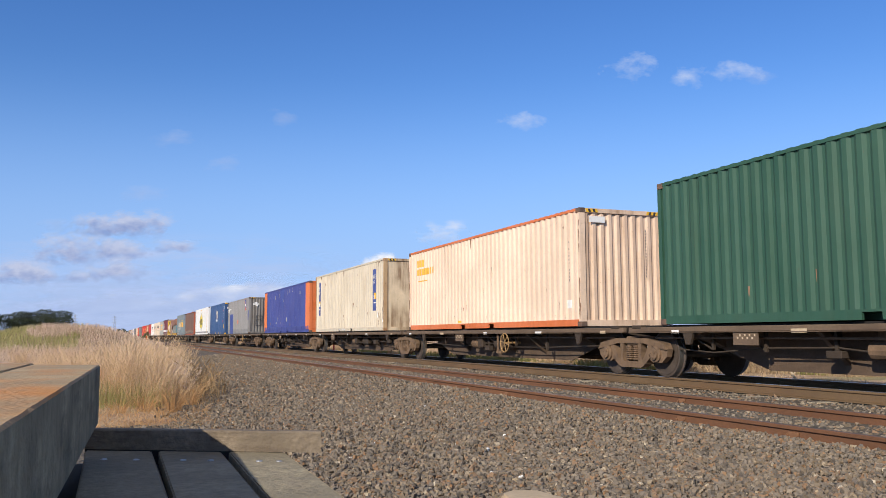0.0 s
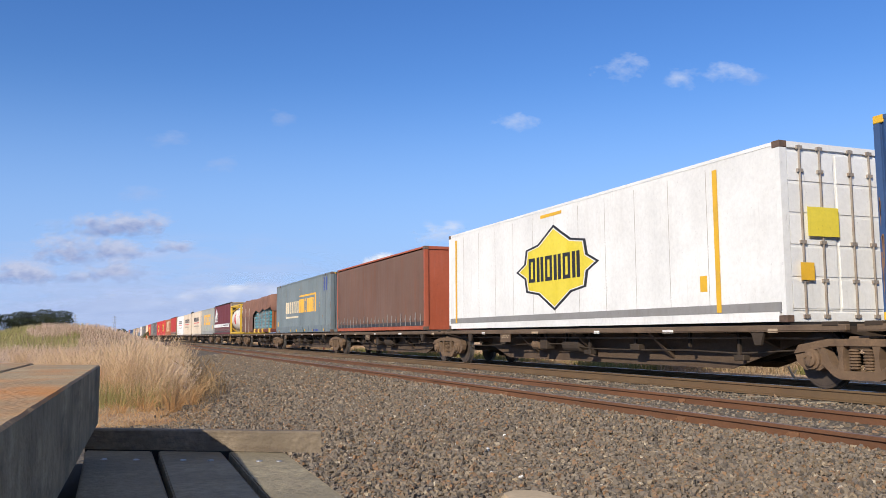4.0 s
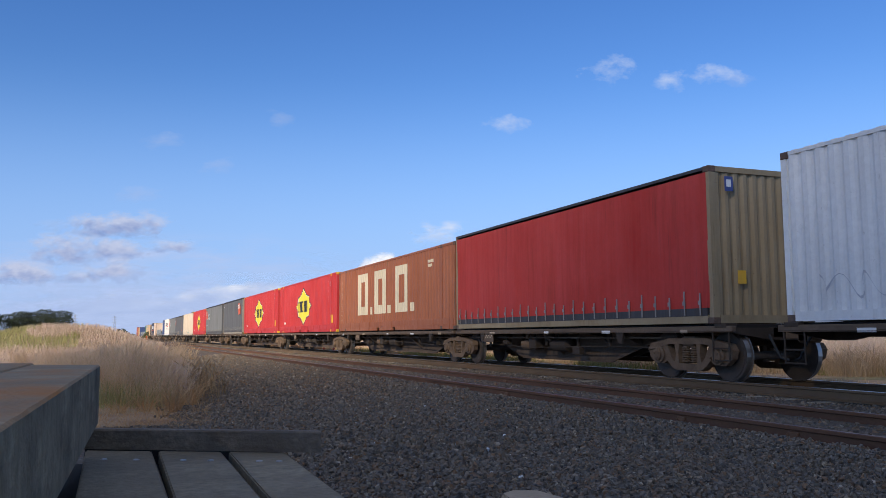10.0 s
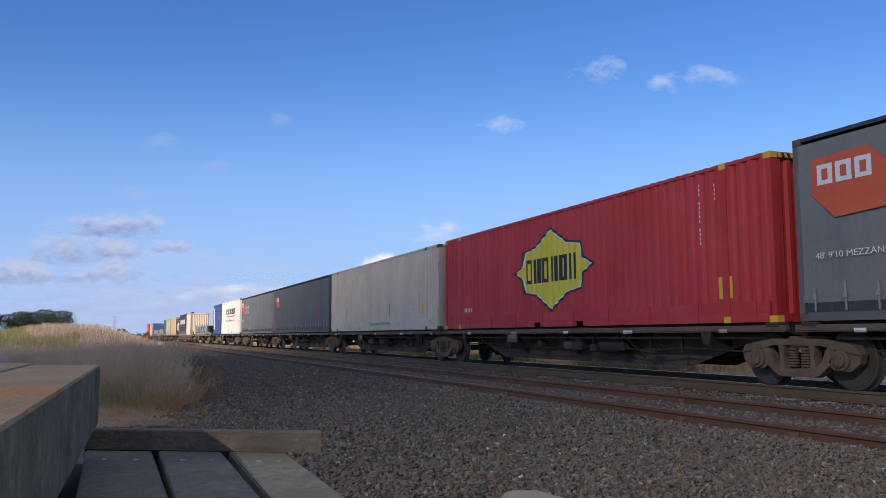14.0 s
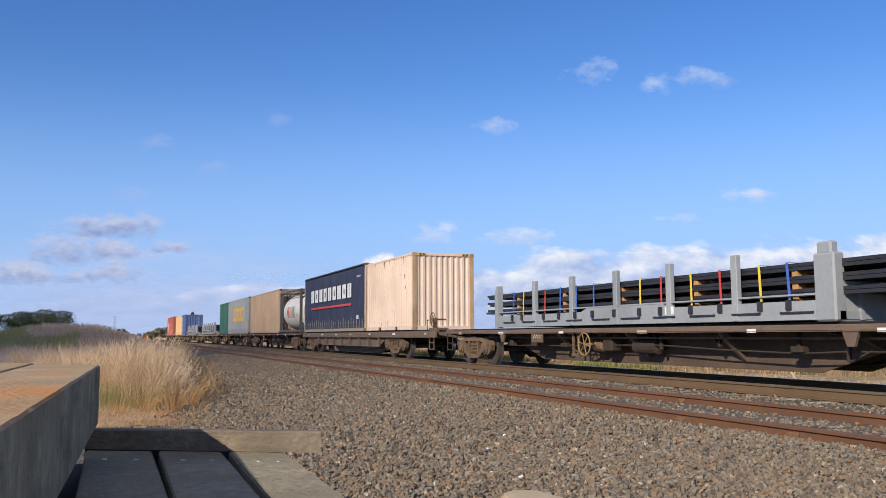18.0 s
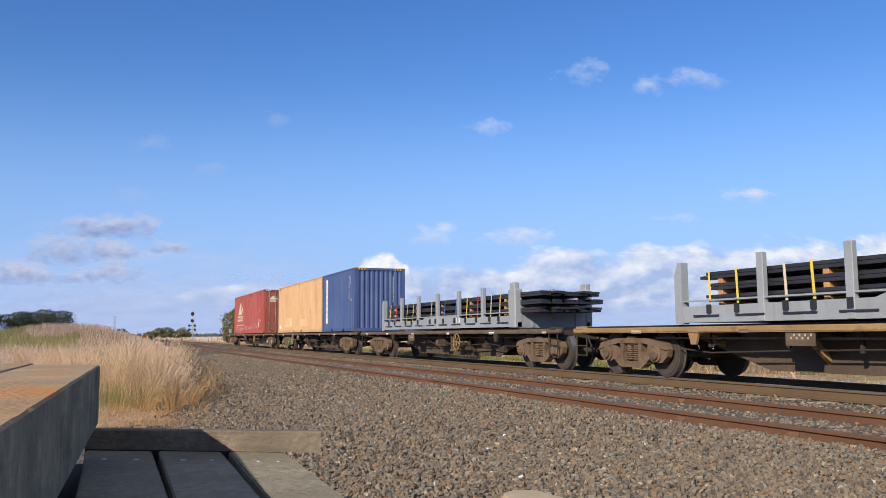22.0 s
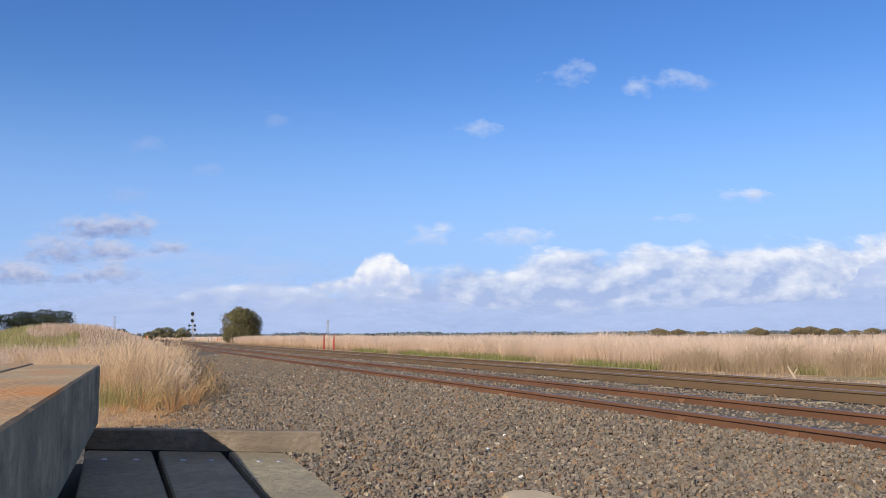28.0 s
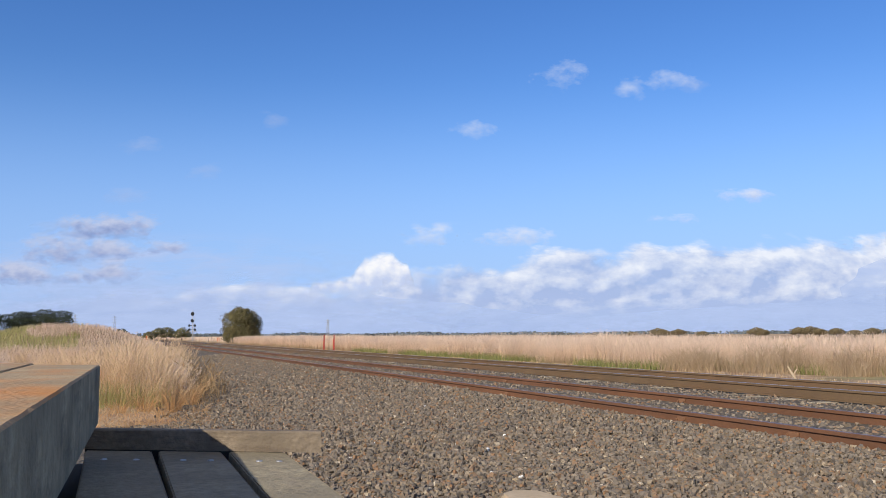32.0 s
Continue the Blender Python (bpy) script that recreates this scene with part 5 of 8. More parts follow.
    for a in (-0.89, 0.89):
        w = part("wheelset", BOGIE["wheelset"], None, wagon, "steel wheelset with bright treads")
        w.location = (0, y + a, WHEEL_R)
        WHEELS.append((w, s_front + y + a, y + a))


def hand_wheel(parent, x, y, z, r=0.26, mat=None):
    bm = bmesh.new()
    n = 20
    for k in range(n):
        a, b = k * math.tau / n, (k + 1) * math.tau / n
        tube(bm, (x, y + r * math.cos(a), z + r * math.sin(a)), (x, y + r * math.cos(b), z + r * math.sin(b)), 0.016, 6)
    for k in range(6):
        a = k * math.tau / 6 + 0.2
        tube(bm, (x, y, z), (x, y + r * math.cos(a), z + r * math.sin(a)), 0.012, 5)
    tube(bm, (x - 0.02, y, z), (x + 0.5, y, z), 0.03, 8)
    part("handbrake_wheel", bm, mat or deck_ochre, parent, "spoked handbrake wheel")


def wagon(front, rear, bogies, style="skeletal", colour=None, label="", marks=(), wheel_at=None, front_end=True, rear_end=True, belly=0.45, brackets=()):
    """A container flat: sills, braces, underframe, end gear and bogies. Bogies by their place along the train."""
    mat = colour or grime
    w = thing("container_wagon", label or "grime-brown skeletal container wagon rolling on the main line", "railway wagon", "wagons of the train")
    under = mat if style != "skeletal" else grime
    n = rear - front
    top = DECK - 0.045
    deep = 0.10 if style == "skeletal" else 0.22
    for s in (-1, 1):
        bm = bmesh.new()
        chamfer(bm, s * 1.2 - 0.05, s * 1.2 + 0.05, 0, n, top - deep, top, 0.012)
        box(bm, s * 1.2 - 0.07, s * 1.2 + 0.07, 0.02, n - 0.02, top - deep - 0.012, top - deep - 0.001)
        part("side_sill", bm, sill_brown if mat is grime else mat, w)
    bm = bmesh.new()
    inner0 = (min(bogies) - front if min(bogies) < front + n / 2 else -0.2) + 1.6
    inner1 = (max(bogies) - front if max(bogies) > front + n / 2 else n + 0.2) - 1.6
    box(bm, -0.2, 0.2, 0.1, n - 0.1, top - 0.2, top - 0.02)
    part("centre_sill", bm, under, w)
    if inner1 - inner0 > 4:
        # fish-bellied centre girder between the bogies
        e = belly
        for s in (-1, 1):
            bm = bmesh.new()
            extrude_poly(bm, [(inner0 - 0.6, top - 0.2), (inner1 + 0.6, top - 0.2), (inner1 - 1.4, top - 0.2 - e), (inner0 + 1.4, top - 0.2 - e)], s * 0.22 - 0.02, s * 0.22 + 0.02)
            part("girder_web", bm, under, w)
        bm = bmesh.new()
        box(bm, -0.3, 0.3, inner0 + 1.4, inner1 - 1.4, top - 0.22 - e, top - 0.2 - e)
        part("girder_flange", bm, under, w)
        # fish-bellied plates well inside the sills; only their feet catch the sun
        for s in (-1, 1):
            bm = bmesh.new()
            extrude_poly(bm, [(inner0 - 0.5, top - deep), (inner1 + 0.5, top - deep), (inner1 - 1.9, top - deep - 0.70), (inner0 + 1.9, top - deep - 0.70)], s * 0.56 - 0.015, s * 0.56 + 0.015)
            # the deeper bellies are painted as if wholly in shade
            part("side_plate", bm, under_shade if belly > 0.46 else girder_brown if style == "skeletal" else mat, w)
    # added dark sheet closes the slit under the load, in place of shade
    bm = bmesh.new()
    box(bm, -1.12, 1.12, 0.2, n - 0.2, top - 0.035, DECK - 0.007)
    part("deck_plate", bm, under_shade, w)
    k = max(3, int(n / 2.4))
    for i in range(k + 1):
        y = 0.15 + (n - 0.3) * i / k
        bm = bmesh.new()
        extrude_poly(bm, [(-1.15, top - 0.03), (1.15, top - 0.03), (1.15, top - 0.12), (0.25, top - 0.26), (-0.25, top - 0.26), (-1.15, top - 0.12)], y - 0.05, y + 0.05, "Y")
        part("cross_member", bm, under, w)
    if style == "skeletal":
        # outriggers that slope inward from the sill to the girder's foot
        count = max(2, int((inner1 - inner0) / 2.3))
        for i in range(count):
            y = inner0 + 0.7 + (inner1 - inner0 - 1.4) * i / (count - 1)
            drop = 0.56 if inner0 + 1.4 < y < inner1 - 1.4 else 0.3
            for s in (-1, 1):
                bm = bmesh.new()
                extrude_poly(bm, [(s * 1.16, top - deep), (s * 1.16, top - deep - 0.04), (s * 0.57, top - deep - drop), (s * 0.57, top - deep - drop + 0.13), (s * 1.02, top - deep)], y - 0.045, y + 0.045, "Y")
                part("outrigger", bm, girder_brown if mat is grime else mat, w)
    else:
        # deep plated side girder with stiffeners
        for s in (-1, 1):
            bm = bmesh.new()
            extrude_poly(bm, [(inner0 - 0.7, top - deep), (inner1 + 0.7, top - deep), (inner1 - 0.5, top - 0.62), (inner0 + 0.5, top - 0.62)], s * 1.12 - 0.015, s * 1.12 + 0.015)
            part("side_girder", bm, mat, w)
            q = int((inner1 - inner0) / 1.5)
            for i in range(q + 1):
                y = inner0 + 0.2 + (inner1 - inner0 - 0.4) * i / max(1, q)
                bm = bmesh.new()
                extrude_poly(bm, [(y - 0.1, top - 0.02), (y + 0.1, top - 0.02), (y + 0.04, top - 0.55), (y - 0.04, top - 0.55)], *sorted((s * 1.14, s * 1.24)))
                part("stiffener", bm, mat, w)
    # air tank, brake cylinder, rods, valve boxes and pipe work, placed as on each wagon's own build
    r = random.Random(int(front * 10))
    mid = inner0 + (inner1 - inner0) * r.uniform(0.35, 0.65)
    bm = bmesh.new()
    lathe(bm, [(mid - 1.0, 0.05), (mid - 0.95, 0.17), (mid - 0.2, 0.17), (mid - 0.15, 0.05)], 14, "Y", (-0.80, 0, top - 0.40))
    for y in (mid - 0.8, mid - 0.35):
        box(bm, -0.82, -0.78, y - 0.03, y + 0.03, top - 0.3, top - 0.1)
    part("air_tank", bm, under if mat is not deck_ochre else grime, w)
    bm = bmesh.new()
    chamfer(bm, -1.02, -0.74, mid + 0.5, mid + 0.86, top - 0.52, top - 0.2, 0.02)
    box(bm, -1.0, -0.96, mid + 0.55, mid + 0.6, top - 0.2, top - 0.1)
    part("valve_box", bm, under if mat is not deck_ochre else grime, w)
    bm = bmesh.new()
    lathe(bm, [(mid + 1.0, 0.04), (mid + 1.05, 0.14), (mid + 1.4, 0.14), (mid + 1.45, 0.04)], 12, "Y", (-0.85, 0, top - 0.40))
    box(bm, -0.87, -0.83, mid + 1.15, mid + 1.3, top - 0.3, top - 0.1)
    part("brake_cylinder", bm, cast, w)
    bm = bmesh.new()
    knots = [inner0 - 0.2]
    while knots[-1] < inner1:
        knots.append(knots[-1] + r.uniform(1.0, 2.0))
    knots[-1] = inner1 + 0.2
    high = [top - r.uniform(0.36, 0.5) for _ in knots]
    for (ya, za), (yb, zb) in zip(zip(knots, high), list(zip(knots, high))[1:]):
        tube(bm, (-0.92, ya, za), (-0.92, yb, zb), 0.016, 6)
    part("brake_rod", bm, under if mat is not deck_ochre else grime, w)
    bm = bmesh.new()
    tube(bm, (-1.06, inner0 - 0.8, top - 0.22), (-1.06, inner1 + 0.8, top - 0.22), 0.02, 6)
    part("brake_pipe", bm, cast, w)
    for y in knots[1:-1]:
        bm = bmesh.new()
        kind = r.random()
        zlow = top - r.uniform(0.38, 0.6)
        box(bm, -0.95, -0.90, y - 0.03, y + 0.03, zlow, top - 0.1)
        if kind < 0.45:
            chamfer(bm, -1.0, -0.84, y - r.uniform(0.1, 0.22), y + r.uniform(0.08, 0.2), zlow - 0.03, zlow + r.uniform(0.07, 0.16), 0.012)
        elif kind < 0.75:
            tube(bm, (-0.93, y, zlow), (-0.93, y + r.uniform(-0.5, 0.5), zlow + 0.18), 0.018, 6)
        part("hanger", bm, under if mat is not deck_ochre else grime, w)
    if style == "skeletal":
        # bolster gussets under the sill by the container locks, and a stencilled board
        for y in (inner0 + r.uniform(0.3, 0.8), inner1 - r.uniform(0.3, 0.8)):
            bm = bmesh.new()
            extrude_poly(bm, [(y - 0.16, top - deep + 0.01), (y + 0.16, top - deep + 0.01), (y + 0.07, top - deep - 0.24), (y - 0.07, top - deep - 0.24)], -1.25, -1.20)
            part("gusset", bm, mat, w)
        y = inner0 + (inner1 - inner0) * r.uniform(0.6, 0.85)
        bm = bmesh.new()
        box(bm, -1.24, -1.22, y, y + 0.62, top - deep - 0.24, top - deep + 0.01)
        board = part("stencil_board", bm, sill_brown, w)
        bm = bmesh.new()
        for k in range(8):
            box(bm, -1.244, -1.2395, y + 0.06 + 0.06 * k, y + 0.095 + 0.06 * k, top - deep - 0.085 - 0.05 * (k % 2), top - deep - 0.045 - 0.05 * (k % 2))
        part("stencil_mark", bm, plate_cream, board)
    for y in sorted({0.3, n - 0.3, *[b - front for b in brackets]}):
        for s in (-1, 1):
            bm = bmesh.new()
            chamfer(bm, *sorted((s * 1.26, s * 1.0)), y - 0.16, y + 0.16, top - 0.03, DECK, 0.012)
            part("container_bracket", bm, mat, w)
    for end, there in ((0.0, front_end), (n, rear_end)):
        if not there:
            continue
        d = -1 if end == 0 else 1
        bm = bmesh.new()
        chamfer(bm, -0.1, 0.1, *sorted((end, end + d * 0.45)), 0.78, 0.95, 0.02)
        chamfer(bm, -0.16, 0.16, *sorted((end + d * 0.40, end + d * 0.72)), 0.72, 1.0, 0.05)
        part("coupler", bm, cast, w, "knuckle coupler")
        bm = bmesh.new()
        pts = [Vector((-0.45, end + d * 0.05, 0.86)), Vector((-0.47, end + d * 0.2, 0.66)), Vector((-0.46, end + d * 0.32, 0.46)), Vector((-0.42, end + d * 0.48, 0.42))]
        for a, b in zip(pts, pts[1:]):
            tube(bm, a, b, 0.024, 8)
        part("air_hose", bm, black_rubber, w, "black rubber brake hose")
        bm = bmesh.new()
        for y in (end - d * 0.12, end - d * 0.55):
            tube(bm, (-1.22, y, top - 0.1), (-1.22, y, 0.38), 0.018, 6)
        for z in (0.4, 0.62):
            tube(bm, (-1.22, end - d * 0.12, z), (-1.22, end - d * 0.55, z), 0.016, 6)
        part("step_ladder", bm, under, w, "shunter's step")
    if wheel_at:
        hand_wheel(w, -1.27, wheel_at - front, 0.66)
        bm = bmesh.new()
        for q in (0.42, 0.66):
            box(bm, -1.18, -1.14, wheel_at - front + q - 0.03, wheel_at - front + q + 0.03, 0.42, top - deep + 0.01)
        box(bm, -1.2, -1.12, wheel_at - front + 0.38, wheel_at - front + 0.7, 0.36, 0.43)
        tube(bm, (-1.1, wheel_at - front, 0.66), (-1.1, wheel_at - front + 0.5, 0.5), 0.02, 6)
        part("handbrake_frame", bm, cast, w)
    if not marks:
        # pale reflector plates along the sill
        marks = [(front + 1.0 + k * 3.05 + 0.4 * math.sin(front + k), 0.34 if k % 2 else 0.22, top - 0.125, top - 0.06, (label_white if k % 3 else plate_cream) if mat is not deck_ochre else (label_yellow, sill_brown, plate_cream)[k % 3]) for k in range(int((n - 1.5) / 3.05) + 1)]
    for y, length, z0, z1, m in marks:
        bm = bmesh.new()
        box(bm, -1.262, -1.256, y - front, y - front + length, z0, z1)
        part("number_plate" if m is not label_white else "reflector_plate", bm, m, w, "pale painted plate")
    for b in bogies:
        add_bogie(w, front, b - front)
    return rolling(w, front)


# ---- containers ----
PITCH_SIDE, DEPTH = 0.279, 0.032


def wave_points(a, b, pitch=PITCH_SIDE, depth=DEPTH):
    """Corrugation between a and b: (along, depth) points, 0 at the outer face."""
    n = max(1, round((b - a) / pitch))
    p = (b - a) / n
    pts = []
    for i in range(n):
        s = a + i * p
        pts += [(s, depth), (s + 0.10 * p, depth), (s + 0.33 * p, 0.0), (s + 0.67 * p, 0.0), (s + 0.90 * p, depth)]
    pts.append((b, depth))
    return pts


def wave_at(pts, s):
    for (a, da), (b, db) in zip(pts, pts[1:]):
        if a <= s <= b:
            return da + (db - da) * (s - a) / max(1e-6, b - a)
    return 0.0


def sheet(bm, pts, z0, z1, place):
    lo = [bm.verts.new(place(s, d, z0)) for s, d in pts]
    hi = [bm.verts.new(place(s, d, z1)) for s, d in pts]
    for i in range(len(pts) - 1):
        bm.faces.new((lo[i], lo[i + 1], hi[i + 1], hi[i]))


class Box:
    """What the decals need of a built container: its thing, length and side profile."""
    def __init__(self, ob, length, height, pts, face, foot):
        self.ob, self.length, self.height, self.pts, self.face, self.foot = ob, length, height, pts, face, foot


def span(bm, c, u0, u1, lo, hi, lift=0.004):
    """A painted strip on the side facing the camera. u runs from the container's trailing end; lo and hi give its height at u."""
    y0, y1 = c.length - u1, c.length - u0
    ys = sorted({y0, y1, *[s for s, _ in c.pts if y0 < s < y1]})
    a = [bm.verts.new((c.face + wave_at(c.pts, y) - lift, y, lo(c.length - y))) for y in ys]
    b = [bm.verts.new((c.face + wave_at(c.pts, y) - lift, y, hi(c.length - y))) for y in ys]
    for i in range(len(ys) - 1):
        bm.faces.new((a[i], a[i + 1], b[i + 1], b[i]))


def bar(bm, c, u0, u1, z0, z1, lift=0.004):
    if z1 <= c.foot:
        # on the straight base rail, below the corrugation
        v = [bm.verts.new((-1.2235, c.length - u, z)) for u, z in ((u0, z0), (u1, z0), (u1, z1), (u0, z1))]
        bm.faces.new(v)
    else:
        span(bm, c, u0, u1, lambda u: z0, lambda u: z1, lift)


def painted(c, name, mat, rects, label="", lift=0.004):
    bm = bmesh.new()
    for r in rects:
        bar(bm, c, *r, lift)
    return part(name, bm, mat, c.ob, label)


def end_wall(bm, y, x0, x1, z0, z1, d, style):
    if style == "corrugated":
        pts = wave_points(x0, x1, 0.22, 0.04)
        sheet(bm, pts, z0, z1, lambda s, k, z: (s, y - d * k, z))
    else:
        box(bm, x0, x1, *sorted((y - d * 0.05, y - d * 0.012)), z0, z1)


STRIPES = [label_yellow, label_black]


def container(name, s0, length, ztop, mat, label, category="shipping container", side="corrugated", front="corrugated", post=None, front_mat=None, top_mat=None, pockets=True, intermediate=False, hazard=True, top_strip=0.07, base_mat=None, lower=False, cast_mat=None):
    """A box container at s0 along the train: floor at the deck, top at ztop."""
    h = ztop - DECK
    ob = thing(name, label, category, "loads of the train")
    post = post or mat
    base_mat = base_mat or post
    top_mat = top_mat or post
    front_mat = front_mat or post
    X, n = 1.219, length
    face = -X + 0.008
    pw = 0.09
    y0, y1 = (pw, n - pw)
    z0, z1 = (0.37 if lower else 0.17), h - top_strip
    pts = wave_points(y0, y1) if side == "corrugated" else [(y0, 0.0), (y1, 0.0)]
    for s, nm in ((-1, "side_wall"), (1, "side_wall")):
        bm = bmesh.new()
        sheet(bm, pts, z0, z1, lambda q, d, z: (s * (X - 0.008 - d), q, z))
        sheet(bm, pts, z0, z1, lambda q, d, z: (s * (X - 0.05 - d), q, z))
        part(nm, bm, mat, ob)
    bm = bmesh.new()
    end_wall(bm, 0.03, -X + 0.09, X - 0.09, 0.155, z1, -1, "corrugated" if front == "corrugated" else "flat")
    part("front_wall", bm, front_mat, ob)
    bm = bmesh.new()
    end_wall(bm, n - 0.03, -X + 0.09, X - 0.09, 0.155, z1, 1, "flat")
    part("rear_wall", bm, post, ob)
    bm = bmesh.new()
    box(bm, -X + 0.06, X - 0.06, 0.06, n - 0.06, h - 0.04, h - 0.012)
    if side == "corrugated":
        bows = int(n / 0.28)
        for k in range(bows):
            y = 0.3 + (n - 0.6) * k / (bows - 1)
            box(bm, -X + 0.012, X - 0.012, y - 0.06, y + 0.06, h - 0.014, h + 0.004)
    part("roof", bm, top_mat, ob)
    bm = bmesh.new()
    box(bm, -X + 0.08, X - 0.08, 0.08, n - 0.08, 0.13, 0.16)
    box(bm, -X + 0.28, X - 0.28, 0.1, n - 0.1, 0.014, 0.13)
    part("floor", bm, base_mat, ob)
    for s in (-1, 1):
        bm = bmesh.new()
        box(bm, *sorted((s * X, s * (X - 0.06))), 0.16, n - 0.16, h - top_strip, h - 0.008)
        part("top_rail", bm, top_mat, ob)
        bm = bmesh.new()
        cut = [0.16]
        if pockets:
            for py in (n / 2 - 1.05, n / 2 + 1.05):
                cut += [py - 0.18, py + 0.18]
        cut.append(n - 0.16)
        for a, b in zip(cut[::2], cut[1::2]):
            box(bm, *sorted((s * X, s * (X - 0.05))), a, b, 0.012, 0.17)
        if pockets:
            for a, b in zip(cut[1::2], cut[2::2]):
                box(bm, *sorted((s * X, s * (X - 0.05))), a, b, 0.13, 0.17)
        part("bottom_rail", bm, base_mat, ob)
    for yy in (0.0, n):
        d = 1 if yy == 0 else -1
        for z in ((h - 0.11, h - 0.006), (0.012, 0.16)):
            bm = bmesh.new()
            box(bm, -X + 0.16, X - 0.16, *sorted((yy + d * 0.004, yy + d * 0.08)), *z)
            part("end_rail", bm, front_mat if yy == 0 else post, ob)
        for s in (-1, 1):
            bm = bmesh.new()
            box(bm, *sorted((s * (X - 0.002), s * (X - 0.15))), *sorted((yy + d * 0.003, yy + d * 0.11)), 0.12, h - 0.12)
            part("corner_post", bm, post, ob)
            for z in (0.0, h - 0.118):
                bm = bmesh.new()
                chamfer(bm, *sorted((s * (X + 0.003), s * (X - 0.162))), *sorted((yy - d * 0.003, yy + d * 0.178)), z, z + 0.118, 0.008)
                part("corner_casting", bm, cast_mat or casting_steel, ob)
    c = Box(ob, n, h, pts, face, 0.376 if lower else 0.172)
    if front == "doors":
        for s in (-1, 1):
            bm = bmesh.new()
            a, b = sorted((s * 0.03, s * (X - 0.16)))
            box(bm, a, b, 0.024, 0.034, 0.2, h - 0.16)
            door = part("door", bm, front_mat, ob)
            for k in range(5):
                zz = 0.2 + k * (h - 0.36) / 5
                bm = bmesh.new()
                box(bm, a + 0.01, b - 0.01, 0.010, 0.026, zz + 0.03, zz + (h - 0.36) / 5 - 0.03)
                part("door_panel", bm, front_mat, door)
            for k in (0.35, 0.8):
                bm = bmesh.new()
                tube(bm, (s * k, -0.012, 0.06), (s * k, -0.012, h - 0.06), 0.02, 8)
                for z in (0.1, 0.7, 1.35, h - 0.5, h - 0.1):
                    box(bm, s * k - 0.06, s * k + 0.06, -0.03, 0.012, z - 0.03, z + 0.03)
                part("lock_rod", bm, ROD, ob)
    if hazard:
        for s in (-1, 1):
            for k in range(5):
                x0_ = s * (X - 0.2 - k * 0.065)
                bm = bmesh.new()
                extrude_poly(bm, [(x0_, h - 0.1), (x0_ - s * 0.065, h - 0.1), (x0_ - s * 0.035, h - 0.02), (x0_ + s * 0.03, h - 0.02)], -0.004, 0.002, "Y")
                part("height_stripe", bm, STRIPES[k % 2], ob)
    if lower:
        for s in (-1, 1):
            bm = bmesh.new()
            box(bm, *sorted((s * (X - 0.003), s * (X - 0.045))), 0.16, n - 0.16, 0.172, 0.375)
            part("lower_beam", bm, base_mat, ob)
            for k in range(int(n / 1.6) + 1):
                y = 0.5 + k * (n - 1.0) / int(n / 1.6)
                bm = bmesh.new()
                box(bm, *sorted((s * X, s * (X + 0.012))), y - 0.03, y + 0.03, 0.03, 0.375)
                part("beam_rib", bm, base_mat, ob)
    if intermediate:
        for y in (1.22, n - 1.22):
            for s in (-1, 1):
                bm = bmesh.new()
                box(bm, *sorted((s * (X + 0.002), s * (X - 0.05))), y - 0.09, y + 0.09, 0.1, h - 0.1)
                part("lifting_post", bm, post, ob)
                for z in (0.0, h - 0.118):
                    bm = bmesh.new()
                    chamfer(bm, *sorted((s * (X + 0.006), s * (X - 0.16))), y - 0.09, y + 0.09, z, z + 0.122, 0.008)
                    part("corner_casting", bm, cast_mat or casting_steel, ob)
    rolling(ob, s0, TRACK_X, DECK)
    return c


def curtain_box(name, s0, length, ztop, mat, frame, label, straps=20, base=None, front_mat=None, top_dark=None, front="flat"):
    """A curtain-sided container: smooth fabric that hangs from a dark top rail and is strapped to the base."""
    h = ztop - DECK
    c = container(name, s0, length, ztop, mat, label, "curtain-sided container", "smooth", front, frame, front_mat or frame, top_dark or frame, False, hazard=False, base_mat=base or frame)
    for o in c.ob.children:
        if o.name.startswith("side_wall"):
            # billowed fabric
            me = o.data
            bm = bmesh.new()
            nx, nz = 90, 10
            s = -1 if me.vertices[0].co.x < 0 else 1
            grid = []
            for j in range(nz + 1):
                for i in range(nx + 1):
                    y = 0.09 + (length - 0.18) * i / nx
                    z = 0.30 + (h - 0.42) * j / nz
                    w = 0.012 * math.sin(i * 0.55) * (1 - j / nz) + 0.012 * noise.noise(Vector((y * 0.9, z * 1.2, s0)))
                    w += 0.016 * math.sin(i * 1.7 + noise.noise(Vector((y, 0, s0))) * 3) * max(0, 1 - j / 3.0)
                    grid.append(bm.verts.new((s * (1.219 - 0.004 + w * 0.8), y, z)))
            for j in range(nz):
                for i in range(nx):
                    q = j * (nx + 1) + i
                    bm.faces.new((grid[q], grid[q + 1], grid[q + nx + 2], grid[q + nx + 1]))
            bmesh.ops.recalc_face_normals(bm, faces=bm.faces)
            bm.to_mesh(me)
            bm.free()
            me.shade_smooth()
            o.name = "curtain"
    for k in range(straps):
        y = 0.35 + (length - 0.7) * k / (straps - 1)
        bm = bmesh.new()
        box(bm, -1.247, -1.235, y - 0.016, y + 0.016, 0.16, 0.58 + 0.06 * math.sin(k * 2.1))
        box(bm, -1.262, -1.245, y - 0.035, y + 0.035, 0.36, 0.44)
        part("strap", bm, STRAP, c.ob, "webbing strap with a buckle")
    bm = bmesh.new()
    box(bm, -1.225, -1.17, 0.17, length - 0.17, 0.15, 0.30)
    part("side_raft", bm, DARKRAIL, c.ob, "grimy side raft behind the straps")
    c.face -= 0.034
    return c


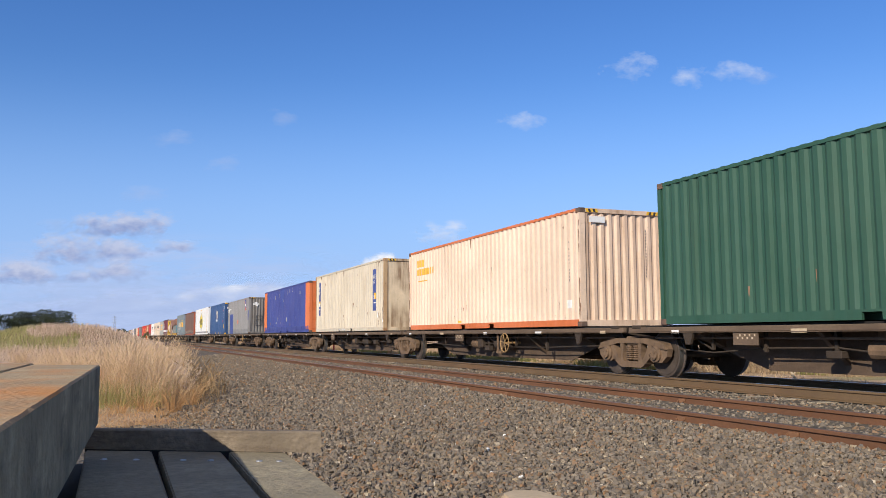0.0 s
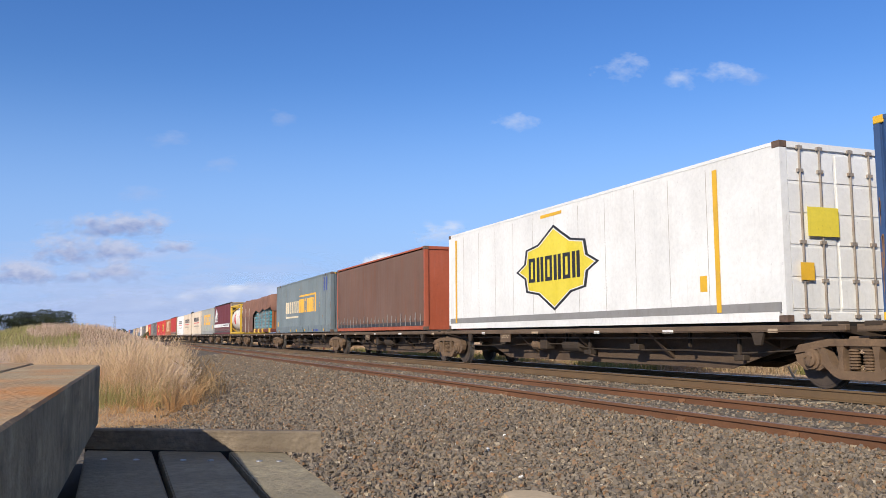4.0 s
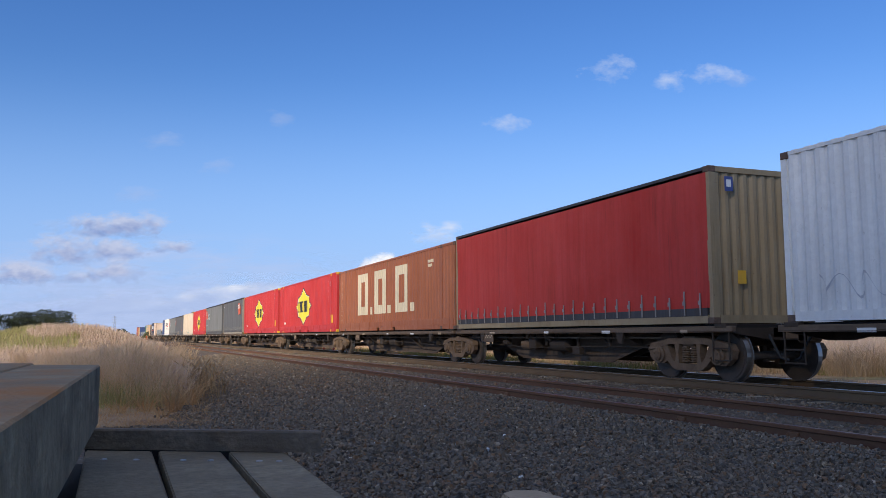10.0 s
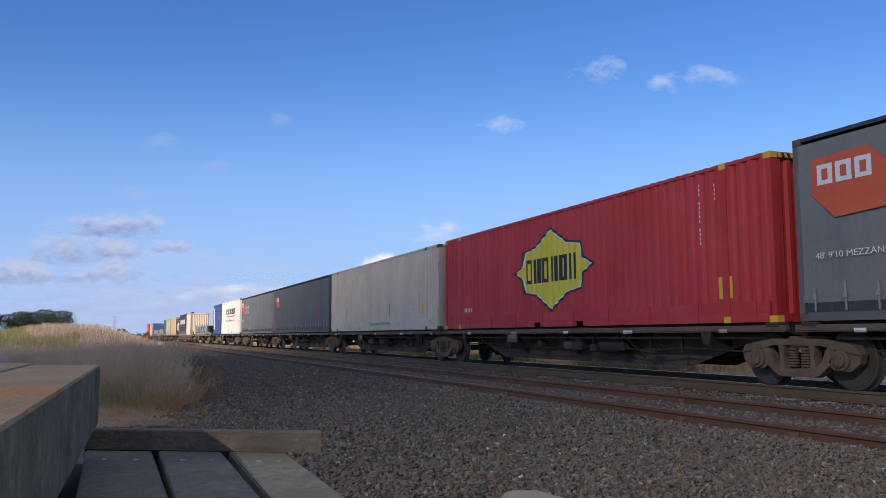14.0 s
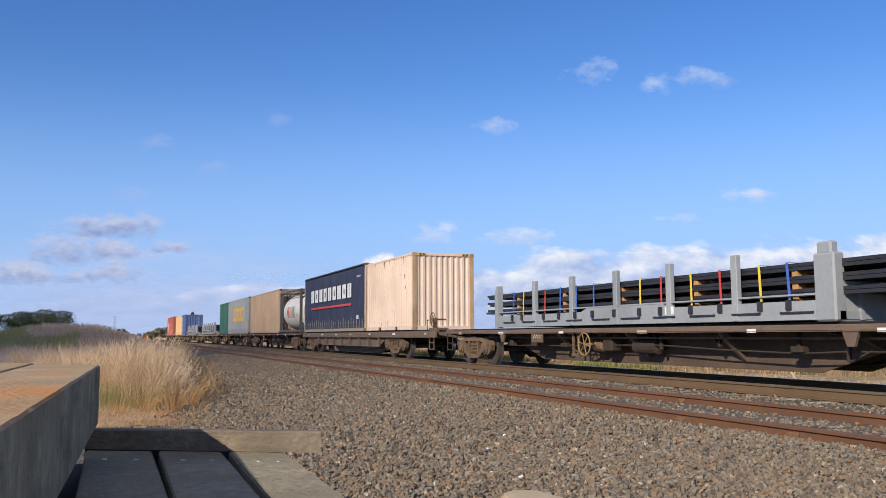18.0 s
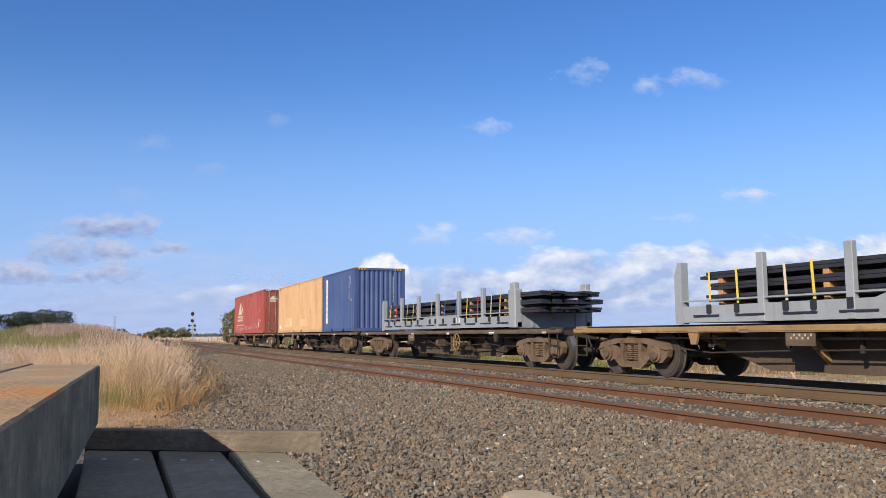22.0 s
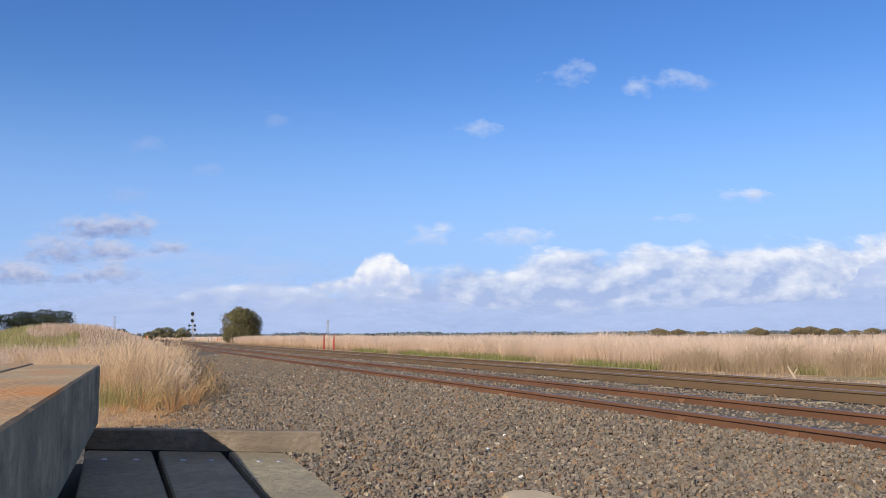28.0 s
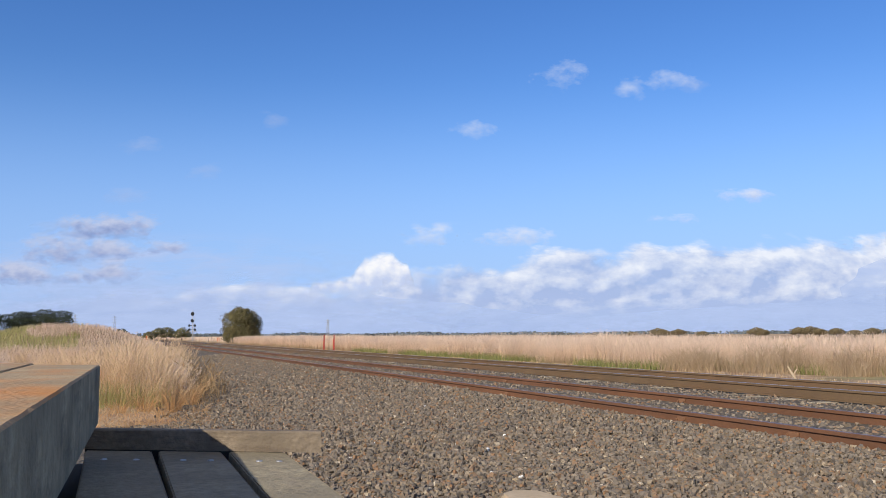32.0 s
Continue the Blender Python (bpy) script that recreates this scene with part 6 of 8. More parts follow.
STRAP = surface("strap_webbing", (0.30, 0.28, 0.26), 0.8, 0, 0.2)


# paints, in the order in which the loads pass
GREEN = paint("paint_dark_green", (0.022, 0.085, 0.05), amount=0.12, wear=0.4)
CREAM = paint("paint_cream", (0.80, 0.595, 0.435), (0.5, 0.28, 0.14), 0.2, wear=0.6)
CREAMSTAIN = paint("paint_cream_stained", (0.72, 0.52, 0.37), (0.26, 0.14, 0.07), 0.75, wear=0.8, soiled=True)
OFFWHITE = paint("paint_off_white", (0.80, 0.73, 0.64), (0.5, 0.36, 0.22), 0.3, wear=0.4)
ORANGE = paint("paint_orange", (0.66, 0.16, 0.035))
BEIGE = paint("paint_beige", (0.62, 0.535, 0.40), (0.36, 0.20, 0.09), 0.55)
RUSTEDGE = paint("paint_beige_rusted", (0.50, 0.33, 0.17), (0.26, 0.11, 0.04), 1.0, wear=1.6, soiled=True)
STAINED = paint("paint_beige_stained", (0.66, 0.52, 0.34), (0.19, 0.10, 0.045), 0.95, wear=1.3, soiled=True)
BUFF = paint("paint_buff", (0.69, 0.55, 0.39), (0.34, 0.2, 0.1), 0.3)
VIOLET = paint("paint_violet_blue", (0.042, 0.055, 0.24), (0.03, 0.10, 0.36), 0.75)
GREY = paint("paint_mid_grey", (0.255, 0.243, 0.232), (0.16, 0.11, 0.08), 0.4)
GREYSTAIN = paint("paint_grey_stained", (0.20, 0.185, 0.165), (0.075, 0.055, 0.04), 0.9, wear=1.3, soiled=True)
MARINE = paint("paint_marine_blue", (0.026, 0.078, 0.205), amount=0.2, wear=0.7)
WHITE = paint("paint_white", (0.80, 0.79, 0.76), (0.4, 0.33, 0.25), 0.2, wear=0.35)
BROWNCLOTH = paint("curtain_brown", (0.16, 0.085, 0.058), (0.36, 0.09, 0.03), 0.35, 0.75, wear=0.25)
RUSTORANGE = paint("paint_rust_orange", (0.42, 0.085, 0.03), (0.16, 0.06, 0.03), 0.4)
SLATE = paint("paint_slate_blue_grey", (0.16, 0.20, 0.215), (0.2, 0.12, 0.07), 0.3)
MAROON = paint("curtain_maroon", (0.16, 0.018, 0.023), (0.07, 0.02, 0.02), 0.3, 0.6, wear=0.25)
PALEGREY = paint("paint_pale_grey", (0.34, 0.342, 0.315), (0.28, 0.2, 0.13), 0.4)
IVORY = paint("paint_ivory", (0.65, 0.54, 0.415), (0.3, 0.2, 0.12), 0.35)
REDCLOTH = paint("curtain_red", (0.50, 0.024, 0.012), (0.12, 0.03, 0.02), 0.55, 0.65, wear=0.25)
FADEDBROWN = paint("paint_brown_grey", (0.33, 0.245, 0.13), (0.16, 0.09, 0.045), 0.6)
BRICKBROWN = paint("paint_terracotta", (0.37, 0.107, 0.036), (0.14, 0.05, 0.03), 0.4)
SCARLET = paint("paint_scarlet", (0.55, 0.022, 0.019), (0.2, 0.02, 0.02), 0.25, wear=0.3)
CHARCOAL = paint("curtain_charcoal", (0.112, 0.11, 0.108), (0.15, 0.13, 0.11), 0.3, 0.65, wear=0.25)
STEELCLOTH = paint("curtain_steel_grey", (0.19, 0.186, 0.17), (0.08, 0.08, 0.08), 0.3, 0.65, wear=0.25)
NAVY = paint("paint_navy", (0.035, 0.075, 0.20), (0.1, 0.07, 0.06), 0.3)
INK = paint("curtain_ink_blue", (0.024, 0.028, 0.062), (0.12, 0.11, 0.1), 0.3, 0.6, wear=0.25)
TAN = paint("paint_tan", (0.53, 0.34, 0.19), (0.25, 0.12, 0.05), 0.4)
EMERALD = paint("paint_emerald", (0.032, 0.13, 0.085), amount=0.2, wear=0.5)
BLUE = paint("paint_mid_blue", (0.05, 0.09, 0.23), (0.12, 0.08, 0.06), 0.25)
OCHRE = paint("paint_ochre_yellow", (0.64, 0.37, 0.165), (0.38, 0.15, 0.05), 0.4, wear=1.2)
BRICKRED = paint("paint_brick_red", (0.47, 0.078, 0.042), (0.17, 0.04, 0.03), 0.45)
BRICKDOOR = paint("paint_brick_red_worn", (0.33, 0.075, 0.04), (0.13, 0.06, 0.035), 0.8, wear=1.4, soiled=True)
DARKRAIL = paint("paint_dark_rail", (0.04, 0.038, 0.04), amount=0.2)
FADEDGREY = paint("paint_faded_grey", (0.33, 0.27, 0.2), amount=0.3)
# ---- the train's loads, front to rear ----
green = container("container", 9.4, 12.19, 3.95, GREEN, "dark green corrugated steel shipping container on a flat wagon")
cream = container("container", 24.65, 12.19, 3.92, CREAM, "cream corrugated container with orange base rails and top edge", base_mat=ORANGE, top_mat=ORANGE, front_mat=CREAMSTAIN)
beige = container("container", 39.9, 12.0, 4.03, BEIGE, "stained beige corrugated container with blue vertical lettering bands", front="flat", front_mat=STAINED, cast_mat=RUSTEDGE, post=RUSTEDGE, base_mat=BEIGE, top_mat=BEIGE)
violet = container("container", 53.4, 14.4, 3.94, VIOLET, "violet-blue corrugated container with bright orange ends and posts", post=ORANGE, base_mat=VIOLET, top_mat=VIOLET, front="doors", hazard=False, lower=True)
grey = container("container", 75.0, 12.19, 3.96, GREY, "weathered grey corrugated container with a blue panel and white markings", lower=True, front_mat=GREYSTAIN)
marine = container("container", 89.55, 12.19, 4.07, MARINE, "marine blue corrugated container with white emblem and door rods", front="doors", lower=True, cast_mat=label_yellow)
white = container("refrigerated_container", 103.6, 14.7, 4.14, WHITE, "white smooth-panelled container with a yellow star emblem", side="smooth", front="doors", hazard=False, pockets=False)
brown = curtain_box("curtain_container", 120.6, 12.19, 4.06, BROWNCLOTH, RUSTORANGE, "dusty brown curtain-sided container with rust-orange frame", 22)
slate = container("container", 134.0, 14.6, 4.10, SLATE, "slate blue-grey corrugated container with large orange wordmark", intermediate=True, lower=True)
maroon = curtain_box("curtain_container", 171.1, 12.0, 3.98, MAROON, FADEDGREY, "maroon curtain-sided container with a white sail emblem and band", 24, base=MAROON, top_dark=DARKRAIL)
pale = container("container", 184.1, 12.19, 3.9, PALEGREY, "pale grey corrugated container with yellow block wordmark", lower=True)
ivory_a = container("container", 196.4, 12.19, 3.92, IVORY, "ivory corrugated container with dark wordmark over a red underline")
ivory_b = container("container", 209.5, 12.1, 3.9, IVORY, "ivory corrugated container with dark wordmark over a red underline")
white_c = container("container", 221.6, 12.1, 3.9, WHITE, "clean white corrugated container with dark wordmark and red underline")
redcloth = curtain_box("curtain_container", 235.5, 12.3, 4.05, REDCLOTH, FADEDBROWN, "faded red curtain-sided container with a brown-grey frame", 26, top_dark=DARKRAIL, front="corrugated")
terracotta = container("container", 247.9, 14.6, 3.93, BRICKBROWN, "terracotta corrugated container with cream block initials", intermediate=True, lower=True)
scarlet_a = container("container", 262.9, 14.7, 4.0, SCARLET, "scarlet corrugated container with a yellow star emblem", intermediate=True, lower=True, cast_mat=label_yellow)
scarlet_b = container("container", 278.2, 14.7, 4.0, SCARLET, "scarlet corrugated container with a yellow star emblem", intermediate=True, lower=True, cast_mat=label_yellow)
charcoal_a = curtain_box("curtain_container", 293.8, 12.2, 4.06, CHARCOAL, FADEDGREY, "charcoal curtain-sided container with a faded frame and orange badge", 22, top_dark=DARKRAIL)
steel_a = curtain_box("curtain_container", 307.2, 14.3, 4.05, STEELCLOTH, CHARCOAL, "steel grey curtain-sided container with an orange badge", 24, top_dark=DARKRAIL)
scarlet_c = container("container", 322.0, 14.8, 4.0, SCARLET, "scarlet corrugated container with a yellow star emblem", intermediate=True, lower=True, cast_mat=label_yellow)
cream_b = container("container", 337.4, 14.7, 3.98, BUFF, "plain cream corrugated container with a pale green label", intermediate=True, pockets=False, lower=True)
charcoal_b = curtain_box("curtain_container", 352.6, 14.7, 3.98, CHARCOAL, CHARCOAL, "dark grey curtain-sided container with an orange badge and thin orange seams", 24, top_dark=DARKRAIL)
steel_b = curtain_box("curtain_container", 367.8, 14.6, 3.98, STEELCLOTH, STEELCLOTH, "grey curtain-sided container with an orange badge", 24, top_dark=DARKRAIL)
white_d = container("container", 383.3, 12.3, 4.06, OFFWHITE, "off-white corrugated container with dark wordmark over a red underline", base_mat=WHITE, top_mat=WHITE)
navy = container("container", 396.3, 6.1, 4.06, NAVY, "short navy blue corrugated container with a white panel", pockets=True)
cream_c = container("container", 428.8, 6.1, 3.94, CREAM, "short cream corrugated container streaked with rust, front wall ribbed", post=RUSTEDGE, base_mat=CREAM, top_mat=CREAM, front_mat=CREAM, cast_mat=RUSTEDGE)
ink = curtain_box("curtain_container", 435.0, 12.1, 4.06, INK, IVORY, "ink-blue curtain-sided container with white wordmark over a red line", 26, base=FADEDGREY, top_dark=DARKRAIL)
tan = container("container", 454.5, 12.1, 3.94, TAN, "tan corrugated container on a flat wagon")
pale_b = container("container", 467.4, 12.19, 4.0, PALEGREY, "pale grey corrugated container with orange-yellow block wordmark", lower=True, front="doors")
emerald = container("container", 479.75, 6.1, 4.0, EMERALD, "short emerald green corrugated container")
blue = container("container", 525.6, 6.06, 3.98, BLUE, "short blue corrugated container with a white side panel")
ochre = container("container", 531.75, 12.1, 3.99, OCHRE, "ochre-yellow corrugated container with lighter repair patches", post=RUSTEDGE, base_mat=OCHRE, top_mat=OCHRE, front_mat=OCHRE, cast_mat=RUSTEDGE)
STRIPES[0] = label_white
brick = container("container", 549.53, 14.8, 4.22, BRICKRED, "faded red smooth-panelled container with a white sail emblem", side="smooth", front="doors", pockets=False, front_mat=BRICKDOOR)

# ---- wagons ----
wagon(8.0, 22.7, (9.5, 22.8), rear_end=False, front_end=False)
wagon(22.9, 37.5, (37.6,), rear_end=False, front_end=False, wheel_at=28.7)
wagon(37.7, 52.4, (52.4,), rear_end=False, front_end=False)
wagon(52.6, 68.3, (66.3,), front_end=False)
wagon(69.4, 87.6, (71.4, 85.3), wheel_at=77.7)
wagon(88.5, 102.2, (89.8, 102.3), rear_end=False)
wagon(102.4, 118.6, (118.7,), rear_end=False, front_end=False)
wagon(118.8, 133.2, (133.3,), rear_end=False, front_end=False)
wagon(133.4, 148.7, (148.8,), rear_end=False, front_end=False)
wagon(148.9, 163.6, (162.3,), front_end=False)
wagon(164.4, 183.4, (166.3, 181.2), wheel_at=170.6)
wagon(184.0, 208.7, (187.2, 205.9), belly=0.5)
wagon(209.5, 233.9, (213.1, 229.6), belly=0.5, wheel_at=222.0)
wagon(235.0, 247.8, (236.4, 247.9), rear_end=False)
wagon(248.0, 262.6, (262.7,), rear_end=False, front_end=False)
wagon(262.8, 277.8, (277.9,), rear_end=False, front_end=False)
wagon(278.0, 293.4, (293.5,), rear_end=False, front_end=False)
wagon(293.6, 306.0, (304.4,), front_end=False)
wagon(307.0, 321.6, (308.4, 321.7), rear_end=False)
wagon(321.8, 337.1, (337.2,), rear_end=False, front_end=False)
wagon(337.3, 352.2, (352.3,), rear_end=False, front_end=False)
wagon(352.4, 367.4, (367.5,), rear_end=False, front_end=False)
wagon(367.6, 382.2, (380.6,), front_end=False)
wagon(383.0, 402.6, (385.3, 399.5), "skeletal", deck_green, "green-grey skeletal container wagon with white panels", wheel_at=396.0)
wagon(404.6, 425.6, (407.1, 423.6), "skeletal", deck_brown, "brown container wagon under a steel cradle", wheel_at=416.9)
braked = wagon(426.6, 447.4, (431.2, 445.3), "plated", deck_brown, "brown container wagon with deep plated side girders")
wagon(448.0, 466.8, (449.8, 464.6))
wagon(467.2, 486.1, (469.2, 482.8), wheel_at=480.2)
wagon(486.9, 506.3, (489.4, 504.1), "skeletal", deck_ochre, "ochre-sided flat wagon under a steel cradle", wheel_at=496.3)
wagon(507.0, 524.4, (508.3, 522.1), wheel_at=513.5)
wagon(525.2, 544.2, (527.2, 541.3), wheel_at=539.0)
last = wagon(545.0, 569.3, (547.0, 565.2), wheel_at=553.2)


def tail_gear(w, n):
    """The marker on the last wagon's end and the raised pad beside it."""
    bm = bmesh.new()
    extrude_poly(bm, [(n - 0.52, DECK - 0.02), (n - 0.74, DECK - 0.02), (n - 0.66, DECK + 0.46), (n - 0.46, DECK + 0.46)], -1.05, -0.86)
    marker = part("tail_marker", bm, surface("marker_grey", (0.30, 0.30, 0.29), 0.6, 0, 0.2), w, "grey end-of-train marker unit")
    bm = bmesh.new()
    lathe(bm, [(DECK + 0.455, 0.05), (DECK + 0.52, 0.04), (DECK + 0.55, 0.012)], 12, "Z", (-0.95, n - 0.56, 0))
    part("marker_lamp", bm, label_black, marker)
    bm = bmesh.new()
    box(bm, -1.056, -1.05, n - 0.56, n - 0.48, DECK + 0.2, DECK + 0.4)
    part("marker_lens", bm, label_white, marker)
    bm = bmesh.new()
    chamfer(bm, -1.15, -0.75, n - 2.1, n - 1.2, DECK - 0.02, DECK + 0.1, 0.03)
    part("deck_pad", bm, sill_brown, w)
    bm = bmesh.new()
    extrude_poly(bm, [(n - 0.4, 0.9), (n - 3.3, 0.9), (n - 3.3, 0.58), (n - 2.2, 0.62)], -0.9, -0.86)
    part("end_web", bm, sill_brown, w)


tail_gear(last, 24.3)


def brake_stand(w, y):
    """A hand brake column with its wheel and a rail on a wagon's end platform."""
    bm = bmesh.new()
    box(bm, -0.98, -0.86, y - 0.05, y + 0.05, DECK - 0.03, DECK + 0.42)
    for dy in (-0.28, 0.28):
        tube(bm, (-1.12, y + dy, DECK - 0.03), (-1.12, y + dy, DECK + 0.34), 0.018, 6)
    tube(bm, (-1.12, y - 0.28, DECK + 0.34), (-1.12, y + 0.28, DECK + 0.34), 0.018, 6)
    chamfer(bm, -1.1, -0.6, y - 0.45, y + 0.2, DECK - 0.02, DECK + 0.07, 0.02)
    part("brake_stand", bm, cast, w, "rusty hand brake column on the end platform")
    hand_wheel(w, -1.02, y, DECK + 0.36, 0.24, cast)


brake_stand(braked, 0.75)
# ---- tank containers, tarped load and steel cradles ----
YELLOW = paint("paint_frame_yellow", (0.72, 0.44, 0.02), (0.3, 0.16, 0.05), 0.3)
TANKWHITE = paint("tank_white", (0.80, 0.75, 0.66), (0.5, 0.36, 0.22), 0.35, 0.4)
DARKFRAME = paint("paint_frame_brown_grey", (0.10, 0.088, 0.078), (0.16, 0.08, 0.04), 0.4)


def plate_on_tank(bm, cz, r, u0, u1, z0, z1, length, n=8):
    """A patch that follows the tank's round side."""
    prev = None
    for i in range(n + 1):
        z = z0 + (z1 - z0) * i / n
        x = -math.sqrt(max(0.01, r * r - (z - cz) ** 2)) - 0.008
        row = (bm.verts.new((x, length - u0, z)), bm.verts.new((x, length - u1, z)))
        if prev:
            bm.faces.new((prev[0], prev[1], row[1], row[0]))
        prev = row


def disc_on_tank(bm, cz, r, uc, zc, ru, rz, length, n=26, diamond=False):
    for i in range(n):
        z0, z1 = zc - rz + 2 * rz * i / n, zc - rz + 2 * rz * (i + 1) / n
        row = []
        for z in (z0, z1):
            w = ru * (max(0.02, 1 - abs(z - zc) / rz) if diamond else math.sqrt(max(0.0004, 1 - ((z - zc) / rz) ** 2)))
            x = -math.sqrt(max(0.01, r * r - (z - cz) ** 2)) - 0.012
            row.append((bm.verts.new((x, length - uc + w, z)), bm.verts.new((x, length - uc - w, z))))
        bm.faces.new((row[0][0], row[0][1], row[1][1], row[1][0]))


def tank_container(s0, ztop, frame, label, marks):
    h, n, X, r = ztop - DECK, 6.06, 1.219, 1.13
    cz = 0.16 + r
    ob = thing("tank_container", label, "tank container", "loads of the train")
    bm = bmesh.new()
    prof = [(0.05, 0.10), (0.06, 0.60), (0.09, 0.90), (0.17, 1.06), (0.32, r), (n - 0.32, r), (n - 0.17, 1.06), (n - 0.09, 0.90), (n - 0.06, 0.60), (n - 0.05, 0.10)] if frame is YELLOW else [(0.30, 0.10), (0.31, 0.55), (0.36, 0.85), (0.46, 1.03), (0.62, 1.11), (0.78, r), (n - 0.78, r), (n - 0.62, 1.11), (n - 0.46, 1.03), (n - 0.36, 0.85), (n - 0.31, 0.55), (n - 0.30, 0.10)]
    lathe(bm, prof, 48, "Y", (0, 0, cz))
    part("tank", bm, TANKWHITE, ob, smooth=True)
    for y in (1.6, 3.03, 4.4):
        bm = bmesh.new()
        lathe(bm, [(y - 0.014, r + 0.001), (y - 0.01, r + 0.006), (y + 0.01, r + 0.006), (y + 0.014, r + 0.001)], 48, "Y", (0, 0, cz))
        part("seam_band", bm, TANKWHITE, ob)
    for y in (0.0, n):
        d = 1 if y == 0 else -1
        ys = sorted((y, y + d * 0.14))
        for s in (-1, 1):
            bm = bmesh.new()
            box(bm, *sorted((s * X, s * (X - 0.15))), *ys, 0.1, h - 0.1)
            part("post", bm, frame, ob)
            for z in (0.0, h - 0.118):
                bm = bmesh.new()
                chamfer(bm, *sorted((s * (X + 0.003), s * (X - 0.165))), *sorted((y - d * 0.003, y + d * 0.18)), z, z + 0.118, 0.008)
                part("corner_casting", bm, frame, ob)
            for zz in (1, -1):
                bm = bmesh.new()
                zc = h if zz > 0 else 0.0
                extrude_poly(bm, [(s * (X - 0.14), zc - zz * 0.62), (s * (X - 0.14), zc - zz * 0.5), (s * (X - 0.62), zc - zz * 0.1), (s * (X - 0.74), zc - zz * 0.1)], *sorted((y + d * 0.02, y + d * 0.10)), "Y")
                part("gusset", bm, frame, ob)
        for z in ((0.02, 0.16), (h - 0.13, h - 0.01)):
            bm = bmesh.new()
            box(bm, -X + 0.15, X - 0.15, *sorted((y + d * 0.005, y + d * 0.13)), *z)
            part("end_beam", bm, frame, ob)
    for s in (-1, 1):
        bm = bmesh.new()
        box(bm, *sorted((s * X, s * (X - 0.1))), 0.14, n - 0.14, 0.03, 0.17)
        part("bottom_beam", bm, frame, ob)
        bm = bmesh.new()
        box(bm, *sorted((s * X, s * (X - 0.09))), 0.14, n - 0.14, h - 0.11, h - 0.015)
        part("top_beam", bm, frame, ob)
    bm = bmesh.new()
    box(bm, -0.45, 0.45, 0.3, n - 0.3, h - 0.06, h - 0.03)
    for y in np.arange(0.6, n - 0.5, 0.9):
        box(bm, -0.62, 0.62, y, y + 0.06, h - 0.1, h - 0.06)
    part("walkway", bm, DARKFRAME, ob)
    bm = bmesh.new()
    for y in (1.6, 3.0, 4.4):
        lathe(bm, [(h - 0.32, 0.27), (h - 0.18, 0.27), (h - 0.14, 0.2)], 16, "Z", (0, y, 0))
    part("manhole", bm, DARKFRAME, ob)
    bm = bmesh.new()
    chamfer(bm, -1.0, -0.75, -0.14, 0.0, 1.0, 1.6, 0.02) if frame is YELLOW else box(bm, -0.3, 0.3, -0.01, 0.02, 0.2, 0.5)
    part("control_box", bm, DARKFRAME, ob)
    for kind, mat, args in marks:
        bm = bmesh.new()
        if kind == "disc":
            disc_on_tank(bm, cz, r, *args, n)
        elif kind == "diamond":
            disc_on_tank(bm, cz, r, *args, n, 26, True)
        else:
            plate_on_tank(bm, cz, r, *args, n)
        part("emblem" if kind == "disc" else "placard", bm, mat, ob)
    if frame is YELLOW:
        # markings on the flat leading head
        for nm, mat, rects in (("head_marking", TEXTGREY, [(-0.62 + 0.1 * k, -0.55 + 0.1 * k, 1.98, 2.06) for k in range(9)] + [(-0.3, 0.35 - 0.12 * (k % 3), 1.35 + 0.09 * k, 1.385 + 0.09 * k) for k in range(5)]), ("placard", label_white, [(0.0, 0.62, 0.62, 1.18)])):
            bm = bmesh.new()
            for x0, x1, z0, z1 in rects:
                bm.faces.new([bm.verts.new(p) for p in ((x0, 0.035, z0), (x1, 0.035, z0), (x1, 0.035, z1), (x0, 0.035, z1))])
            part(nm, bm, mat, ob)
        bm = bmesh.new()
        bm.faces.new([bm.verts.new(p) for p in ((0.25, 0.030, 0.92), (0.42, 0.030, 0.72), (0.59, 0.030, 0.92), (0.42, 0.030, 1.12))])
        part("hazard_label", bm, label_red, ob, "red hazard diamond")
    return rolling(ob, s0, TRACK_X, DECK)


TEXTGREY = surface("lettering_grey", (0.12, 0.11, 0.11), 0.7, 0, 0.2)
bars = [("plate", TEXTGREY, (3.95, 4.6 - 0.1 * (k % 4), 1.96 - 0.09 * k, 1.985 - 0.09 * k)) for k in range(9)]
tank_container(164.95, 3.60, YELLOW, "white tank container in a bright yellow steel frame with red emblem",
               [("disc", label_red, (2.32, 1.30, 0.46, 0.50)), ("plate", label_white, (2.05, 2.6, 0.98, 1.05)), ("disc", label_white, (2.32, 1.38, 0.20, 0.19)), ("disc", label_red, (2.32, 1.38, 0.13, 0.12)),
                ("plate", label_white, (4.75, 5.55, 1.08, 1.82)), ("diamond", label_red, (5.22, 1.50, 0.26, 0.26)), *[("plate", TEXTGREY, (4.8, 4.95, 1.15 + 0.12 * k, 1.19 + 0.12 * k)) for k in range(5)], ("plate", label_yellow, (4.0, 4.12, 1.0, 1.2)), *bars])
tank_container(448.3, 3.64, DARKFRAME, "white tank container streaked with rust in a dark brown steel frame",
               [("plate", paint("sign_faded_cream", (0.62, 0.46, 0.31)), (1.85, 4.05, 0.92, 1.60)), ("plate", label_red, (1.86, 2.35, 0.94, 1.58)), ("plate", paint("sign_grey", (0.3, 0.28, 0.3)), (3.4, 3.95, 0.98, 1.56)),
                ("disc", label_yellow, (4.75, 1.05, 0.13, 0.13)), *[("plate", TEXTGREY, (4.7, 5.35, 1.95 - 0.1 * k, 1.975 - 0.1 * k)) for k in range(3)]])


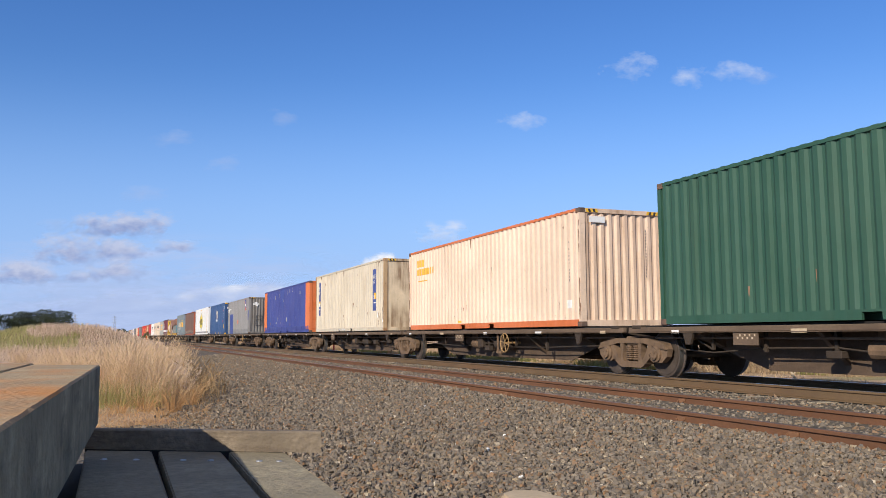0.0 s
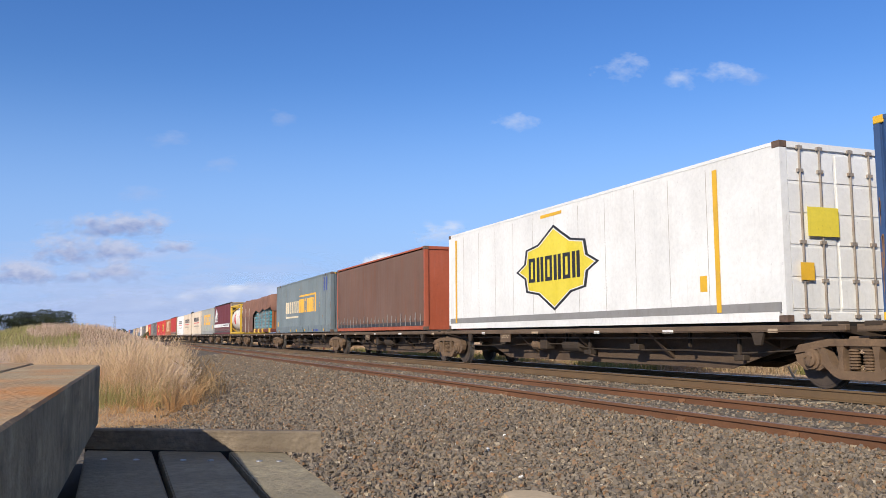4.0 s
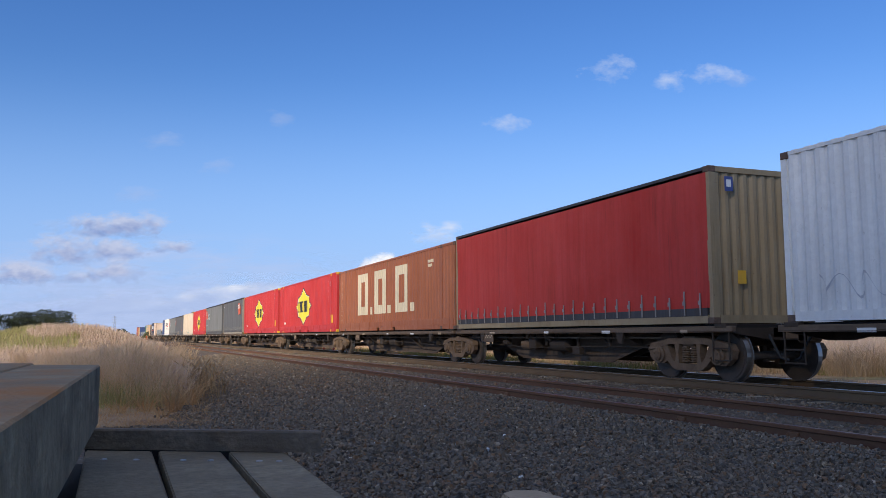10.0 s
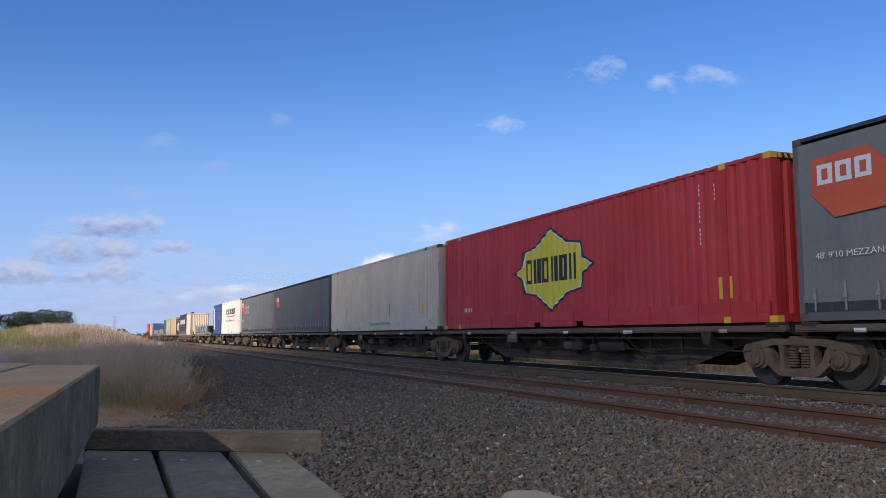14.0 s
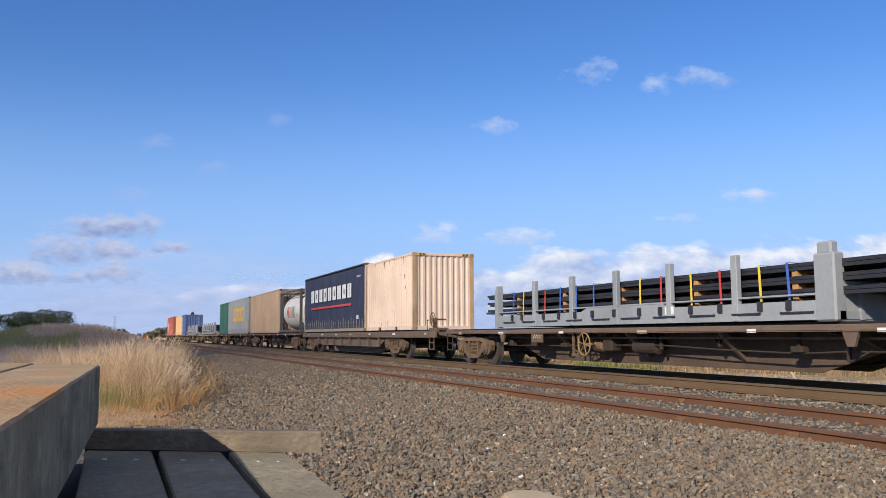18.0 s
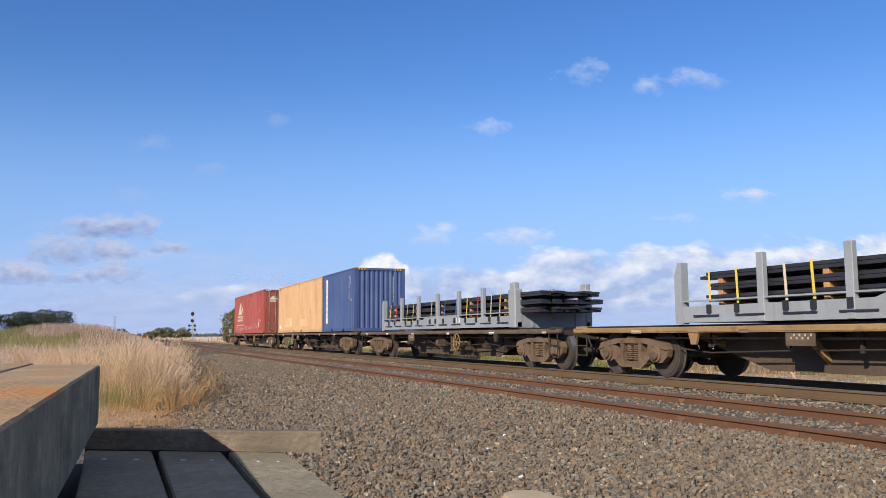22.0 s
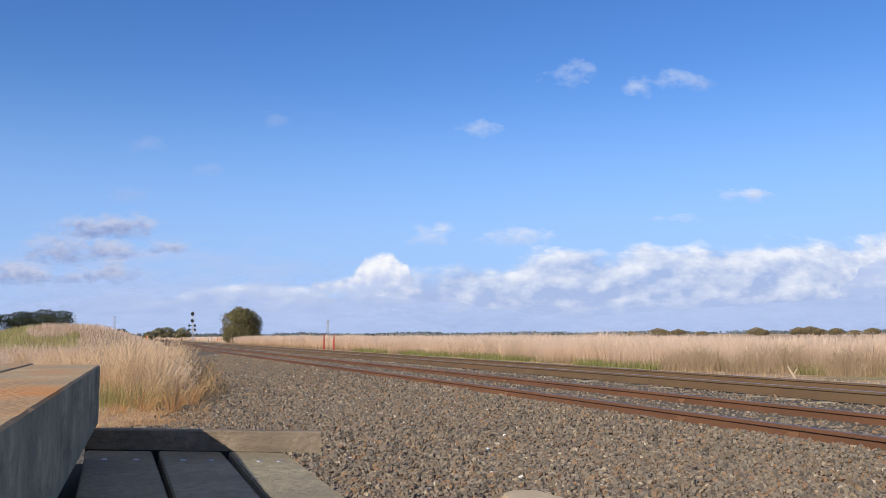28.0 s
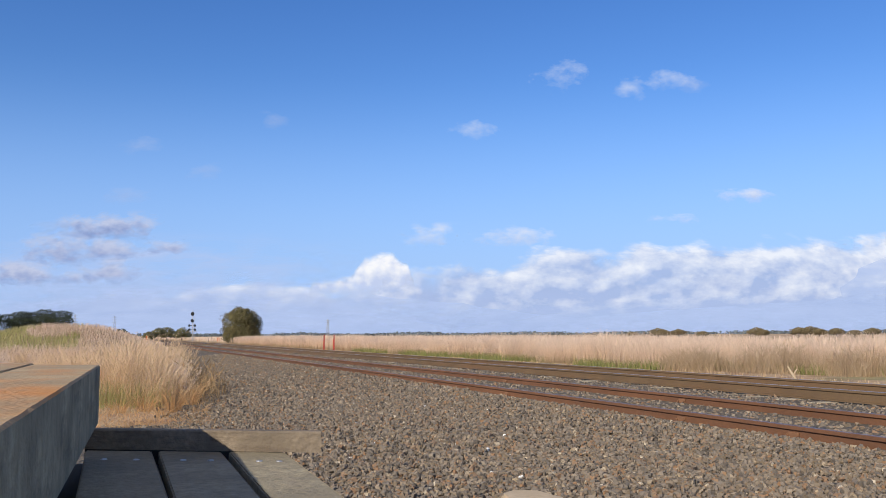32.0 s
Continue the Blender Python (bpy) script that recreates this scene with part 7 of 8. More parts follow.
def tarped_load(s0, length):
    ob = thing("tarped_flatrack", "loaded flatrack under a brown canvas tarpaulin, blue drums showing", "flatrack load", "loads of the train")
    canvas = surface("brown_canvas", (0.235, 0.118, 0.082), 0.9, 0, 0.16, 1.2, 30, 0.3, 50, (0.10, 0.05, 0.038), 0.5, (1, 0.6, 0.5), 1.6)
    canvas_low = surface("brown_canvas_dark", (0.175, 0.085, 0.062), 0.9, 0, 0.16, 1.2, 30, 0.3, 50)
    base = surface("flatrack_red", (0.16, 0.05, 0.04), 0.8, 0, 0.25, 2, 20, 0.2, 40)
    teal = surface("teal_drum", (0.05, 0.42, 0.54), 0.35, 0, 0.12, 3, 20, 0.05)
    boards = surface("rust_board", (0.36, 0.13, 0.045), 0.8, 0, 0.2, 1.5, 20, 0.3, 30, (0.2, 0.07, 0.03), 0.5)
    steel = surface("lashing_steel", (0.34, 0.32, 0.30), 0.6, 0.3, 0.2)
    rope = surface("pale_rope", (0.62, 0.56, 0.48), 0.9, 0, 0.1)
    bm = bmesh.new()
    chamfer(bm, -1.2, 1.2, 0.0, length, 0.08, 0.3, 0.02)
    part("base", bm, base, ob)
    for u in (0.25, 3.2, 5.6, 7.4, 9.1, length - 0.6):
        bm = bmesh.new()
        chamfer(bm, -1.245, -1.12, length - u - 0.45, length - u, 0.03, 0.34, 0.02)
        part("stake_pocket", bm, YELLOW if int(u * 10) % 2 == 0 or u > 8 else base, ob)

    def roof(u):
        return 2.60 + 0.10 * noise.noise(Vector((u * 0.7, 1, 0))) + 0.05 * noise.noise(Vector((u * 2.2, 4, 0))) - 0.05 * (u < 1.0) + 0.04 * (u > 8.4) + 0.03 * (u > 10.6)

    def hem(u):
        if u < 5.15:
            return 1.30
        v = min(1.0, (u - 5.15) / 2.2)
        return 1.34 + 0.28 * v + 0.10 * math.sin(u * 2.1) + (0.1 if u > 10.6 else 0) + 0.04 * noise.noise(Vector((u * 3, 0, 0)))
    bm = bmesh.new()
    nu, rows = 120, []
    for i in range(nu + 1):
        u = -0.06 + (length + 0.08) * i / nu
        y = length - u
        top = roof(u)
        lo = hem(u)
        ring = []
        for j in range(9):
            z = lo + (top - 0.1 - lo) * j / 8
            w = 0.05 * noise.noise(Vector((u * 1.1, z * 0.9, 3))) + 0.045 * noise.noise(Vector((u * 3.5, z * 1.6, 7))) + 0.02 * noise.noise(Vector((u * 9, z * 3, 2)))
            ring.append((-1.25 - 0.05 * (1 - j / 8) + w, y, z))
        for x, dz in ((-1.16, -0.02), (-0.6, 0.04), (0.0, 0.06), (0.6, 0.04), (1.16, -0.02)):
            ring.append((x, y, top + dz + 0.03 * noise.noise(Vector((u * 1.5, x * 2, 9)))))
        ring.append((1.25, y, 0.3))
        rows.append([bm.verts.new(q) for q in ring])
    for a, b in zip(rows, rows[1:]):
        for k in range(len(a) - 1):
            bm.faces.new((a[k], a[k + 1], b[k + 1], b[k]))
    # the end hangs half way down at the front
    end = rows[-1]
    low = [bm.verts.new((v.co.x, v.co.y - 0.02, 1.55 + 0.12 * math.sin(v.co.x * 3))) for v in end[8:14]]
    for k in range(5):
        bm.faces.new((end[8 + k], end[9 + k], low[k + 1], low[k]))
    bm.faces.new([end[i] for i in range(3, 9)] + [low[0]])
    bm.faces.new(rows[0])
    part("tarpaulin", bm, canvas, ob, smooth=True)
    bm = bmesh.new()
    rows = []
    for i in range(41):
        u = -0.05 + 5.2 * i / 40 + (0.06 * math.sin(i) if i == 40 else 0)
        rows.append([bm.verts.new((-1.262 + 0.03 * noise.noise(Vector((u * 2.3, z * 1.5, 5))), length - u, z)) for z in (0.14 + 0.03 * math.sin(u * 7), 0.5, 0.9, 1.34)])
    for a, b in zip(rows, rows[1:]):
        for k in range(3):
            bm.faces.new((a[k], a[k + 1], b[k + 1], b[k]))
    part("lower_tarpaulin", bm, canvas_low, ob, smooth=True)
    # rows of drums lying across the load
    bm = bmesh.new()
    lathe(bm, [(-0.50, 0.10), (-0.49, 0.125), (-0.2, 0.13), (-0.19, 0.118), (-0.17, 0.118), (-0.16, 0.13), (0.16, 0.13), (0.17, 0.118), (0.19, 0.118), (0.2, 0.13), (0.49, 0.125), (0.5, 0.1)], 12, "Y")
    dm = mesh_of("drum", bm, teal, True)
    for row in range(6):
        for k in range(7):
            u = 5.75 + k * 1.02 * 0.9
            dr = part("drum", dm, None, ob, "turquoise plastic drum")
            dr.location = (-1.02, length - u, 0.46 + row * 0.235)
            dr.scale = (1, 0.86, 0.86)
    bm = bmesh.new()
    for k in range(9):
        box(bm, -1.0, -0.9, length - 5.75 + k * 0.02, length - 5.3, 0.34 + k * 0.15, 0.46 + k * 0.15)
    part("timber_stack", bm, paint("pale_timber", (0.5, 0.36, 0.2)), ob)
    bm = bmesh.new()
    box(bm, -0.85, 1.1, 0.2, length - 0.1, 0.3, 2.2)
    part("inner_load", bm, canvas_low, ob)
    # net of lashings over the drums
    for k in range(26):
        u = 5.4 + k * 0.262
        bm = bmesh.new()
        tube(bm, (-1.17, length - u, 0.28), (-1.17, length - u - 0.03 * (k % 3), hem(u) + 0.12), 0.011, 5)
        part("lashing", bm, steel, ob)
    for u in (5.5, 7.6, 8.8, 10.2, 11.6):
        bm = bmesh.new()
        box(bm, -1.2, -1.15, length - u - 0.05, length - u + 0.05, 0.2, hem(u) + 0.1)
        part("stanchion", bm, steel, ob)
    for k in range(6):
        bm = bmesh.new()
        tube(bm, (-1.175, length - 5.4, 0.40 + 0.21 * k), (-1.175, 0.25, 0.42 + 0.215 * k), 0.008, 5)
        part("lashing", bm, steel, ob)
    for u in (1.9, 3.6):
        bm = bmesh.new()
        tube(bm, (-1.30, length - u, 0.05), (-1.31, length - u - 0.06, 1.95), 0.02, 6)
        part("rope", bm, rope, ob, "pale rope over the tarpaulin")
    bm = bmesh.new()
    box(bm, -1.1, 1.1, 0.06, 0.16, 0.3, 1.65)
    part("end_board", bm, boards, ob, "rust-brown boarded end")
    for x in (-1.0, -0.6, -0.2, 0.2, 0.6, 1.0):
        bm = bmesh.new()
        box(bm, x - 0.03, x + 0.03, 0.03, 0.058, 0.3, 1.7)
        part("end_post", bm, boards, ob)
    bm = bmesh.new()
    tube(bm, (-1.2, 0.1, 0.2), (0.6, 0.02, 1.3), 0.016, 6)
    part("chain", bm, rope, ob)
    return rolling(ob, s0, TRACK_X, DECK)


tarped_load(150.75, 12.5)


def cradle(s0, length, over_front, over_rear, label):
    """A steel cradle with stakes, carrying long steel bars on timber bearers, strapped down."""
    ob = thing("steel_cradle", label, "load cradle", "loads of the train")
    grey = paint("cradle_grey", (0.30, 0.315, 0.325), (0.16, 0.12, 0.09), 0.3)
    bar_m = surface("black_steel_bar", (0.055, 0.055, 0.062), 0.45, 0.5, 0.25, 2, 20, 0.1, 40, (0.12, 0.075, 0.05), 0.4)
    timb = paint("bearer_timber", (0.52, 0.25, 0.08), (0.25, 0.13, 0.06), 0.4)
    webs = [surface("web_" + c, v, 0.8, 0, 0.1) for c, v in (("cream", (0.62, 0.52, 0.36)), ("blue", (0.05, 0.12, 0.42)), ("yellow", (0.7, 0.5, 0.05)), ("red", (0.5, 0.05, 0.04)))]
    for s in (-1, 1):
        bm = bmesh.new()
        sx = sorted((s * 1.22, s * 1.15))
        extrude_poly(bm, [(0.2, 0.03), (length - 0.1, 0.03), (length - 0.1, 0.34), (length * 0.62, 0.34), (length * 0.60, 0.42), (length * 0.36, 0.42), (length * 0.34, 0.34), (0.2, 0.34)], *sx)
        box(bm, *sx, 0.2, length - 0.1, 0.425, 0.455)
        part("side_panel", bm, grey, ob)
        bm = bmesh.new()
        for k in range(10):
            y = 0.8 + k * (length - 1.6) / 9
            box(bm, *sorted((s * 1.25, s * 1.222)), y - 0.35, y + 0.35, 0.14, 0.17)
        part("lashing_rail", bm, bar_m, ob)
        for k in range(7):
            y = 0.35 + (length - 0.7) * k / 6
            if k == 0:
                bm = bmesh.new()
                chamfer(bm, *sorted((s * 1.24, s * 1.0)), 0.0, 0.42, 0.0, 1.08, 0.03)
                chamfer(bm, *sorted((s * 1.22, s * 1.05)), 0.06, 0.36, 1.05, 1.26, 0.03)
                part("corner_post", bm, grey, ob)
            elif k == 6:
                bm = bmesh.new()
                extrude_poly(bm, [(length - 0.12, 0.0), (length + 0.1, 0.0), (length + 0.1, 0.95), (length, 1.2), (length - 0.12, 1.2)], *sorted((s * 1.24, s * 1.08)))
                part("corner_post", bm, grey, ob)
            else:
                bm = bmesh.new()
                chamfer(bm, *sorted((s * 1.23, s * 1.12)), y - 0.08, y + 0.08, 0.03, 1.22, 0.012)
                part("stake", bm, grey, ob)
    bm = bmesh.new()
    box(bm, -1.15, 1.15, 0.0, length, 0.03, 0.16)
    part("floor", bm, grey, ob)
    bm = bmesh.new()
    box(bm, -1.1, 1.1, 0.02, 0.08, 0.0, 0.62)
    for x in (-0.7, 0.0, 0.7):
        box(bm, x - 0.04, x + 0.04, -0.02, 0.02, 0.02, 0.6)
    part("end_panel", bm, grey, ob)
    for tier in range(3):
        z = 0.34 + tier * 0.215
        for k in range(5):
            y = 1.0 + k * (length - 2.0) / 4
            bm = bmesh.new()
            chamfer(bm, -1.05, 1.05, y - 0.06, y + 0.06, z - 0.02, z + 0.075, 0.008)
            part("bearer", bm, timb, ob, "orange-brown timber bearer")
    for tier in range(3):
        z = 0.42 + tier * 0.215
        for b in range(5):
            for q in range(2):
                x = -0.9 + b * 0.42
                jf, jr = rng.uniform(-0.25, 0.15), rng.uniform(-0.2, 0.2)
                for st in range(3):
                    bm = bmesh.new()
                    xx = x + (st - 1) * 0.115
                    box(bm, xx - 0.05, xx + 0.05, over_front + jf + 0.04 * st, length + over_rear + jr + 0.03 * st, z + q * 0.066, z + q * 0.066 + 0.058)
                    part("steel_bar", bm, bar_m, ob, "dark steel bar")
    for k in range(13):
        y = 0.9 + k * (length - 1.8) / 12 + rng.uniform(-0.25, 0.25)
        bm = bmesh.new()
        zt = 0.42 + 0.43 + 0.13
        a, b, c = Vector((-1.2, y, 0.3)), Vector((-1.09, y + 0.15, zt + 0.02)), Vector((1.1, y + 0.15, zt + 0.02))
        for p, q in ((a, b), (b, c)):
            w = Vector((0, 0.03, 0))
            v = [bm.verts.new(o) for o in (p - w, p + w, q + w, q - w)]
            bm.faces.new(v)
        part("strap", bm, webs[int(rng.integers(0, 4))], ob, "webbing strap")
        bm = bmesh.new()
        box(bm, -1.26, -1.22, y - 0.05, y + 0.05, 0.2, 0.36)
        part("ratchet", bm, bar_m, ob)
    bm = bmesh.new()
    box(bm, -1.2265, -1.223, length * 0.33, length * 0.33 + 0.28, 0.2, 0.36)
    part("plate", bm, label_white, ob, "white data plate")
    return rolling(ob, s0, TRACK_X, DECK)


cradle(409.6, 12.1, -1.6, 0.9, "grey steel cradle loaded with strapped black steel bars")
cradle(490.4, 11.9, -0.6, -0.6, "grey steel cradle loaded with strapped black steel bars")
cradle(509.4, 11.9, -1.0, -0.3, "grey steel cradle loaded with strapped black steel bars")
# ---- painted marks on the loads ----
def polygon_mark(c, name, mat, upper, lower, uc, zc, k=1.0, label="", lift=0.004):
    """A mark bounded by two broken lines of (u, z) round a centre."""
    def line(pts, u):
        if u <= pts[0][0]:
            return pts[0][1]
        for (a, za), (b, zb) in zip(pts, pts[1:]):
            if a <= u <= b:
                return za + (zb - za) * (u - a) / max(1e-6, b - a)
        return pts[-1][1]
    up = [(uc + a * k, zc + b * k) for a, b in upper]
    lo = [(uc + a * k, zc + b * k) for a, b in lower]
    bm = bmesh.new()
    cuts = sorted({a for a, _ in up} | {a for a, _ in lo})
    for a, b in zip(cuts, cuts[1:]):
        span(bm, c, a, b, lambda u: line(lo, u), lambda u: line(up, u), lift)
    return part(name, bm, mat, c.ob, label)


STAR = [(-2.1, 0.0), (-1.62, 0.2), (-1.52, 0.57), (-0.85, 0.66), (0.0, 1.09), (0.85, 0.66), (1.52, 0.57), (1.62, 0.2), (2.1, 0.0)]
STAR_LOW = [(a, -b) for a, b in STAR]


def ring_block(u0, u1, z0, z1, t, kind):
    """A plain block of a wordmark: hollow, split or barred."""
    m = (z0 + z1) / 2
    if kind == 5:
        # a solid block
        return [(u0, u1, z0, z1)]
    if kind == 4:
        # two stout bars
        return [(u0, u0 + t * 1.25, z0, z1), (u1 - t * 1.25, u1, z0, z1)]
    if kind == 0:
        return [(u0, u0 + t, z0, z1), (u1 - t, u1, z0, z1), (u0 + t, u1 - t, z1 - t * 0.8, z1), (u0 + t, u1 - t, z0, z0 + t * 0.8)]
    if kind == 1:
        return [(u0, u0 + t, z0, z1), (u1 - t, u1, z0, z1), (u0 + t, u1 - t, m - t * 0.4, m + t * 0.4)]
    if kind == 2:
        return [(u0, u0 + t, z0, z1), (u0 + t, u1, z0, z0 + t * 0.8), (u0 + t, u1, m - t * 0.35, m + t * 0.35), (u0 + t, u1, z1 - t * 0.8, z1)]
    return [(u0, u1, z1 - t * 0.8, z1), ((u0 + u1) / 2 - t / 2, (u0 + u1) / 2 + t / 2, z0, z1 - t * 0.8)]


def wordmark(c, u0, u1, z0, z1, kinds, mat, weight=0.24, gap=0.16, label="", lift=0.004):
    """A row of plain blocks in place of a brand's name; each block is a part."""
    n = len(kinds)
    w = (u1 - u0) / (n - gap)
    for i, k in enumerate(kinds):
        a = u0 + i * w
        painted(c, "wordmark_block", mat, ring_block(a, a + w * (1 - gap), z0, z1, w * weight, k), label, lift)


def lettering(c, words, u0, u1, z0, height, mat, lift=0.004, name="lettering"):
    """Readable words on the side that faces the camera, fitted between u0 and u1."""
    cu = bpy.data.curves.new("lettering", "FONT")
    cu.body = words
    tmp = bpy.data.objects.new("lettering", cu)
    scene.collection.objects.link(tmp)
    me = bpy.data.meshes.new_from_object(tmp.evaluated_get(bpy.context.evaluated_depsgraph_get()))
    bpy.data.objects.remove(tmp)
    co = np.array([v.co for v in me.vertices])
    lo, hi = co.min(0), co.max(0)
    sx, sz = (u1 - u0) / (hi[0] - lo[0]), height / (hi[1] - lo[1])
    for v in me.vertices:
        u = u0 + (v.co.x - lo[0]) * sx
        z = z0 + (v.co.y - lo[1]) * sz
        v.co = (c.face - lift, c.length - u, z)
    me.materials.clear()
    me.materials.append(mat)
    return part(name, me, None, c.ob, 'words "%s"' % words)


def code_column(c, u, z0, z1, mat, w=0.05, name="number_column"):
    n = int((z1 - z0) / 0.085)
    w *= 0.8
    painted(c, name, mat, [(u + 0.1 * w * (k % 3), u + w - 0.12 * w * (k % 2), z0 + k * 0.085, z0 + k * 0.085 + 0.052) for k in range(n) if k % 6 != 4])


def star(c, uc, zc=1.47):
    polygon_mark(c, "star_border", label_black, STAR, STAR_LOW, uc, zc, 1.0, "black star border", 0.003)
    polygon_mark(c, "star_rim", label_white, STAR, STAR_LOW, uc, zc, 0.93, "", 0.005)
    polygon_mark(c, "star", STARYELLOW, STAR, STAR_LOW, uc, zc, 0.90, "yellow eight-pointed star", 0.007)
    n = 6
    w = 2.7 / n
    for i in range(n):
        a = uc - 1.35 + i * w
        painted(c, "star_block", label_black, ring_block(a, a + w * 0.8, zc - 0.32, zc + 0.32, w * 0.27, 4 if i % 2 else 0), "", 0.010)


def sail(c, u, z, k, mat):
    polygon_mark(c, "sail_emblem", mat, [(0.0, 0.0), (1.13, 0.95), (1.9, 0.0)], [(0.0, -0.01), (1.9, -0.01)], u, z, k, "pale sail emblem")
    polygon_mark(c, "sail_emblem", mat, [(1.2, 0.94), (2.45, 0.28), (2.46, 0.0)], [(1.2, 0.92), (2.46, -0.02)], u, z, k)


STARYELLOW = paint("star_yellow", (0.78, 0.62, 0.02), (0.5, 0.4, 0.05), 0.15, wear=0.5)
WORDAMBER = paint("word_amber", (0.80, 0.42, 0.03), (0.5, 0.3, 0.08), 0.2, wear=0.5)
WORDBLACK = paint("word_black", (0.035, 0.035, 0.045), (0.3, 0.26, 0.2), 0.2, wear=0.5)
WORDRED = paint("word_red", (0.62, 0.05, 0.05), (0.4, 0.1, 0.08), 0.2, wear=0.5)
WORDPALE = paint("word_pale", (0.72, 0.60, 0.40), (0.5, 0.3, 0.15), 0.2, wear=0.5)
WORDWHITE = paint("word_white", (0.78, 0.77, 0.74), (0.5, 0.48, 0.45), 0.15, wear=0.5)
BADGE = paint("badge_orange", (0.66, 0.10, 0.03), (0.5, 0.1, 0.05), 0.15, wear=0.5)
DULLBLUE = paint("patch_blue", (0.042, 0.07, 0.25), (0.03, 0.05, 0.15), 0.3, wear=0.5)
RUSTMARK = paint("rust_patch", (0.23, 0.12, 0.06), (0.12, 0.06, 0.035), 0.5)
TAPEGREEN = surface("tape_green", (0.05, 0.45, 0.12), 0.5, 0, 0.1)

NINE = (4, 0) * 4 + (4,)
for c, a in ((ivory_a, 2.9), (ivory_b, 2.9), (white_c, 2.9), (white_d, 3.0)):
    z = 1.78 if c is white_d else 1.64
    wordmark(c, a, a + 6.05, z, z + 0.5, NINE, WORDBLACK, 0.26, 0.3, "dark wordmark block")
    painted(c, "underline", WORDRED, [(a, a + 6.1, z - 0.23, z - 0.14)], "red underline")
    lettering(c, "Australia's Global Logistics People", a, a + 5.95, z - 0.72, 0.27, WORDBLACK)
    code_column(c, c.length - 0.75, 1.5, 2.5, WORDBLACK, 0.04)
    painted(c, "caution_label", label_yellow, [(c.length - 0.85, c.length - 0.45, 0.95, 1.2)], "yellow caution label")
    painted(c, "caution_label", label_yellow, [(c.length / 2 - 1.25, c.length / 2 - 0.95, 0.19, 0.25), (c.length / 2 + 0.9, c.length / 2 + 1.2, 0.19, 0.25)])
wordmark(ink, 1.9, 10.0, 1.56, 2.22, NINE, WORDWHITE, 0.27, 0.28, "white wordmark block", 0.02)
painted(ink, "underline", WORDRED, [(1.9, 10.0, 1.19, 1.30)], "red underline", 0.02)
painted(ink, "code_panel", WORDWHITE, [(10.9 + 0.09 * k, 10.96 + 0.09 * k, 2.42, 2.50) for k in range(7)], "", 0.02)
painted(ink, "code_panel", WORDWHITE, [(10.9, 11.25, 0.55, 0.72)], "", 0.03)
for c, us in ((pale, (2.9, 4.5, 6.1, 7.75)), (pale_b, (3.1, 4.72, 6.32, 8.0))):
    for u, k in zip(us, (0, 0, 0, 0)):
        painted(c, "wordmark_block", WORDAMBER, ring_block(u, u + 1.28, 1.05, 2.2, 0.34, k), "amber wordmark block")
    painted(c, "caution_label", label_yellow, [(11.0, 11.35, 0.55, 0.95)], "yellow caution label")
    painted(c, "hazard_triangle", label_yellow, [(11.12, 11.36, 1.68, 1.78), (11.18, 11.3, 1.78, 1.88)])
    code_column(c, 10.85, 1.4, 2.6, WORDAMBER, 0.04)
    painted(c, "tape", TAPEGREEN, [(5.6, 5.78, 0.62, 0.7), (6.35, 6.5, 0.55, 0.63)], "green tape scraps")
    painted(c, "tape", TAPEGREEN, [(6.9, 7.05, 0.75, 0.83)])
    painted(c, "tape", label_white, [(5.5, 5.65, 0.3, 0.42)])
wordmark(slate, 3.25, 6.8, 1.16, 1.86, (0, 4) * 3 + (0,), WORDPALE, 0.3, 0.3, "cream wordmark block")
wordmark(slate, 6.95, 10.8, 1.14, 1.92, (4, 0) * 4, WORDAMBER, 0.3, 0.24, "amber wordmark block")
painted(slate, "bracket", WORDPALE, [(3.2, 6.8, 0.87, 0.97), (3.08, 3.19, 0.87, 1.9)])
painted(slate, "bracket", WORDAMBER, [(7.0, 11.2, 2.05, 2.15), (10.95, 11.2, 1.12, 2.05)])
painted(slate, "patch", DULLBLUE, [(13.0, 13.65, 2.15, 2.85)], "dark blue painted-over patch")
painted(slate, "arrow", WORDAMBER, [(12.88, 12.94, 2.45, 2.75), (12.84, 12.98, 2.66, 2.70)])
painted(slate, "arrow", WORDAMBER, [(7.0, 7.05, 2.3, 2.6), (6.97, 7.08, 2.5, 2.54)])
code_column(slate, 12.1, 1.3, 2.3, WORDAMBER, 0.05)
painted(slate, "caution_label", label_yellow, [(0.45, 0.65, 0.4, 0.7)], "yellow caution label")
for u in (0.9, 4.6, 6.3, 8.5, 10.5, 13.0):
    painted(slate, "pocket_label", label_yellow, [(u, u + 0.18, 0.06, 0.18)], "", 0.02)
painted(slate, "scuff", DULLBLUE, [(10.6, 11.9, 0.05, 0.16)], "", 0.022)
sail(maroon, 0.67, 1.69, 0.93, WORDWHITE)
wordmark(maroon, 0.55, 2.8, 1.22, 1.62, (0,) * 4, WORDWHITE, 0.2, 0.16, "", 0.004)
polygon_mark(maroon, "band", WORDWHITE, [(0.1, 0.98), (10.95, 0.98), (11.35, 0.66)], [(0.1, 0.66), (11.35, 0.66)], 0, 0, 1, "cream band")
polygon_mark(maroon, "band", WORDWHITE, [(11.15, 0.98), (11.75, 0.98)], [(11.15, 0.97), (11.45, 0.66), (11.75, 0.95)], 0, 0, 1)
painted(maroon, "web_address", WORDBLACK, [(7.1 + 0.21 * k, 7.1 + 0.21 * k + 0.16, 0.78, 0.88) for k in range(16)], "", 0.008)
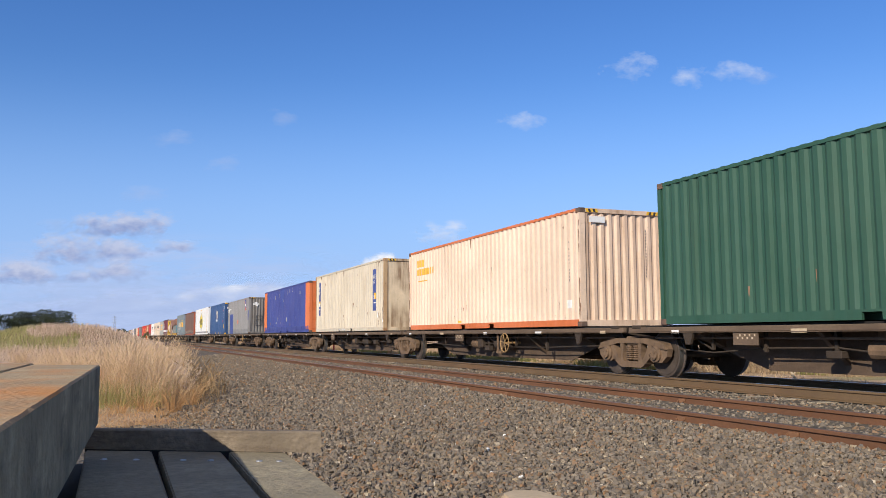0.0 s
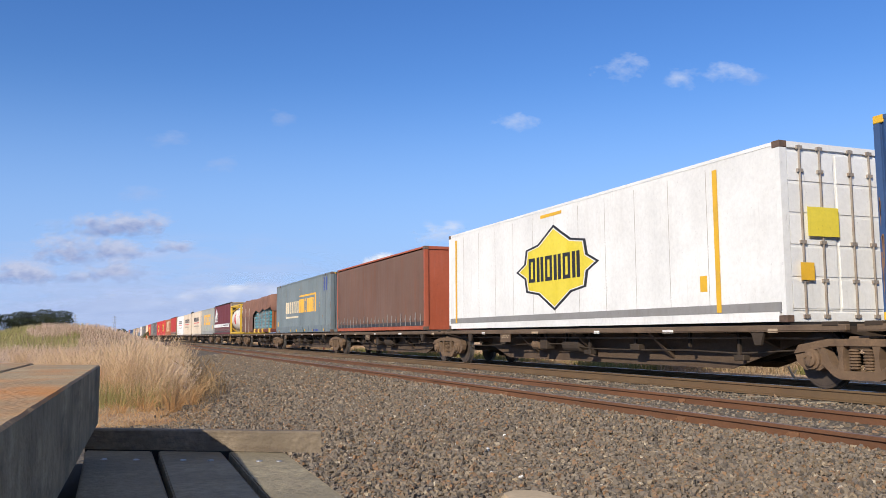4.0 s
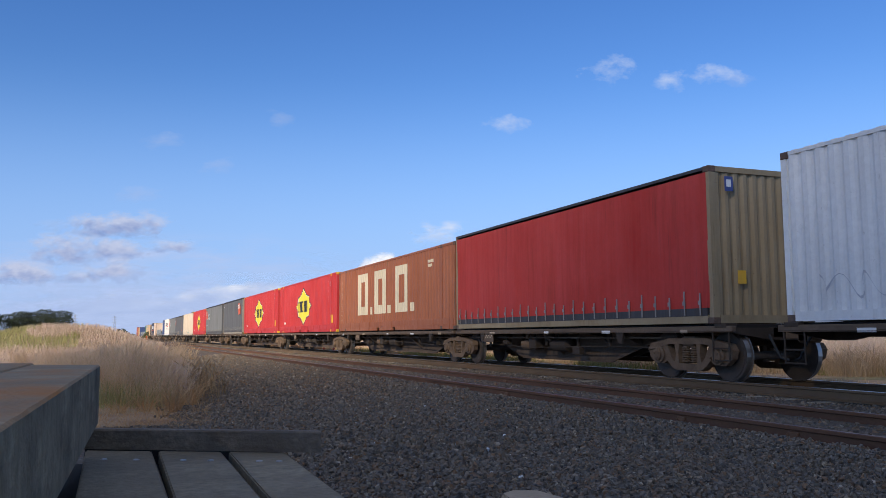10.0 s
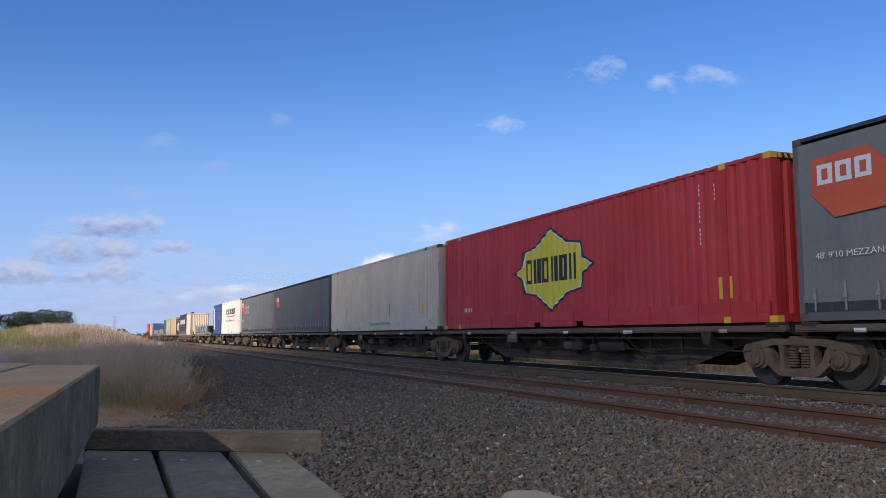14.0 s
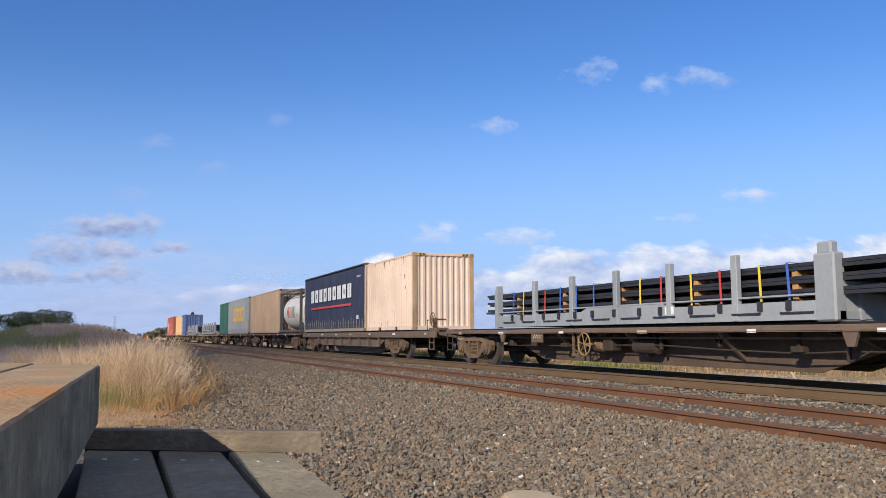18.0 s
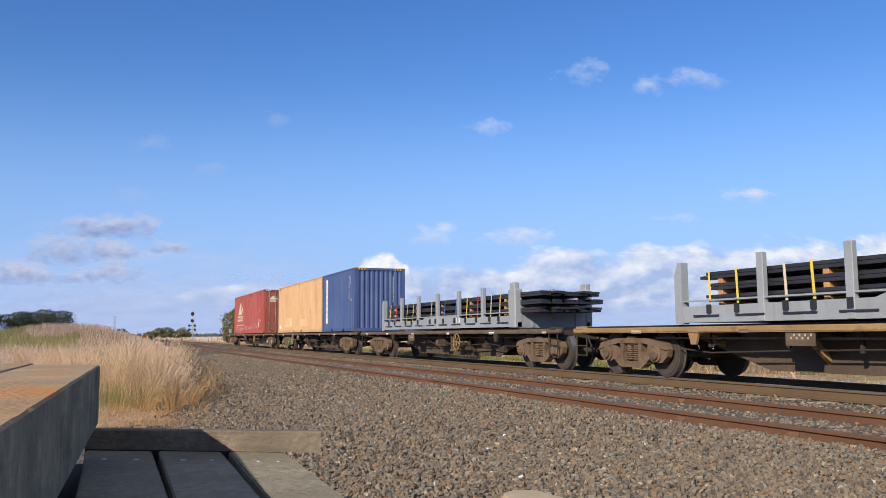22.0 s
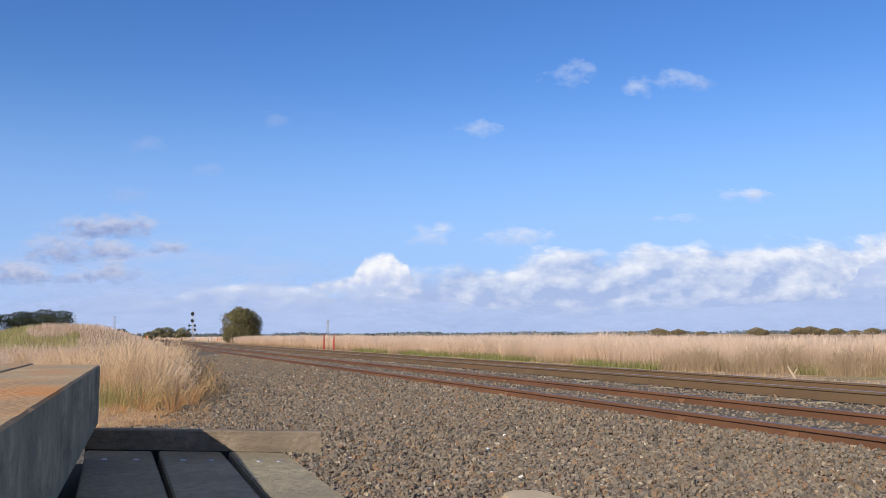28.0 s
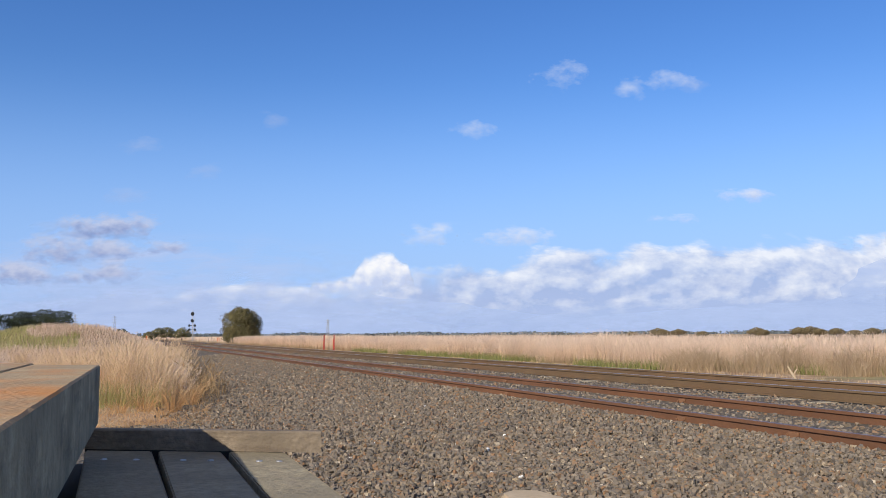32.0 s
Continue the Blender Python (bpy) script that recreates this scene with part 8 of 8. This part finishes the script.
for c, u, kinds in ((terracotta, (3.25, 5.75, 8.45), (0, 0, 0)),):
    for a, k in zip(u, kinds):
        painted(c, "initial_block", WORDPALE, ring_block(a, a + 1.5, 0.7, 2.5, 0.45, k), "cream block initial")
    for a in (5.1, 7.5, 10.25):
        painted(c, "initial_dot", WORDPALE, [(a, a + 0.36, 0.7, 1.02)])
    code_column(c, 13.7, 0.5, 2.5, WORDPALE, 0.09)
    code_column(c, 0.5, 0.5, 2.5, WORDPALE, 0.06)
    painted(c, "code_panel", WORDPALE, [(12.1, 12.6, 2.35, 2.45), (12.1, 12.5, 2.2, 2.3)])
for c, u in ((scarlet_a, 7.05), (scarlet_b, 7.1), (scarlet_c, 7.1)):
    star(c, u)
    painted(c, "size_mark", WORDWHITE, [(1.5 + 0.13 * k, 1.59 + 0.13 * k, 0.52, 0.64) for k in range(5)])
    painted(c, "caution_label", label_yellow, [(13.35, 13.75, 0.45, 0.85)], "yellow caution label")
    code_column(c, 12.9, 1.5, 2.75, WORDWHITE, 0.045)
    code_column(c, 13.3, 2.3, 2.75, WORDWHITE, 0.045)
star(white, 6.97, 1.5)
painted(white, "yellow_post", label_yellow, [(0.55, 0.68, 0.2, 2.85)], "yellow painted seam", 0.012)
painted(white, "yellow_post", label_yellow, [(13.0, 13.13, 0.2, 2.85)], "yellow painted seam", 0.012)
painted(white, "caution_label", label_yellow, [(12.55, 12.75, 0.6, 0.9)], "yellow caution label")
for k in range(11):
    u = 1.2 + k * 1.16
    painted(white, "panel_seam", FADEDGREY, [(u, u + 0.012, 0.2, 2.9)], "", 0.002)
painted(white, "sill_strip", GREY, [(0.1, 14.6, 0.18, 0.34)], "grey sill strip", 0.006)
painted(white, "side_label", label_yellow, [(6.3, 7.4, 2.82, 2.9)], "", 0.006)
for c, u in ((charcoal_a, 9.67), (steel_a, 0.4), (steel_b, 0.4), (charcoal_b, 0.6)):
    up, lo = [(0.0, 0.98), (1.1, 1.0), (1.5, 0.62)], [(0.0, 0.4), (0.42, 0.0), (1.5, 0.06)]
    polygon_mark(c, "badge", BADGE, up, lo, u, 1.6, 1.0 if c is not charcoal_b else 0.75, "orange badge")
    for i in range(3):
        painted(c, "badge_block", WORDWHITE, ring_block(u + 0.12 + i * 0.36, u + 0.42 + i * 0.36, 2.14, 2.46, 0.09, 0) if c is not charcoal_b else [(u + 0.1 + i * 0.3, u + 0.3 + i * 0.3, 2.02, 2.26)], "", 0.010)
    if c in (steel_a, steel_b):
        lettering(c, "CONTAINER", 2.1, 4.2, 1.95, 0.24, WORDWHITE, 0.012)
        lettering(c, "SOLUTIONS", 2.1, 4.2, 1.6, 0.24, WORDWHITE, 0.012)
        lettering(c, "48' 9'10 MEZZANINE", 0.42, 1.95, 0.98, 0.10, WORDWHITE, 0.016)
for u in (0.3, 12.6):
    painted(charcoal_b, "seam", BADGE, [(u, u + 0.05, 0.3, 2.8)], "thin orange seam", 0.012)
painted(charcoal_a, "code_panel", WORDWHITE, [(0.25 + 0.09 * k, 0.31 + 0.09 * k, 2.5, 2.58) for k in range(8)], "", 0.014)
# beige and marine hire boxes
for u in (0.63, 10.42):
    painted(beige, "hire_band", DULLBLUE, [(u, u + 0.44, 0.85, 2.6)], "blue lettering band")
    lettering(beige, "HIRE", u + 0.04, u + 0.40, 2.2, 0.17, WORDWHITE, 0.012)
    lettering(beige, "ME", u + 0.1, u + 0.34, 1.95, 0.17, WORDWHITE, 0.012)
    painted(beige, "emblem", label_yellow, [(u + 0.08, u + 0.36, 1.33, 1.6)], "yellow round emblem", 0.010)
    painted(beige, "emblem", WORDWHITE, [(u + 0.16, u + 0.28, 1.33, 1.5), (u + 0.06, u + 0.38, 1.16, 1.2)], "", 0.014)
code_column(beige, 11.1, 1.2, 2.5, WORDWHITE, 0.05)
code_column(beige, 11.75, 2.0, 2.6, WORDWHITE, 0.04)
painted(beige, "torn_sticker", label_white, [(11.0, 11.15, 0.55, 0.8)])
painted(beige, "torn_sticker", label_white, [(11.72, 11.84, 0.35, 0.5)])
lettering(beige, "EMPTY LIFT ONLY", 4.9, 6.3, 0.05, 0.08, WORDWHITE, 0.03)
polygon_mark(marine, "emblem", WORDPALE, [(0.0, 0.6), (0.12, 0.9), (0.35, 1.08), (0.62, 1.12), (0.9, 1.05), (1.12, 0.85), (1.2, 0.6)], [(0.0, 0.28), (1.2, 0.28)], 5.18, 1.3, 1.0, "yellow arched emblem")
polygon_mark(marine, "emblem", DULLBLUE, [(0.0, 0.75), (0.3, 0.95), (0.6, 0.7)], [(0.0, 0.1), (0.6, 0.1)], 5.48, 1.3, 1.0, "", 0.009)
painted(marine, "emblem", WORDWHITE, [(5.15 + 0.2 * k, 5.3 + 0.2 * k, 1.3, 1.5) for k in range(6)], "", 0.012)
for z in (1.08, 2.12):
    painted(marine, "hazard_label", label_red, [(10.6, 10.82, z, z + 0.3)], "red hazard label")
painted(marine, "caution_label", label_yellow, [(11.0, 11.32, 0.55, 0.95)], "yellow caution label")
code_column(marine, 11.15, 1.5, 2.7, WORDWHITE, 0.045)
code_column(marine, 11.45, 2.4, 2.75, WORDWHITE, 0.045)
for u in (2.6, 4.75, 7.0, 9.2):
    painted(marine, "pocket_label", label_yellow, [(u, u + (0.5 if u in (4.75, 7.0) else 0.14), 0.05, 0.17)], "yellow forklift label", 0.022)
# grey box
painted(grey, "blue_panel", DULLBLUE, [(1.2, 3.3, 0.376, 1.75), (1.2, 3.3, 0.02, 0.374)], "blue painted panel", 0.006)
polygon_mark(grey, "diagonal_emblem", BADGE, [(0.0, 0.95), (0.7, 0.98)], [(0.0, 0.65), (0.45, 0.0), (0.7, 0.1)], 9.95, 1.82, 1.0, "blue and orange diagonal emblem")
polygon_mark(grey, "diagonal_emblem", DULLBLUE, [(0.12, 0.93), (0.7, 0.97)], [(0.12, 0.75), (0.55, 0.15), (0.7, 0.25)], 9.95, 1.82, 1.0, "", 0.009)
painted(grey, "diagonal_emblem", WORDWHITE, [(10.1, 10.25, 2.45, 2.65), (10.25, 10.4, 2.25, 2.42), (10.4, 10.55, 2.05, 2.2)], "", 0.013)
painted(grey, "emblem", WORDWHITE, [(0.35, 0.85, 2.02, 2.2), (0.5, 0.72, 2.202, 2.33), (0.55, 0.8, 1.88, 2.018)], "white curled emblem")
painted(grey, "emblem", WORDWHITE, [(0.95 + 0.17 * k, 1.07 + 0.17 * k, 2.15, 2.28) for k in range(6)])
ARC = [(0.16 * math.sin(radians(a)), 0.17 * math.cos(radians(a))) for a in range(-90, 91, 15)]
polygon_mark(grey, "hazard_label", label_orange, ARC, [(a, -b) for a, b in ARC], 6.13, 1.0, 1.0, "round orange hazard label")
painted(grey, "hazard_label", WORDBLACK, [(6.03, 6.23, 0.99, 1.02)], "", 0.007)
painted(grey, "scuff", DULLBLUE, [(11.6, 12.05, 1.1, 1.85)])
code_column(grey, 11.05, 1.4, 2.6, WORDWHITE, 0.04)
# cream, violet and the short boxes
wordmark(cream, 0.85, 1.5, 2.25, 2.5, (5,) * 3, WORDAMBER, 0.3, 0.25)
wordmark(cream, 0.85, 2.5, 1.95, 2.18, (5,) * 7, WORDAMBER, 0.3, 0.25, "orange wordmark block")
painted(cream, "small_print", WORDAMBER, [(0.9, 1.9, 1.72, 1.76)])
painted(cream, "torn_sticker", label_white, [(11.5, 11.75, 0.45, 0.65)])
painted(cream, "pocket_label", label_yellow, [(4.6, 4.9, 0.2, 0.26)])
code_column(cream, 11.65, 1.1, 2.2, WORDBLACK, 0.03)
painted(violet, "end_panel", ORANGE, [(0.02, 1.05, 0.14, 2.83)], "orange end panel", 0.008)
painted(violet, "end_panel", ORANGE, [(13.35, 14.38, 0.14, 2.83)], "orange end panel", 0.008)
for k in range(26):
    u = float(rng.uniform(1.5, 12.8))
    zz = float(rng.uniform(1.7, 2.5)) if k < 20 else float(rng.uniform(0.5, 1.0))
    painted(violet, "paint_scrape", PALEGREY, [(u, u + 0.07, zz, zz + float(rng.uniform(0.08, 0.28)))])
for c, u0, u1, z0, z1 in ((navy, 0.5, 0.95, 0.5, 2.68), (blue, 0.66, 1.08, 0.42, 2.64)):
    painted(c, "white_panel", WORDWHITE, [(u0, u1, z0, z1)], "white side panel")
    painted(c, "panel_writing", TEXTGREY, [(u0 + 0.15 + 0.03 * (k % 2), u0 + 0.27 - 0.02 * (k % 3), z0 + 0.3 + 0.062 * k, z0 + 0.326 + 0.062 * k) for k in range(28)], "", 0.009)
    code_column(c, 5.05, 1.5, 2.65, WORDWHITE, 0.045)
    code_column(c, 5.3, 2.2, 2.65, WORDWHITE, 0.045)
    painted(c, "caution_label", label_yellow, [(5.35, 5.45, 1.4, 1.55)])
painted(emerald, "caution_label", label_yellow, [(5.15, 5.25, 1.75, 1.95)])
code_column(emerald, 4.9, 1.2, 2.5, WORDWHITE, 0.03)
for u0, u1, z0, z1 in ((2.3, 4.4, 0.35, 0.9), (6.6, 8.4, 0.35, 0.75), (10.3, 10.5, 1.9, 2.6)):
    painted(ochre, "repair_patch", paint("patch_pale_ochre", (0.72, 0.46, 0.20)) if "patch_pale_ochre" not in bpy.data.materials else bpy.data.materials["patch_pale_ochre"], [(u0, u1, z0, z1)], "paler repair patch")
painted(ochre, "torn_sticker", label_white, [(0.5, 0.9, 0.25, 0.45)])
painted(tan, "wordmark_block", RUSTMARK, [(11.68, 11.86, 0.72 + 0.25 * k, 0.87 + 0.25 * k) for k in range(8)], "dark brown block column")
painted(cream_b, "label_strip", paint("label_pale_green", (0.25, 0.42, 0.33)), [(6.7, 9.4, 0.22, 0.34)], "pale green label strip", 0.02)
painted(cream_b, "small_label", WORDAMBER, [(12.9, 13.15, 0.6, 0.95)])
for k in range(7):
    u = float(rng.uniform(0.5, 14.0))
    painted(cream_b, "rust_streak", RUSTMARK, [(u, u + 0.03, 0.6, 0.6 + float(rng.uniform(0.15, 0.9)))])
code_column(green, 11.1, 1.0, 2.3, GREY, 0.03)
painted(green, "small_label", GREY, [(8.0 + 0.3 * k, 8.1 + 0.3 * k, 0.55, 0.65) for k in range(3)])


def rust_runs(c, count, seed, mat=None, zone=None, posts=True):
    """Ragged rust runs below the top rail, up from the base rail, and along the corner posts."""
    r = random.Random(seed)
    bm = bmesh.new()

    def run(u, w, z0, z1, lift=0.0045):
        k = 4
        cuts = [u + w * i / k for i in range(k + 1)]
        lows = [z0 + (z1 - z0) * (0.75 * abs(2 * i / k - 1) ** 1.3 + r.uniform(0, 0.25)) for i in range(k + 1)]
        for i in range(k):
            q0, q1, za, zb = cuts[i], cuts[i + 1], min(lows[i], z1), min(lows[i + 1], z1)
            span(bm, c, q0, q1, lambda v: za + (zb - za) * (v - q0) / (q1 - q0), lambda v: z1, lift)
    for _ in range(count):
        u = r.uniform(*(zone or (0.3, c.length - 0.3)))
        if r.random() < 0.6:
            z = c.height - 0.075 if r.random() < 0.7 else r.uniform(0.6, c.height - 0.3)
            run(u, r.uniform(0.015, 0.07), z - r.uniform(0.05, 0.45) * r.random() - 0.03, z)
        else:
            z = r.uniform(c.foot + 0.15, c.foot + 0.7)
            run(u, r.uniform(0.012, 0.04), z - r.uniform(0.05, 0.3), z)
    if posts:
        for u in (0.005, c.length - 0.095):
            for _ in range(7):
                z = r.uniform(0.4, c.height - 0.13)
                run(u + r.uniform(0.0, 0.05), r.uniform(0.012, 0.04), max(0.13, z - r.uniform(0.1, 0.8)), z, 0.0125)
    part("rust_stain", bm, mat or RUSTMARK, c.ob, "brown rust runs")


for k, (c, count) in enumerate(((beige, 46), (cream, 22), (cream_c, 34), (cream_b, 20), (ochre, 34), (tan, 20), (navy, 12), (blue, 14), (slate, 16), (pale, 14), (pale_b, 18), (terracotta, 16), (grey, 20), (violet, 10), (ivory_a, 10), (ivory_b, 10), (white_d, 8), (emerald, 8), (brick, 10), (green, 5), (marine, 8))):
    rust_runs(c, count, k + 3, posts=c not in (violet, green, brick))
rust_runs(beige, 26, 77, zone=(10.9, 11.9), posts=False)
MAROONRUN = paint("maroon_run", (0.22, 0.032, 0.038), (0.15, 0.03, 0.03), 0.3, wear=0.4)
for u, w, low in ((3.5, 0.30, 2.45), (4.4, 0.22, 2.6), (6.35, 0.16, 1.95), (7.75, 0.20, 1.9), (8.6, 0.9, 2.78), (12.15, 0.24, 1.7), (13.1, 0.5, 2.7), (0.4, 0.5, 2.75)):
    for k in range(5):
        painted(brick, "paint_run", MAROONRUN, [(u + w * k / 5, u + w * (k + 1) / 5 - 0.002, low + (0.45, 0.1, 0.0, 0.15, 0.5)[k] * min(1.0, (3.07 - low)), 3.07)], "dark maroon paint run", 0.006)
rust_runs(brick, 26, 79, mat=BRICKDOOR, posts=False)
rust_runs(ochre, 16, 78, zone=(0.2, 3.0), posts=False)
# the last box: sail, bars for its small print, and scrawls
sail(brick, 2.29, 1.6, 1.09, WORDPALE)
wordmark(brick, 2.07, 4.75, 1.02, 1.48, (0,) * 4, WORDPALE, 0.2, 0.16)
painted(brick, "small_print", WORDPALE, [(1.65 + 0.27 * k, 1.85 + 0.27 * k, 0.66, 0.75) for k in range(15)])
painted(brick, "caution_label", label_yellow, [(12.9, 13.05, 1.6, 1.8)])
painted(brick, "data_plate", WORDPALE, [(12.55, 13.05, 0.45, 0.85)])
for k in range(9):
    painted(brick, "panel_seam", RUSTMARK, [(0.6 + 1.7 * k, 0.615 + 1.7 * k, 0.2, 3.0)], "", 0.002)
SCRAWL = surface("scrawl_white", (0.72, 0.63, 0.62), 0.7, 0, 0.25)


def scrawl(c, u0, u1, z0, z1, seed, mat):
    """An illegible sprayed scribble: one looping ribbon."""
    bm = bmesh.new()
    n = int((u1 - u0) * 26)
    prev = None
    for i in range(n + 1):
        t = i / n
        u = u0 + (u1 - u0) * t + 0.14 * math.sin(t * (u1 - u0) * 9 + seed)
        z = (z0 + z1) / 2 + (z1 - z0) / 2 * (0.75 * math.sin(t * (u1 - u0) * 11.3 + seed * 2) + 0.25 * math.sin(t * (u1 - u0) * 23 + seed))
        w = 0.014 + 0.008 * math.sin(i * 0.7 + seed)
        row = (bm.verts.new((c.face - 0.005, c.length - u, z - w)), bm.verts.new((c.face - 0.005, c.length - u + 0.6 * w, z + w)))
        if prev:
            bm.faces.new((prev[0], prev[1], row[1], row[0]))
        prev = row
    part("scrawl", bm, mat, c.ob, "pale sprayed scrawl")


for k, (a, b, z0, z1) in enumerate(((0.9, 2.6, 0.28, 0.6), (2.9, 5.8, 0.28, 0.55), (6.2, 7.4, 0.3, 0.65), (7.8, 9.8, 0.3, 0.62), (10.4, 12.4, 0.35, 0.8), (12.3, 13.6, 0.9, 1.15))):
    scrawl(brick, a, b, z0, z1, k * 1.7, SCRAWL)
    scrawl(brick, a + 0.1, b + 0.05, z0 - 0.04, z1 - 0.05, k * 2.9 + 0.8, SCRAWL)
for k, (a, b) in enumerate(((0.6, 2.5), (3.2, 5.2), (7.5, 10.8))):
    scrawl(white_c, a, b, 0.3, 0.75, k * 2.3 + 1, surface("scrawl_grey%s" % "abc"[k], (0.55, 0.55, 0.57), 0.7, 0, 0.2))
scrawl(ivory_b, 6.0, 7.6, 0.7, 0.95, 4.0, surface("scrawl_tan", (0.35, 0.27, 0.2), 0.7, 0, 0.2))
scrawl(ivory_a, 8.5, 10.5, 0.3, 0.8, 5.0, surface("scrawl_tan_b", (0.38, 0.32, 0.26), 0.7, 0, 0.2))


# ---- marks on front walls ----
def front_marks(c, rects, mat, name="front_label", lift=0.016, label=""):
    """Marks on the leading wall; x from the side that faces the camera."""
    bm = bmesh.new()
    for x0, x1, z0, z1 in rects:
        v = [bm.verts.new(p) for p in ((-1.219 + x0, -lift, z0), (-1.219 + x1, -lift, z0), (-1.219 + x1, -lift, z1), (-1.219 + x0, -lift, z1))]
        bm.faces.new(v)
    part(name, bm, mat, c.ob, label)


front_marks(marine, [(0.2 + 0.17 * k, 0.32 + 0.17 * k, 2.42, 2.6) for k in range(6)], WORDWHITE, lift=0.05)
front_marks(marine, [(0.28, 0.56, 2.0, 2.3)], WORDWHITE, "front_emblem", 0.05)
front_marks(marine, [(1.6 + 0.05 * (k % 2), 2.1 - 0.09 * (k % 3), 1.1 + 0.1 * k, 1.135 + 0.1 * k) for k in range(12)], WORDPALE, lift=0.05)
front_marks(marine, [(1.9, 2.2, 0.62, 0.95)], label_yellow, lift=0.052, label="yellow caution label")
front_marks(grey, [(0.34, 0.82, 2.27, 2.40), (0.45, 0.66, 2.402, 2.50), (0.52, 0.72, 2.16, 2.268)], WORDWHITE, "front_emblem")
front_marks(grey, [(1.5, 2.15, 2.45, 2.55), (1.85, 2.05, 2.28, 2.36)], WORDWHITE)
front_marks(grey, [(1.4, 2.0 - 0.08 * (k % 3), 1.45 + 0.09 * k, 1.48 + 0.09 * k) for k in range(8)], FADEDGREY)
front_marks(grey, [(1.95, 2.25, 0.78, 1.15)], label_yellow, label="yellow caution label")
front_marks(grey, [(1.55, 1.8, 0.68, 0.95)], label_orange, "hazard_label", 0.02, "orange hazard label")
for x in (0.55, 1.4):
    front_marks(grey, [(x, x + 0.5, 1.38, 1.42), (x, x + 0.5, 0.62, 0.66), (x, x + 0.04, 0.66, 1.38), (x + 0.46, x + 0.5, 0.66, 1.38), (x + 0.1, x + 0.4, 1.1, 1.13)], DARKRAIL, "vent_frame", 0.018, "dark vent frame")
front_marks(cream, [(0.25, 0.7, 2.5, 2.65)], WORDWHITE)
front_marks(cream, [(1.85, 1.88, 1.2 + 0.08 * k, 1.25 + 0.08 * k) for k in range(15)], WORDBLACK)
front_marks(beige, [(1.75, 1.785, 1.4 + 0.08 * k, 1.45 + 0.08 * k) for k in range(14)], WORDWHITE)
front_marks(blue, [(1.83, 1.865, 1.35 + 0.08 * k, 1.4 + 0.08 * k) for k in range(15)], WORDWHITE)
front_marks(pale_b, [(0.35, 0.65, 2.3, 2.4), (0.42, 0.58, 2.4, 2.52)], label_yellow, lift=0.05)
front_marks(pale_b, [(1.0, 1.25, 2.25, 2.5)], WORDWHITE, lift=0.05)
front_marks(pale_b, [(1.0, 1.4, 1.55, 1.95)], label_yellow, lift=0.05, label="yellow caution label")
for tri in ([(0.38, 2.42), (0.92, 2.42), (0.68, 2.72)], [(0.72, 2.72), (0.95, 2.42), (1.05, 2.46)]):
    bm = bmesh.new()
    bm.faces.new([bm.verts.new((-1.219 + x, -0.004, z)) for x, z in tri])
    part("sail_emblem", bm, WORDPALE, brick.ob, "pale sail emblem")
front_marks(brick, [(0.4 + 0.14 * k, 0.5 + 0.14 * k, 2.26, 2.37) for k in range(4)], WORDPALE, "wordmark_block", 0.004)
front_marks(brick, [(1.45, 1.95 - 0.1 * (k % 3), 1.5 + 0.1 * k, 1.54 + 0.1 * k) for k in range(8)], WORDPALE, "small_print", 0.004)
front_marks(brick, [(1.75, 2.0, 0.95, 1.2)], WORDAMBER, "data_plate", 0.004)
front_marks(redcloth, [(0.32, 0.52, 2.5, 2.78)], DULLBLUE, "front_sign", 0.05, "blue and white sign")
front_marks(redcloth, [(0.36, 0.47, 2.58, 2.72)], WORDWHITE, "front_sign", 0.056)
front_marks(redcloth, [(0.55, 0.75, 0.75, 1.0)], label_yellow, "front_label", 0.05)
front_marks(white, [(0.3, 0.6, 0.7, 1.0)], label_yellow, lift=0.05, label="yellow caution label")
front_marks(white, [(0.5, 1.2, 1.45, 1.95)], STARYELLOW, lift=0.05)
front_marks(charcoal_b, [(0.3, 0.9, 1.9, 2.5)], BADGE, lift=0.02)
front_marks(steel_a, [(1.0, 1.9, 1.7, 2.5)], BADGE, lift=0.02, label="orange badge")
def motions():
    """Key the train: every wagon and load rolls with it; wheels turn while they pass near the camera."""
    times_ = (0.0, 2.5, 5.0, 7.5, 10.0, 12.5, 15.0, 16.0, 32.0)
    for ob, s, x, z in MOVERS:
        walk(ob, [(t, pose(x, s - travel(t), z)) for t in times_])
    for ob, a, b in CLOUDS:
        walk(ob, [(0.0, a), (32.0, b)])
    for w, s, y in WHEELS:
        near = [k / FPS for k in range(0, 32 * FPS + 1) if 6.0 < s - travel(k / FPS) < 42.0]
        if not near:
            continue
        rows, base = [], travel(near[0])
        if near[0] > 0:
            rows.append((0.0, pose(0, y, WHEEL_R)))
        for t in near:
            rows.append((t, pose(0, y, WHEEL_R, math.degrees((travel(t) - base) / WHEEL_R))))
        if near[-1] < 32:
            rows.append((32.0, rows[-1][1]))
        walk(w, rows)


motions()
